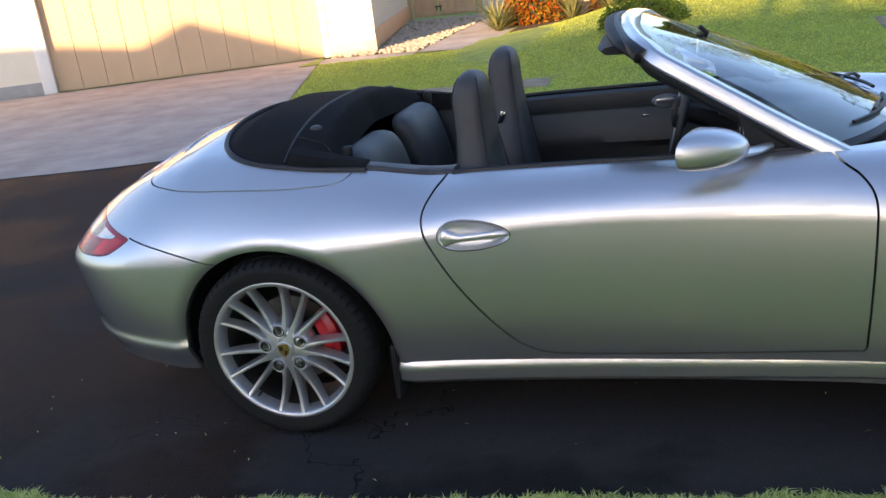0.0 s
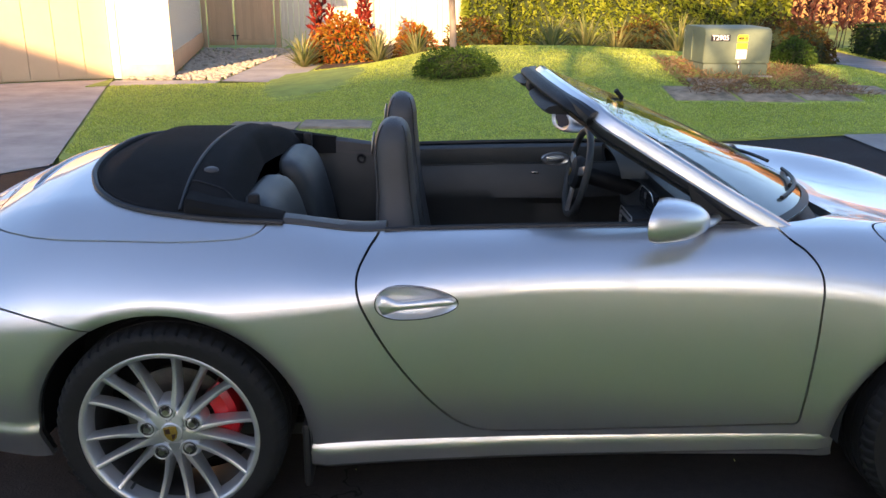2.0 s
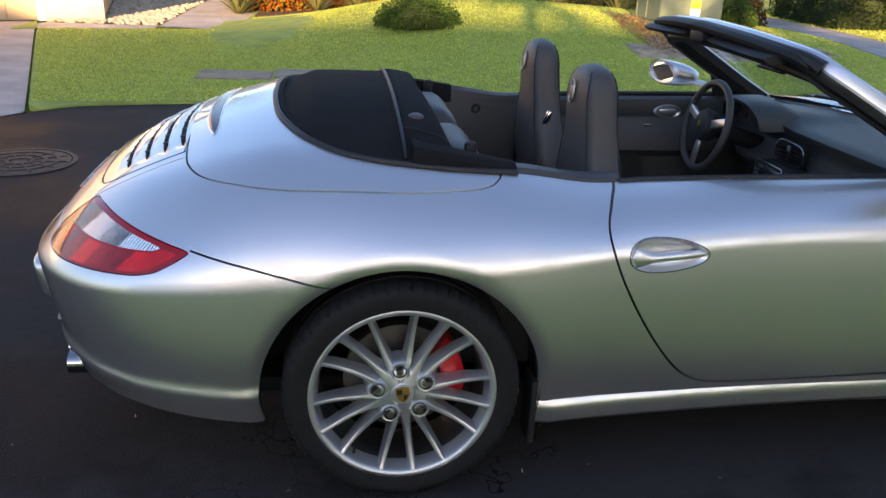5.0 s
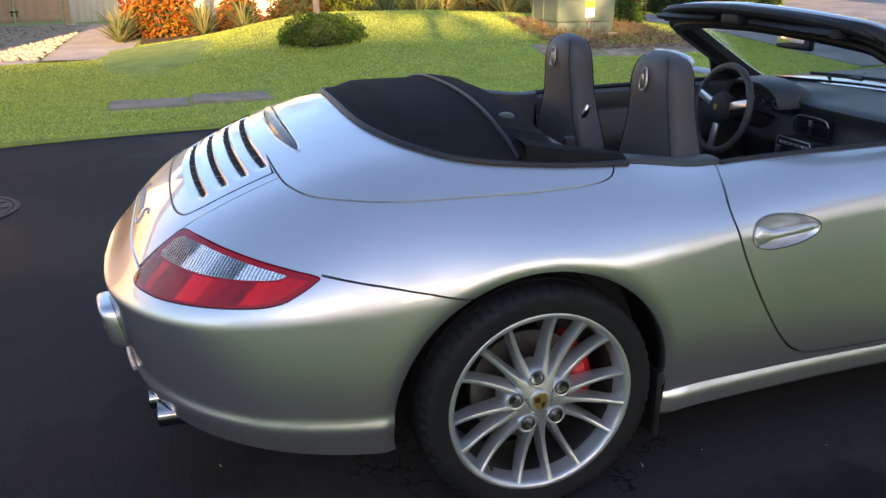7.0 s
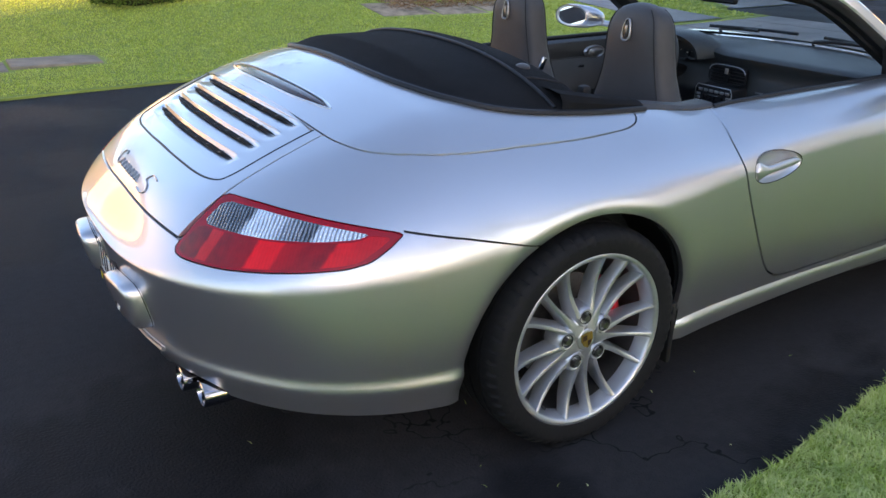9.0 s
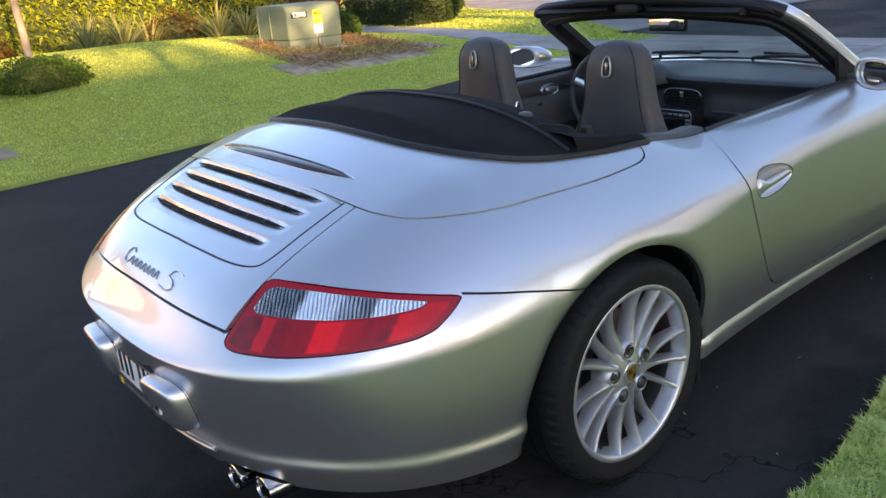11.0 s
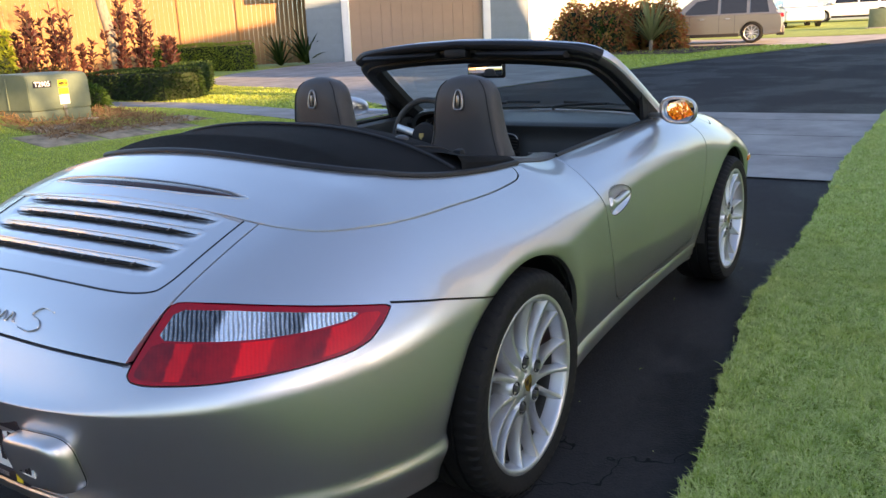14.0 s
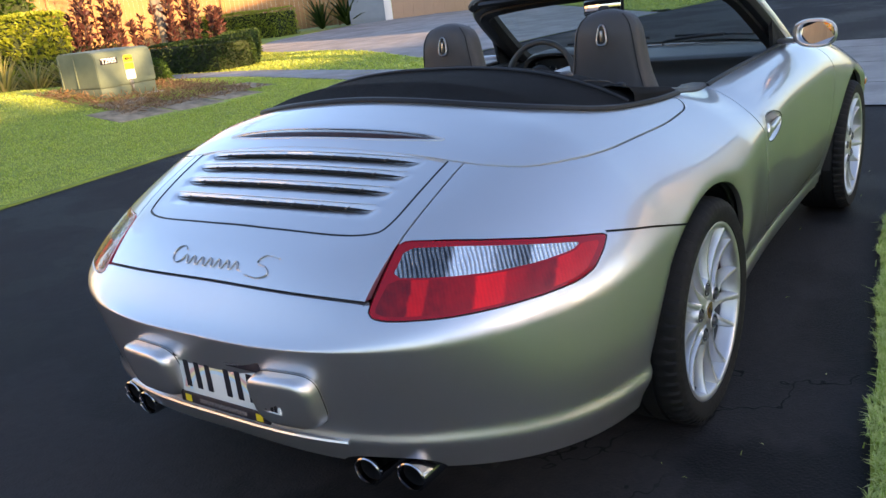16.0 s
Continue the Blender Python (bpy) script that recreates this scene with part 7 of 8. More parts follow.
part("plinth", along(box_bm(0, (C1 - C0).length + 0.01, -0.24, 0.02, -0.1, 0.24, bevel=0.006), C0, CT, CN), M["base"], house, "grey concrete plinth")
G0, G1 = Vector((-5.45, 19.55, 0)), Vector((-3.55, 19.95, 0))
BT = (G0 - C1).normalized()
BN = Vector((BT.y, -BT.x, 0))
part("side_wall", along(box_bm(0.0, (G0 - C1).length, 0.3, 0.5, 0, 2.9), C1, BT, -BN), M["stucco"], house)
roof = part("roof", prism_bm([(-14.2, 6.3), (-9.3, 8.7), (-3.5, 11.6), (-5.6, 20.5), (-16, 20)], 2.95, 3.1, "z"), M["roof"], house, "brown roof edge")
# side picket screen
screen = empty("picket_screen", "cream picket screen on a tan board beside the house", "fence")
LB = (G0 - C1).length
part("base_board", along(box_bm(0, LB, -0.06, 0.0, 0.05, 0.42, bevel=0.006), C1, BT, BN), M["gate"], screen, "tan base board")
part("top_rail", along(box_bm(0, LB, -0.06, 0.0, 1.75, 1.85, bevel=0.006), C1, BT, BN), M["stucco"], screen)
pk = None
for i in range(int(LB / 0.14)):
    x = 0.05 + 0.14 * i
    if pk is None:
        pk = part("picket", along(box_bm(-0.035, 0.035, -0.045, -0.02, 0.42, 1.75), Vector((0, 0, 0)), BT, BN), M["stucco"], screen)
        pk.location = C1 + BT * x
    else:
        ob = link_mesh("picket", pk.data, None, screen, smooth=False)
        ob.location = C1 + BT * x

# garden gate
GT = (G1 - G0).normalized()
GN = Vector((GT.y, -GT.x, 0))
gate = empty("garden_gate", "tan board double garden gate with black latches", "gate")
GL = (G1 - G0).length
for a, b in ((-0.02, 0.10), (GL - 0.05, GL + 0.09)):
    part("post", along(box_bm(a, b, -0.08, 0.06, 0, 2.0, bevel=0.008), G0, GT, GN), M["gate"], gate)
for a, b in ((0.13, 0.80), (0.84, GL - 0.08)):
    leaf = part("gate_leaf", along(box_bm(a, b, -0.02, 0.0, 0.06, 1.85), G0, GT, GN), M["gate"], gate)
    part("bottom_rail", along(box_bm(a, b, 0.0, 0.03, 0.08, 0.22, bevel=0.005), G0, GT, GN), M["gate"], leaf)
    part("stile", along(box_bm(a, a + 0.08, 0.0, 0.03, 0.22, 1.85, bevel=0.005), G0, GT, GN), M["gate"], leaf)
    part("stile", along(box_bm(b - 0.08, b, 0.0, 0.03, 0.22, 1.85, bevel=0.005), G0, GT, GN), M["gate"], leaf)
    n = max(3, int((b - a - 0.16) / 0.105))
    for i in range(n):
        p, q = lerp(a + 0.08, b - 0.08, i / n) + 0.004, lerp(a + 0.08, b - 0.08, (i + 1) / n) - 0.004
        part("board", along(box_bm(p, q, 0.0, 0.014, 0.225, 1.84, bevel=0.003, seg=1), G0, GT, GN), M["gate"], leaf)
    m = b - 0.03 if a < 0.5 else a + 0.03
    part("latch", along(merged(box_bm(m - 0.05, m + 0.05, 0.03, 0.045, 0.30, 0.325, bevel=0.004), box_bm(m - 0.012, m + 0.012, 0.03, 0.05, 0.20, 0.34, bevel=0.004)), G0, GT, GN), M["iron"], leaf, "black iron drop bolt")


def board_fence(name, a, b, height, label, material, posts=2.4, board=0.145, skip=()):
    root = empty(name, label, "fence")
    a, b = Vector((*a, 0)), Vector((*b, 0))
    t = (b - a).normalized()
    n = Vector((t.y, -t.x, 0))
    ln = (b - a).length
    k = int(ln / board)
    shared = None
    for i in range(k):
        p = a + t * (ln * i / k)
        z = rise(p.x, p.y)
        if shared is None:
            shared = part("board", along(box_bm(0.004, board - 0.004, -0.012, 0.012, 0.03, height, bevel=0.003, seg=1), Vector((0, 0, 0)), t, n), material, root)
            shared.location = (p.x, p.y, z)
        else:
            ob = link_mesh("board", shared.data, None, root, smooth=False)
            ob.location = (p.x, p.y, z)
    for i in range(int(ln / posts) + 1):
        p = a + t * min(ln, posts * i)
        po = part("post", along(box_bm(-0.05, 0.05, 0.0, 0.09, 0, height + 0.05, bevel=0.006), Vector((p.x, p.y, rise(p.x, p.y))), t, n), material, root)
    part("top_rail", along(box_bm(0, ln, -0.02, 0.05, height, height + 0.05, bevel=0.006), Vector((a.x, a.y, (rise(a.x, a.y) + rise(b.x, b.y)) / 2)), t, n), material, root)
    return root


board_fence("back_fence", (-3.40, 20.0), (3.4, 21.2), 2.3, "cream board fence behind the planting", M["cream_board"])
board_fence("neighbour_fence", (13.5, 38.0), (25.3, 22.0), 4.2, "tall tan board fence in warm sunlight", M["fence"], board=0.19)
wallp = strip("planting_bed", -1.6, 7.86, lambda x: 13.5 - 0.1 * abs(x - 2), 22, 30, 12, M["mulch"], 0.03, "brown mulch planting bed", "ground")

# ---------------------------------------------------------------- pebbles by the house
bm = bmesh.new()
bmesh.ops.create_icosphere(bm, subdivisions=1, radius=1)
peb = bpy.data.meshes.new("pebble")
bm.to_mesh(peb)
bm.free()
V, Fc = [], []
pv = np.array([v.co[:] for v in peb.vertices])
pf = [tuple(p.vertices) for p in peb.polygons]
for i in range(1500):
    t = RNG.rand()
    y = lerp(11.5, 19.2, t)
    x = lerp(-2.98, C1.x + 0.02 + (G0.x - C1.x) * (y - C1.y) / (G0.y - C1.y) if y > C1.y else -4.7, RNG.rand())
    s = RNG.uniform(0.03, 0.07)
    k0 = len(V)
    V += list(pv * np.array([s * RNG.uniform(0.7, 1.4), s * RNG.uniform(0.7, 1.4), s * 0.55]) + np.array([x, y, 0.02]))
    Fc += [tuple(k0 + q for q in f) for f in pf]
tagged(link_mesh("pebble_bed", mesh_of("pebble_bed", V, Fc), M["pebble"], None, smooth=True), "sunlit river pebbles beside the garden walk", "pebbles", kind="stuff")

# ---------------------------------------------------------------- manhole in the drive
hole = empty("manhole_cover", "round cast-iron manhole cover set in the asphalt", "manhole", at=(-2.25, 2.78, 0.0))
part("ring", lathe_bm([(0.36, -0.02), (0.36, 0.006), (0.33, 0.008), (0.325, -0.02)], 48, "z"), M["iron"], hole, "iron frame ring")
lid_ = part("lid", lathe_bm([(0.0, 0.006), (0.318, 0.006), (0.321, 0.0), (0.321, -0.02)], 48, "z"), M["iron"], hole)
for r in (0.08, 0.16, 0.24):
    part("rib_ring", lathe_bm([(r - 0.012, 0.005), (r - 0.010, 0.011), (r + 0.010, 0.011), (r + 0.012, 0.005)], 40, "z"), M["iron"], lid_)
for k in range(12):
    bm = box_bm(0.05, 0.30, -0.008, 0.008, 0.004, 0.0105, bevel=0.002, seg=1)
    bmesh.ops.rotate(bm, matrix=Matrix.Rotation(math.pi * k / 6, 3, "Z"), verts=bm.verts[:])
    part("rib", bm, M["iron"], lid_)

# ---------------------------------------------------------------- lawn things
for a, b, c, d in SLABS:
    bm = box_bm(a, b, c, d, 0, 0.05, bevel=0.008, seg=1)
    ob = part("meter_lid", bm, M["pavers"])
    ob.location = (0, 0, rise((a + b) / 2, (c + d) / 2) - 0.012)
    tagged(ob, "weathered concrete meter lid sunk in the lawn", "utility lid", group="meter lids")
for a, b, c, d in PAVERS:
    ob = part("paver", box_bm(-(b - a) / 2, (b - a) / 2, -(d - c) / 2, (d - c) / 2, -0.02, 0.04, bevel=0.008, seg=1), M["mossy_paver"])
    x, y = (a + b) / 2, (c + d) / 2
    ob.location = (x, y, rise(x, y) - 0.012)
    e = 0.2
    ob.rotation_euler = (math.atan((rise(x, y + e) - rise(x, y - e)) / (2 * e)), -math.atan((rise(x + e, y) - rise(x - e, y)) / (2 * e)), 0)
    tagged(ob, "mossy brown concrete paver before the utility box", "paver", group="pavers by the utility box")

bush("low_bush", (1.05, 9.2), (0.60, 0.52, 0.38), 3600, 0.055, L_GREEN, "low rounded green shrub at a young tree's foot")
tree = empty("young_tree", "young tree with a slender pale trunk", "tree")
tz = rise(1.02, 9.35)
part("trunk", tube_bm(smooth_line([(1.02, 9.35, tz - 0.05), (1.0, 9.35, tz + 0.8), (0.93, 9.36, tz + 1.8), (0.92, 9.35, tz + 3.0)], 6), lambda t: 0.055 - 0.022 * t, 12), M["bark"], tree, "slender pale trunk")
for i in range(5):
    a = 1.3 * i
    part("limb", tube_bm(smooth_line([(0.92, 9.35, tz + 2.3 + 0.14 * i), (0.92 + 0.5 * math.cos(a), 9.35 + 0.5 * math.sin(a), tz + 2.9 + 0.15 * i), (0.92 + 0.9 * math.cos(a), 9.35 + 0.9 * math.sin(a), tz + 3.5 + 0.12 * i)], 4), lambda t: 0.022 - 0.014 * t, 8), M["bark"], tree, "thin limb")


def crown(parent, centre, radii, n, size, material):
    u = RNG.normal(0, 1, (n, 3))
    u /= np.linalg.norm(u, axis=1)[:, None]
    r = RNG.rand(n) ** 0.45
    clump = np.sin(u[:, 0] * 7 + 1) * np.cos(u[:, 1] * 6) * np.sin(u[:, 2] * 5 + 2)
    keep = clump > -0.35
    p = (u * r[:, None])[keep] * np.array(radii) + np.array(centre)
    V, Fc = leaves(p, u[keep], size, jitter=0.8)
    link_mesh("crown", mesh_of("crown", V, Fc), material, parent, smooth=False)


crown(tree, (0.92, 9.35, tz + 3.7), (1.2, 1.2, 0.9), 1500, 0.11, L_GREEN)

# utility box
ub = empty("utility_box", "green steel transformer box on a pad with yellow labels", "utility box")
UB = Vector((4.70, 9.25, 0))
uz = rise(5.2, 9.6) - 0.08
UT = Vector((math.cos(radians(4)), math.sin(radians(4)), 0))
UN = Vector((UT.y, -UT.x, 0))
UB.z = uz
UWID = 0.98
part("pad", along(box_bm(-0.06, UWID + 0.06, -1.0, 0.08, -0.06, 0.05, bevel=0.01), UB, UT, UN), M["base"], ub, "concrete pad")
part("base_tank", along(box_bm(0, UWID, -0.86, 0.0, 0.05, 0.22, bevel=0.012), UB, UT, UN), M["box_green"], ub)
prof = [(0.012, 0.225), (0.012, 0.64), (-0.03, 0.71), (-0.10, 0.735), (-0.80, 0.745), (-0.86, 0.70), (-0.87, 0.225)]
rows = [[(u, n, z) for n, z in prof] for u in (-0.015, UWID + 0.015)]
bm = grid_bm(rows)
bm.verts.ensure_lookup_table()
for q in (0, 1):
    bm.faces.new([bm.verts[q * 7 + k] for k in range(7)])
bm.faces.new([bm.verts[0], bm.verts[6], bm.verts[13], bm.verts[7]])
bmesh.ops.recalc_face_normals(bm, faces=bm.faces[:])
bmesh.ops.bevel(bm, geom=bm.edges[:], offset=0.012, segments=2, affect="EDGES")
hoodp = part("hood", along(bm, UB, UT, UN), M["box_green"], ub, "hinged green hood")
for a in (0.45, 0.8):
    part("side_rib", along(box_bm(-0.03, -0.012, -a - 0.02, -a, 0.24, 0.68, bevel=0.004), UB, UT, UN), M["box_green"], hoodp)
part("hasp", along(merged(box_bm(0.50, 0.56, 0.0, 0.03, 0.20, 0.27, bevel=0.006), box_bm(0.515, 0.545, 0.0, 0.045, 0.09, 0.21, bevel=0.006)), UB, UT, UN), M["steel"], ub, "steel hasp and padlock")


def sign_text(body, size, u, z, material, parent, name="text", proud=0.0165):
    cu = bpy.data.curves.new(name, "FONT")
    cu.body, cu.size, cu.align_x, cu.align_y, cu.extrude, cu.offset = body, size, "CENTER", "CENTER", 0.0015, 0.0022
    tmp = bpy.data.objects.new(name, cu)
    scene.collection.objects.link(tmp)
    dg = bpy.context.evaluated_depsgraph_get()
    dg.update()
    me = bpy.data.meshes.new_from_object(tmp.evaluated_get(dg))
    bpy.data.objects.remove(tmp)
    p = UB + UT * u + UN * proud + Vector((0, 0, z))
    m = Matrix(((UT.x, 0, UN.x, p.x), (UT.y, 0, UN.y, p.y), (0, 1, 0, p.z), (0, 0, 0, 1)))
    me.transform(m)
    return link_mesh(name, me, material, parent, smooth=False)


part("number_strip", along(box_bm(0.07, 0.36, 0.012, 0.015, 0.545, 0.635), UB, UT, UN), M["ink"], hoodp, "black number strip")
sign_text("T2905", 0.098, 0.215, 0.59, M["label_white"], hoodp, "unit_number")
for z0, z1, mm in ((0.64, 0.70, "label_yellow"), (0.54, 0.625, "label_yellow"), (0.435, 0.52, "label_yellow"), (0.29, 0.425, "label_white")):
    part("label", along(box_bm(0.47, 0.63, 0.010 if z0 < 0.63 else -0.03, 0.015, z0, min(z1, 0.64)) if z0 < 0.63 else box_bm(0.48, 0.62, 0.011, 0.015, 0.628, 0.638), UB, UT, UN), M[mm], hoodp, "yellow label" if "yellow" in mm else "white notice")
sign_text("40568", 0.056, 0.55, 0.583, M["ink"], hoodp, "serial_number", 0.0215)
part("notice_bars", along(merged(*[box_bm(0.485, 0.60, 0.0152, 0.0165, 0.315 + 0.025 * k, 0.322 + 0.025 * k) for k in range(4)]), UB, UT, UN), M["darkred"], hoodp, "small unreadable print")

nd = scatter(4.2, 6.7, 8.05, 10.2, 4600, lambda x, y: not (4.75 < x < 5.7 and y > 9.2), 21, 0.03)
V, Fc = leaves(nd, np.tile(np.array([[0.3, 0.2, 0.25]]), (len(nd), 1)), 0.13, ratio=0.07, droop=0.1, jitter=1.2)
tagged(link_mesh("dry_needles", mesh_of("dry_needles", V, Fc), L_NEEDLE, None, smooth=False), "dry orange-brown needles round the utility box", "litter", kind="stuff")
bush("clipped_bush", (6.7, 10.85), (0.32, 0.32, 0.44), 2000, 0.06, L_GREEN, "small clipped green bush beside the utility box")

# planting at the back
ti_plant((-2.1, 15.6), 1.7, 4, "tall red ti plant against the fence", "red ti plants", leaf_mat("leaf_red", (0.12, 0.012, 0.012), (0.38, 0.05, 0.03)))
ti_plant((-1.0, 16.6), 1.8, 4, "tall red ti plant against the fence", "red ti plants", bpy.data.materials["leaf_red"])
bush("croton", (-1.2, 15.0), (0.75, 0.6, 0.95), 2600, 0.13, L_ORANGE, "orange and yellow croton shrub in the sun", "shrub", group="croton shrubs")
bush("croton", (0.3, 15.6), (0.45, 0.4, 0.75), 1300, 0.12, L_ORANGE, "orange and yellow croton shrub in the sun", "shrub", group="croton shrubs")
bush("croton", (1.6, 15.8), (0.65, 0.5, 0.9), 1800, 0.11, L_RUST, "rust-brown croton shrub by the fence", "shrub", group="croton shrubs")
for i, (x, y) in enumerate(((-1.95, 14.1), (-0.45, 14.35), (0.35, 14.6))):
    strap_plant("strap_clump", (x, y), 110, 0.85, 0.045, L_STRAP, "pale green strap-leaved clump", 0.75, group="strap-leaved clumps")
for i, (x, y) in enumerate(((3.1, 13.9), (3.8, 14.0), (5.6, 13.7), (6.3, 13.9), (6.9, 13.6), (4.6, 14.8))):
    strap_plant("strap_clump", (x, y), 120, 0.95, 0.05, L_STRAP, "pale green strap-leaved clump", 0.8, group="strap-leaved clumps")
for i, (x, y) in enumerate(((7.4, 13.6), (5.2, 15.0), (8.1, 13.9))):
    bush("rust_shrub", (x, y), (0.7, 0.55, 0.85), 1700, 0.10, L_RUST, "rust and green shrub", "shrub", group="rust shrubs")
hedge("back_hedge", (1.5, 17.2), (9.0, 17.5), 1.2, 1.7, 14000, 0.15, L_LIME, "tall sunlit yellow-green hedge")
hedge("tall_hedge", (2.6, 18.7), (9.2, 18.9), 0.9, 3.2, 9500, 0.18, L_GREEN, "tall leafy green hedge along the plot")
for i, (x, y, h) in enumerate(((9.6, 17.6, 1.8), (10.3, 17.5, 2.2), (10.5, 18.4, 2.3), (11.1, 18.1, 2.1), (11.9, 18.2, 1.6), (12.5, 17.6, 2.4), (13.1, 17.8, 2.3), (13.7, 18.0, 2.4), (14.3, 18.0, 2.2))):
    ti_plant((x, y), h, 5)
for x, y in ((11.3, 15.0), (12.1, 16.0), (11.6, 17.2)):
    bush("flower_bush", (x, y), (0.5, 0.45, 0.55), 1200, 0.09, L_BLOOM, "low green shrub with orange blooms", "shrub", group="low flowering shrubs")
hedge("clipped_hedge", (10.2, 12.6), (10.9, 16.4), 0.95, 0.66, 9000, 0.075, L_DARK, "low dark green clipped hedge")
hedge("clipped_hedge", (10.4, 12.9), (14.4, 17.0), 0.9, 0.66, 4200, 0.075, L_DARK, "low dark green clipped hedge")
hedge("lime_hedge", (20.6, 26.6), (20.9, 21.6), 1.1, 1.0, 7000, 0.10, L_LIME, "sunlit yellow-green clipped hedge")
strap_plant("strelitzia", (24.2, 21.5), 60, 1.6, 0.16, L_DARK, "dark green broad-leaved clump by the fence", 0.9)
strap_plant("strelitzia", (23.3, 22.1), 40, 1.4, 0.14, L_DARK, "dark green broad-leaved clump by the fence", 0.9)
tr2 = empty("palm_tree", "grey palm tree with a ringed trunk by the fence", "tree")
part("trunk", tube_bm(smooth_line([(13.6, 19.2, rise(13.6, 19.2) - 0.05), (13.4, 19.2, 1.6), (13.1, 19.2, 3.4), (13.0, 19.2, 6.0)], 6), lambda t: 0.17 - 0.05 * t, 14), M["bark"], tr2, "grey ringed trunk")
V, Fc = [], []
for i in range(14):
    a = 2 * math.pi * i / 14
    pts = [np.array((13.0 + r * math.cos(a), 19.2 + r * math.sin(a), 6.0 + 0.9 * math.sin(min(3.0, r * 1.3)) - 0.12 * r * r)) for r in np.linspace(0.1, 2.6, 12)]
    sd = np.array((-math.sin(a), math.cos(a), 0))
    for p in pts:
        for s in (-1, 1):
            k0 = len(V)
            V += [p, p + sd * s * 0.45 + np.array((math.cos(a), math.sin(a), -0.8)) * 0.25, p + np.array((math.cos(a), math.sin(a), 0)) * 0.1]
            Fc.append((k0, k0 + 1, k0 + 2))
link_mesh("crown", mesh_of("crown", V, Fc), L_GREEN, tr2, "feathery palm fronds", smooth=False)

# ---------------------------------------------------------------- neighbour's house across the driveway
nb = empty("neighbour_house", "blue-grey sided house with a wide tan garage door", "house")
N0, N1 = Vector((25.1, 19.8, 0)), Vector((28.7, 15.6, 0))
N0.z = N1.z = 0.5
NT = (N1 - N0).normalized()
NN = Vector((NT.y, -NT.x, 0))
if NN.dot(Vector((-1, -0.6, 0))) < 0:
    NN = -NN
NW = (N1 - N0).length
gd = part("garage_door", along(box_bm(0, NW, -0.2, -0.15, 0, 2.6), N0, NT, NN), M["garage_shade"], nb, "tan panelled garage door")
for k in range(13):
    part("panel", along(box_bm(NW * k / 13 + 0.008, NW * (k + 1) / 13 - 0.008, -0.16, -0.13, 0.02, 2.59, bevel=0.008, seg=1), N0, NT, NN), M["garage_shade"], gd)
for a in (-0.32, NW):
    part("trim", along(box_bm(a, a + 0.30, -0.2, 0.04, 0, 3.0, bevel=0.01), N0, NT, NN), M["trim"], nb, "white trim board")
part("lintel", along(box_bm(-0.32, NW + 0.3, -0.2, 0.03, 2.6, 3.1), N0, NT, NN), M["siding"], nb)
for a, b in ((-1.75, -0.32), (NW + 0.3, NW + 1.9)):
    for k in range(13):
        part("siding_board", along(box_bm(a, b, -0.06, 0.0 + 0.012 * (k % 1), 0.15 + 0.2 * k, 0.15 + 0.2 * (k + 1) - 0.012), N0, NT, NN), M["siding"], nb)
    part("wall", along(box_bm(a, b, -0.30, -0.05, 0, 2.9), N0, NT, NN), M["siding"], nb)
part("corner_trim", along(box_bm(NW + 1.9, NW + 2.05, -0.2, 0.03, 0, 3.0), N0, NT, NN), M["trim"], nb, "white corner trim")
part("end_wall", along(box_bm(NW + 2.05, NW + 8.0, -0.5, -0.3, 0, 3.0), N0, NT, NN), M["stucco"], nb)
part("roof", along(box_bm(-2.5, NW + 8.5, -7, 0.6, 3.1, 3.35), N0, NT, NN), M["roof"], nb, "brown roof edge")
strip("mulch_bed", 23.5, 28.0, lambda x: ROAD_EDGE(x) + 2.0, lambda x: ROAD_EDGE(x) + 7.0, 8, 8, M["mulch"], 0.05, "brown mulch bed with shrubs", "ground")
for x, y, r in ((25.5, 9.0, 1.0), (26.6, 7.3, 0.75), (26.9, 8.2, 0.85), (25.4, 10.0, 0.9), (26.2, 8.9, 0.8)):
    bush("croton", (x, y), (r, r, 1.7), 2100, 0.17, L_CROTON, "red and orange croton shrub in mulch", "shrub", group="croton shrubs in mulch")
strap_plant("yucca", (25.6, 7.4), 70, 1.5, 0.10, L_STRAP, "tall yellow-green yucca in mulch", 0.95, stem=0.35)
strap_plant("yucca", (25.0, 8.8), 50, 1.2, 0.10, L_GREEN, "green yucca in mulch", 0.9, stem=0.25)

# ---------------------------------------------------------------- parked vehicles
M["suv_paint"] = mat("grey_silver_paint", (0.24, 0.215, 0.19), 0.35, 0.8, coat=1.0, noise_scale=2, noise_amount=0.03)
M["white_paint"] = mat("white_paint", (0.80, 0.80, 0.80), 0.35, 0.0, coat=1.0, noise_scale=2, noise_amount=0.03)
M["tint"] = mat("tinted_glass", (0.015, 0.017, 0.02), 0.06, 0, noise_scale=6, noise_amount=0.2, coat=0.5)


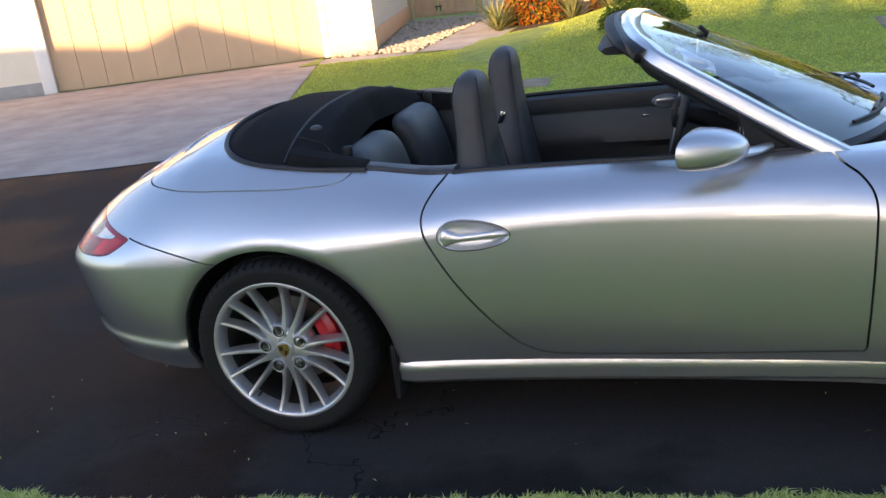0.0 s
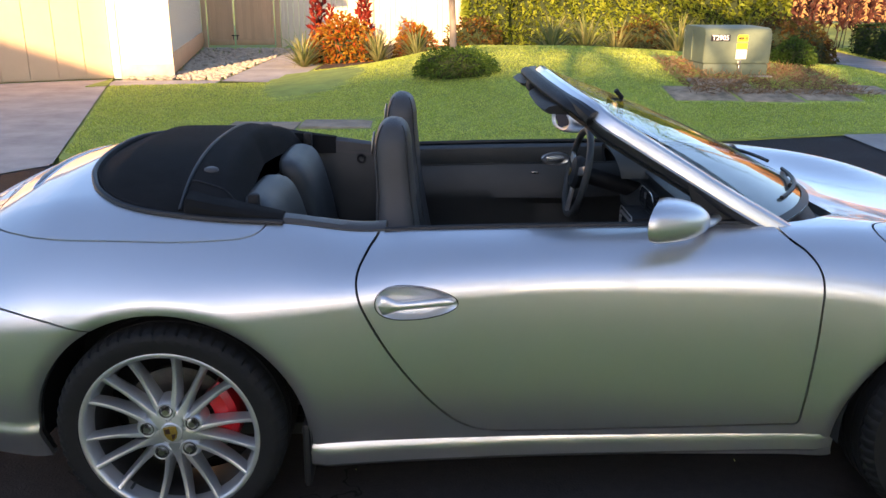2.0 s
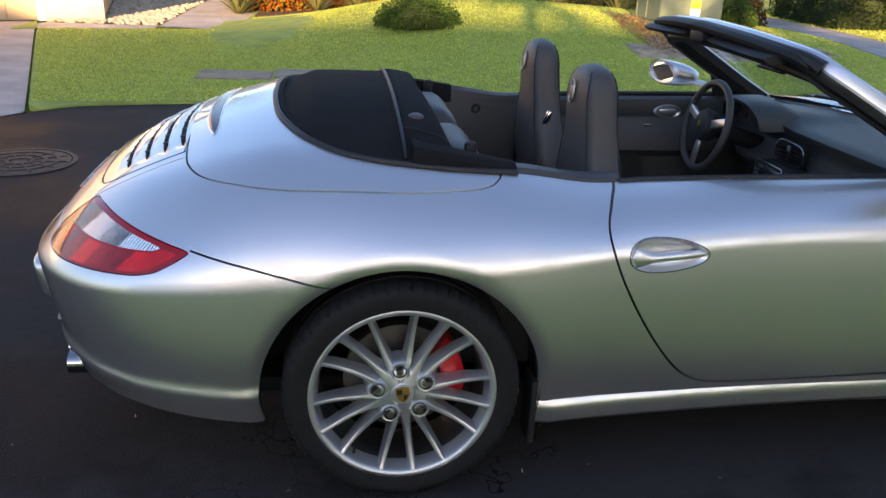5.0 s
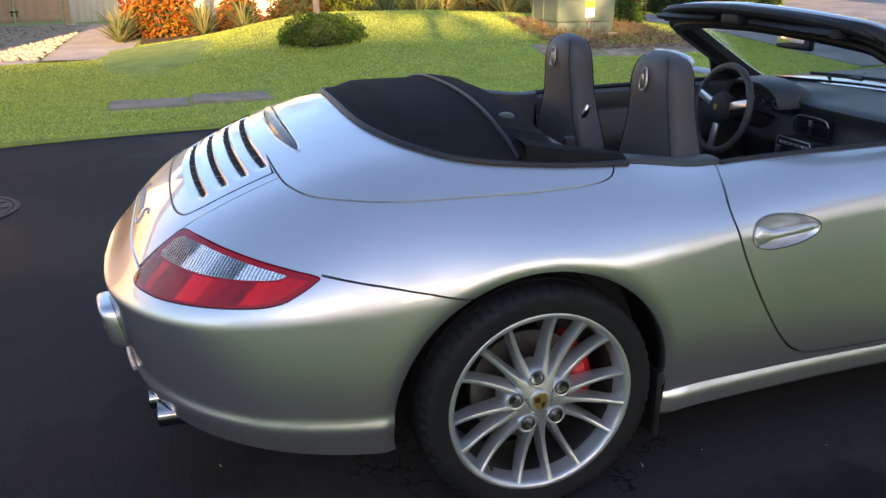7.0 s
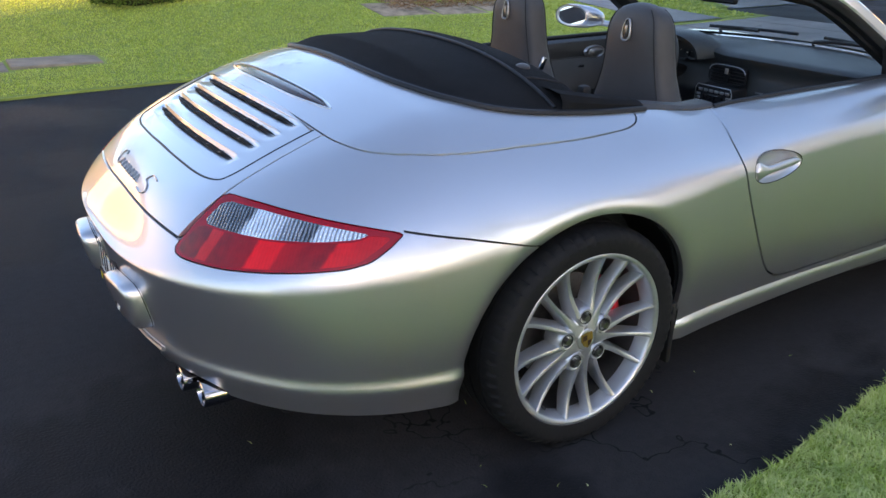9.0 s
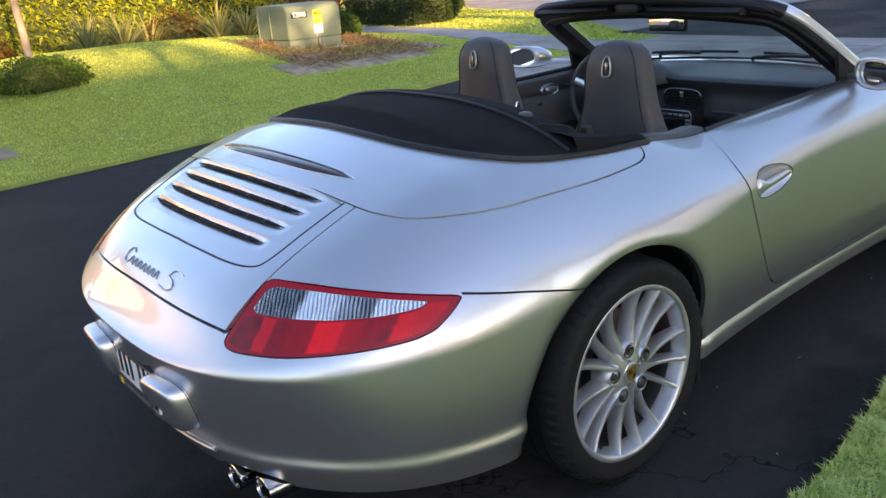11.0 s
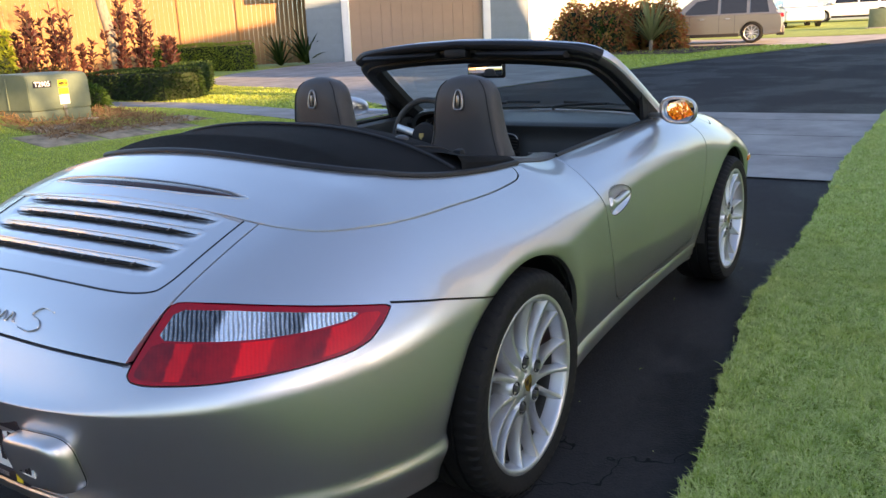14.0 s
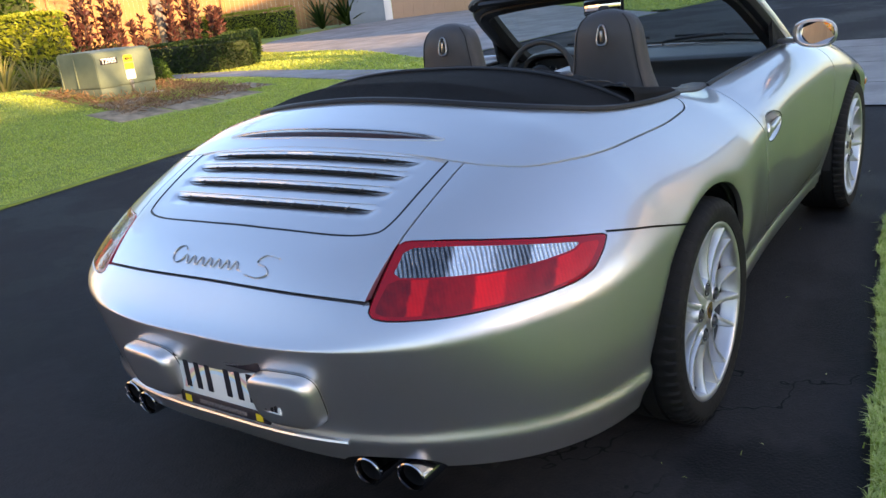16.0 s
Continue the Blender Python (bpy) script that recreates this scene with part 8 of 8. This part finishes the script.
def parked(name, at, heading, length, width, height, paint, label, group=""):
    """A parked high-bodied car: nose towards +x of its own axes, wheels on the ground."""
    root = empty(name, label, "car", group=group)
    root.location = (at[0], at[1], rise(*at))
    root.rotation_euler = (0, 0, radians(heading))
    L, W, H = length / 2, width / 2, height
    body = smooth_line([(-L, 0.42), (-L - 0.02, 0.62), (-L + 0.03, 0.95), (-L * 0.9, 1.02), (0, 1.04), (L * 0.45, 1.02), (L * 0.82, 0.95), (L * 0.97, 0.80), (L, 0.55), (L * 0.97, 0.30), (L * 0.5, 0.26), (-L * 0.6, 0.26), (-L * 0.97, 0.30)], 4, True)
    rows = []
    for k, inset in ((-1.0, 0.06), (-0.93, 0.015), (-0.8, 0.0), (0.8, 0.0), (0.93, 0.015), (1.0, 0.06)):
        rows.append([(x * (1 - inset * 0.5), k * W, 0.65 + (z - 0.65) * (1 - inset * 1.5)) for x, z in body])
    bm = grid_bm(rows, close_v=True)
    bm.verts.ensure_lookup_table()
    n = len(body)
    for q in (0, 5):
        bm.faces.new([bm.verts[q * n + k] for k in range(n)])
    bmesh.ops.recalc_face_normals(bm, faces=bm.faces[:])
    cuts = merged(*[prism_bm([(wx + 0.40 * math.cos(a), 0.36 + 0.40 * math.sin(a)) for a in np.linspace(0, 2 * math.pi, 29)[:-1]], s * W * 0.62 if s > 0 else -W * 1.2, W * 1.2 if s > 0 else -W * 0.62, "y") for wx in (-L * 0.58, L * 0.60) for s in (-1, 1)])
    me = booled(bm, [("DIFFERENCE", cuts)])
    bm = bmesh.new()
    bm.from_mesh(me)
    part("body", bm, paint, root, angle=35)
    roof = [(-L * 0.93, 1.0), (-L * 0.80, H * 0.93), (-L * 0.66, H), (L * 0.05, H), (L * 0.22, H * 0.965), (L * 0.55, 1.03)]
    rows = []
    for k, z in ((-1, 0), (-0.93, 0), (0.93, 0), (1, 0)):
        rows.append([(x, k * (W - 0.03 - 0.16 * (zz - 1.0) / (H - 1.0)), zz) for x, zz in roof])
    bm = grid_bm(rows)
    bm.verts.ensure_lookup_table()
    m = len(roof)
    for q in (0, 3):
        bm.faces.new([bm.verts[q * m + k] for k in range(m)])
    bmesh.ops.recalc_face_normals(bm, faces=bm.faces[:])
    cabin = part("cabin", bm, paint, root, angle=30)
    for s in (-1, 1):
        for a, b in ((-0.80, -0.55), (-0.50, -0.14), (-0.10, 0.26)):
            z1 = H - 0.13
            zt = z1 if b < 0.2 else z1 - 0.10
            q = [(L * a if a > -0.7 else L * a - 0.02, 1.06), (L * b if b < 0.2 else L * 0.40, 1.06), (L * b if b < 0.2 else L * 0.20, zt), (L * a + (0.10 if a < -0.7 else 0), z1)]
            lean = lambda z: s * (W - 0.018 - 0.16 * (z - 1.0) / (H - 1.0))
            g = bmesh.new()
            lo = [g.verts.new((x, lean(z), z)) for x, z in q]
            hi = [g.verts.new((x, lean(z) - s * 0.02, z)) for x, z in q]
            g.faces.new(lo)
            g.faces.new(hi[::-1])
            for i in range(4):
                g.faces.new((lo[i], hi[i], hi[(i + 1) % 4], lo[(i + 1) % 4]))
            bmesh.ops.recalc_face_normals(g, faces=g.faces[:])
            part("window", g, M["tint"], cabin, "dark side window", smooth=False)
        part("door_seam", merged(*[box_bm(L * t - 0.004, L * t + 0.004, s * (W + 0.002) - 0.004, s * (W + 0.002) + 0.002, 0.34, 1.0) for t in (-0.34, -0.12, 0.30)]), M["dark"], root, "dark door seams")
        for t in (-0.24, 0.12):
            part("door_handle", box_bm(L * t - 0.08, L * t + 0.08, s * W - 0.01, s * W + 0.03, 0.86, 0.89, bevel=0.008), M["silver_trim"], root, "silver door handle")
        part("tail_lamp", box_bm(-L - 0.012, -L + 0.30, s * (W - 0.09) - 0.10, s * (W - 0.09) + 0.075, 0.86, 1.0, bevel=0.03), M["red_edge"], root, "red tail lamp")
        part("headlamp", box_bm(L * 0.84, L * 0.985, s * (W - 0.16) - 0.14, s * (W - 0.16) + 0.12, 0.72, 0.84, bevel=0.03), M["glass_lamp"], root, "clear headlamp")
        part("mirror", box_bm(L * 0.36, L * 0.44, s * (W + 0.06) - 0.09, s * (W + 0.06) + 0.09, 1.02, 1.16, bevel=0.03), paint, root)
        part("rocker", box_bm(-L * 0.40, L * 0.42, s * W - 0.02, s * W + 0.012, 0.24, 0.36, bevel=0.012), M["plastic"], root, "black rocker trim")
        for wx in (-L * 0.58, L * 0.60):
            w = part("wheel", lathe_bm([(0.25, -0.02), (0.28, -0.035), (0.34, -0.03), (0.365, 0.0), (0.365, 0.18), (0.25, 0.2)], 40), M["rubber"], root, "black tyre with an alloy rim")
            w.location, w.scale = (wx, s * (W - 0.02), 0.365), (1, -s, 1)
            sp = [lathe_bm([(0.0, 0.0), (0.055, -0.005), (0.06, 0.03), (0.0, 0.04)], 20), lathe_bm([(0.255, -0.02), (0.262, -0.03), (0.245, -0.022), (0.235, 0.02), (0.24, 0.15)], 40)]
            for k in range(10):
                b2 = box_bm(-0.016, 0.016, -0.012, 0.03, 0.04, 0.245, bevel=0.005)
                bmesh.ops.rotate(b2, matrix=Matrix.Rotation(2 * math.pi * k / 10, 3, "Y"), verts=b2.verts[:])
                sp.append(b2)
            part("rim", merged(*sp), M["alloy"], w, "silver alloy rim")
    q = [(-W * 0.80, 1.08), (W * 0.80, 1.08), (W * 0.68, H - 0.12), (-W * 0.68, H - 0.12)]
    g = bmesh.new()
    lo = [g.verts.new((-L * 0.93 + (z - 1.0) * 0.13 / (H * 0.93 - 1.0) * L * 1.0 - 0.012, y, z)) for y, z in q]
    hi = [g.verts.new(v.co + Vector((0.03, 0, 0))) for v in lo]
    g.faces.new(lo)
    g.faces.new(hi[::-1])
    for i in range(4):
        g.faces.new((lo[i], hi[i], hi[(i + 1) % 4], lo[(i + 1) % 4]))
    bmesh.ops.recalc_face_normals(g, faces=g.faces[:])
    part("rear_window", g, M["tint"], cabin, "dark rear window", smooth=False)
    part("rear_bumper", box_bm(-L - 0.06, -L + 0.2, -W + 0.04, W - 0.04, 0.33, 0.58, bevel=0.05), paint, root)
    part("lower_bumper", box_bm(-L - 0.05, -L + 0.2, -W + 0.08, W - 0.08, 0.24, 0.36, bevel=0.03), M["plastic"], root, "black lower bumper")
    for s in (-1, 1):
        part("roof_rail", tube_bm([(-L * 0.62, s * (W - 0.22), H + 0.01), (-L * 0.5, s * (W - 0.22), H + 0.05), (L * 0.0, s * (W - 0.22), H + 0.05), (L * 0.08, s * (W - 0.22), H + 0.01)], 0.018, 8), M["silver_trim"], root, "silver roof rail")
    return root


M["glass_lamp"] = mat("lamp_glass", (0.6, 0.62, 0.65), 0.1, 0.4, noise_scale=20, noise_amount=0.4, coat=1.0)
parked("parked_suv", (30.2, 6.6), 100, 4.9, 1.92, 1.75, M["suv_paint"], "grey-silver family SUV parked on a driveway")
parked("parked_car", (46.5, 6.5), 200, 4.6, 1.85, 1.55, M["white_paint"], "white crossover car parked on the verge drive", "white parked cars")
parked("parked_pickup", (53.5, 4.6), 95, 5.2, 1.98, 1.85, M["white_paint"], "tall white vehicle parked further off", "white parked cars")
fb = empty("street_utility_box", "grey-green utility box on the far verge", "utility box")
part("cabinet", box_bm(-0.6, 0.6, -0.45, 0.45, 0, 0.85, bevel=0.03), M["box_green"], fb)
part("pad", box_bm(-0.7, 0.7, -0.55, 0.55, -0.1, 0.04, bevel=0.01), M["base"], fb, "concrete pad")
fb.location = (40.5, 1.9, rise(40.5, 1.9))

# ---------------------------------------------------------------- unseen, behind the walker: houses and trees that shade the drive, some added as sun blockers
back = empty("house_behind", "cream house with a brown gabled roof behind the drive", "house")
part("wall", box_bm(-20, -9.0, -24, -12.6, 0, 4.1), M["stucco"], back)
part("roof", prism_bm([(-20.6, 5.25), (-13.8, 5.56), (-12.7, 5.50), (-11.96, 5.96), (-8.5, 4.72), (-8.5, 4.52), (-11.96, 5.76), (-12.7, 5.3), (-20.6, 5.0)], -24.5, -12.2, "y"), M["roof"], back, "brown gabled roof")
part("gable", prism_bm([(-20, 4.1), (-9.0, 4.1), (-9.0, 4.72), (-11.96, 5.78), (-12.7, 5.32), (-20, 5.05)], -24, -12.7, "y"), M["stucco"], back)
# added out of view; ridge height sets where the lawn's shade ends
row = empty("far_sun_blocker", "unseen long house shape added to shade the lawn", "house")
part("wall", box_bm(-18, 5, -47, -38.5, 0, 8.2), M["stucco"], row)
part("roof", prism_bm([(-37.9, 8.1), (-42.0, 11.6), (-47.6, 8.1)], -18.6, 5.6, "x"), M["roof"], row, "brown hipped roof")


def shade_tree(at, height, spread_, n, label, group="trees behind the drive"):
    root = empty("shade_tree", label, "tree", group=group)
    x, y = at
    part("trunk", tube_bm(smooth_line([(x, y, -0.05), (x + 0.1, y, height * 0.3), (x, y + 0.1, height * 0.62)], 5), lambda t: 0.17 - 0.08 * t, 12), M["bark"], root, "grey trunk")
    for i in range(5):
        a = 1.26 * i
        part("limb", tube_bm(smooth_line([(x, y, height * 0.42 + 0.12 * i), (x + 0.4 * spread_ * math.cos(a), y + 0.4 * spread_ * math.sin(a), height * 0.62), (x + 0.75 * spread_ * math.cos(a), y + 0.75 * spread_ * math.sin(a), height * 0.8)], 4), lambda t: 0.07 - 0.05 * t, 8), M["bark"], root, "limb")
    crown(root, (x, y, height * 0.72), (spread_, spread_, height * 0.33), n, 0.24, L_GREEN)


# three trees added out of view to break the sun on the lawn
shade_tree((-9.5, -37.0), 12.2, 3.2, 2600, "unseen leafy tree added to shade the lawn")
shade_tree((-2.5, -37.0), 12.6, 3.0, 2600, "unseen leafy tree added to shade the lawn")
shade_tree((4.5, -36.5), 11.6, 3.2, 2600, "unseen leafy tree added to shade the lawn")
for x, y, h in ((-6.5, 29.5, 8.6), (0.5, 28.5, 8.0), (7.5, 29.0, 9.0), (15.0, 36.0, 10.0)):
    shade_tree((x, y), h, 3.0, 2400, "leafy green tree behind the garden fence", "trees behind the garden fence")
# solid block added out of view; its shadow falls on the neighbour's garage
across = empty("sun_blocker_across", "unseen house shape added to shade the neighbour's garage", "house")
part("wall", box_bm(11.8, 23.6, -16, -7.8, -0.2, 6.9), M["stucco"], across)
part("roof", prism_bm([(-7.2, 6.8), (-10.0, 9.5), (-16.6, 6.8)], 11.4, 24.0, "x"), M["roof"], across, "brown gabled roof")


def palm(at, height, seed):
    rng = np.random.RandomState(seed)
    root = empty("palm", "tall palm with feathery fronds behind the drive", "tree", group="palms behind the drive")
    x, y = at
    part("trunk", tube_bm(smooth_line([(x, y, -0.05), (x + 0.2, y, height * 0.5), (x + 0.1, y + 0.1, height)], 6), lambda t: 0.14 - 0.04 * t, 10), M["bark"], root, "ringed grey trunk")
    V, Fc = [], []
    for i in range(16):
        a = 2 * math.pi * i / 16 + rng.uniform(-0.2, 0.2)
        e0 = rng.uniform(0.2, 1.0)
        p = np.array((x + 0.1, y + 0.1, height))
        d = np.array((math.cos(a), math.sin(a), 0))
        sd = np.array((-math.sin(a), math.cos(a), 0))
        for j in range(16):
            e = e0 - 1.7 * (j / 16) ** 1.4
            q = p + (d * math.cos(e) + np.array((0, 0, math.sin(e)))) * 0.17
            for s in (-1, 1):
                k0 = len(V)
                ln = 0.55 * math.sin(math.pi * (0.12 + 0.86 * j / 16))
                V += [p, q, q + sd * s * ln + d * 0.2 - np.array((0, 0, 0.16))]
                Fc.append((k0, k0 + 1, k0 + 2))
            p = q
    link_mesh("crown", mesh_of("crown", V, Fc), L_GREEN, root, "feathery fronds", smooth=False)


palm((-1.5, -10.2), 5.2, 1)
palm((2.0, -10.6), 6.4, 2)
palm((3.4, -10.0), 5.0, 3)
palm((6.5, -10.0), 5.6, 4)
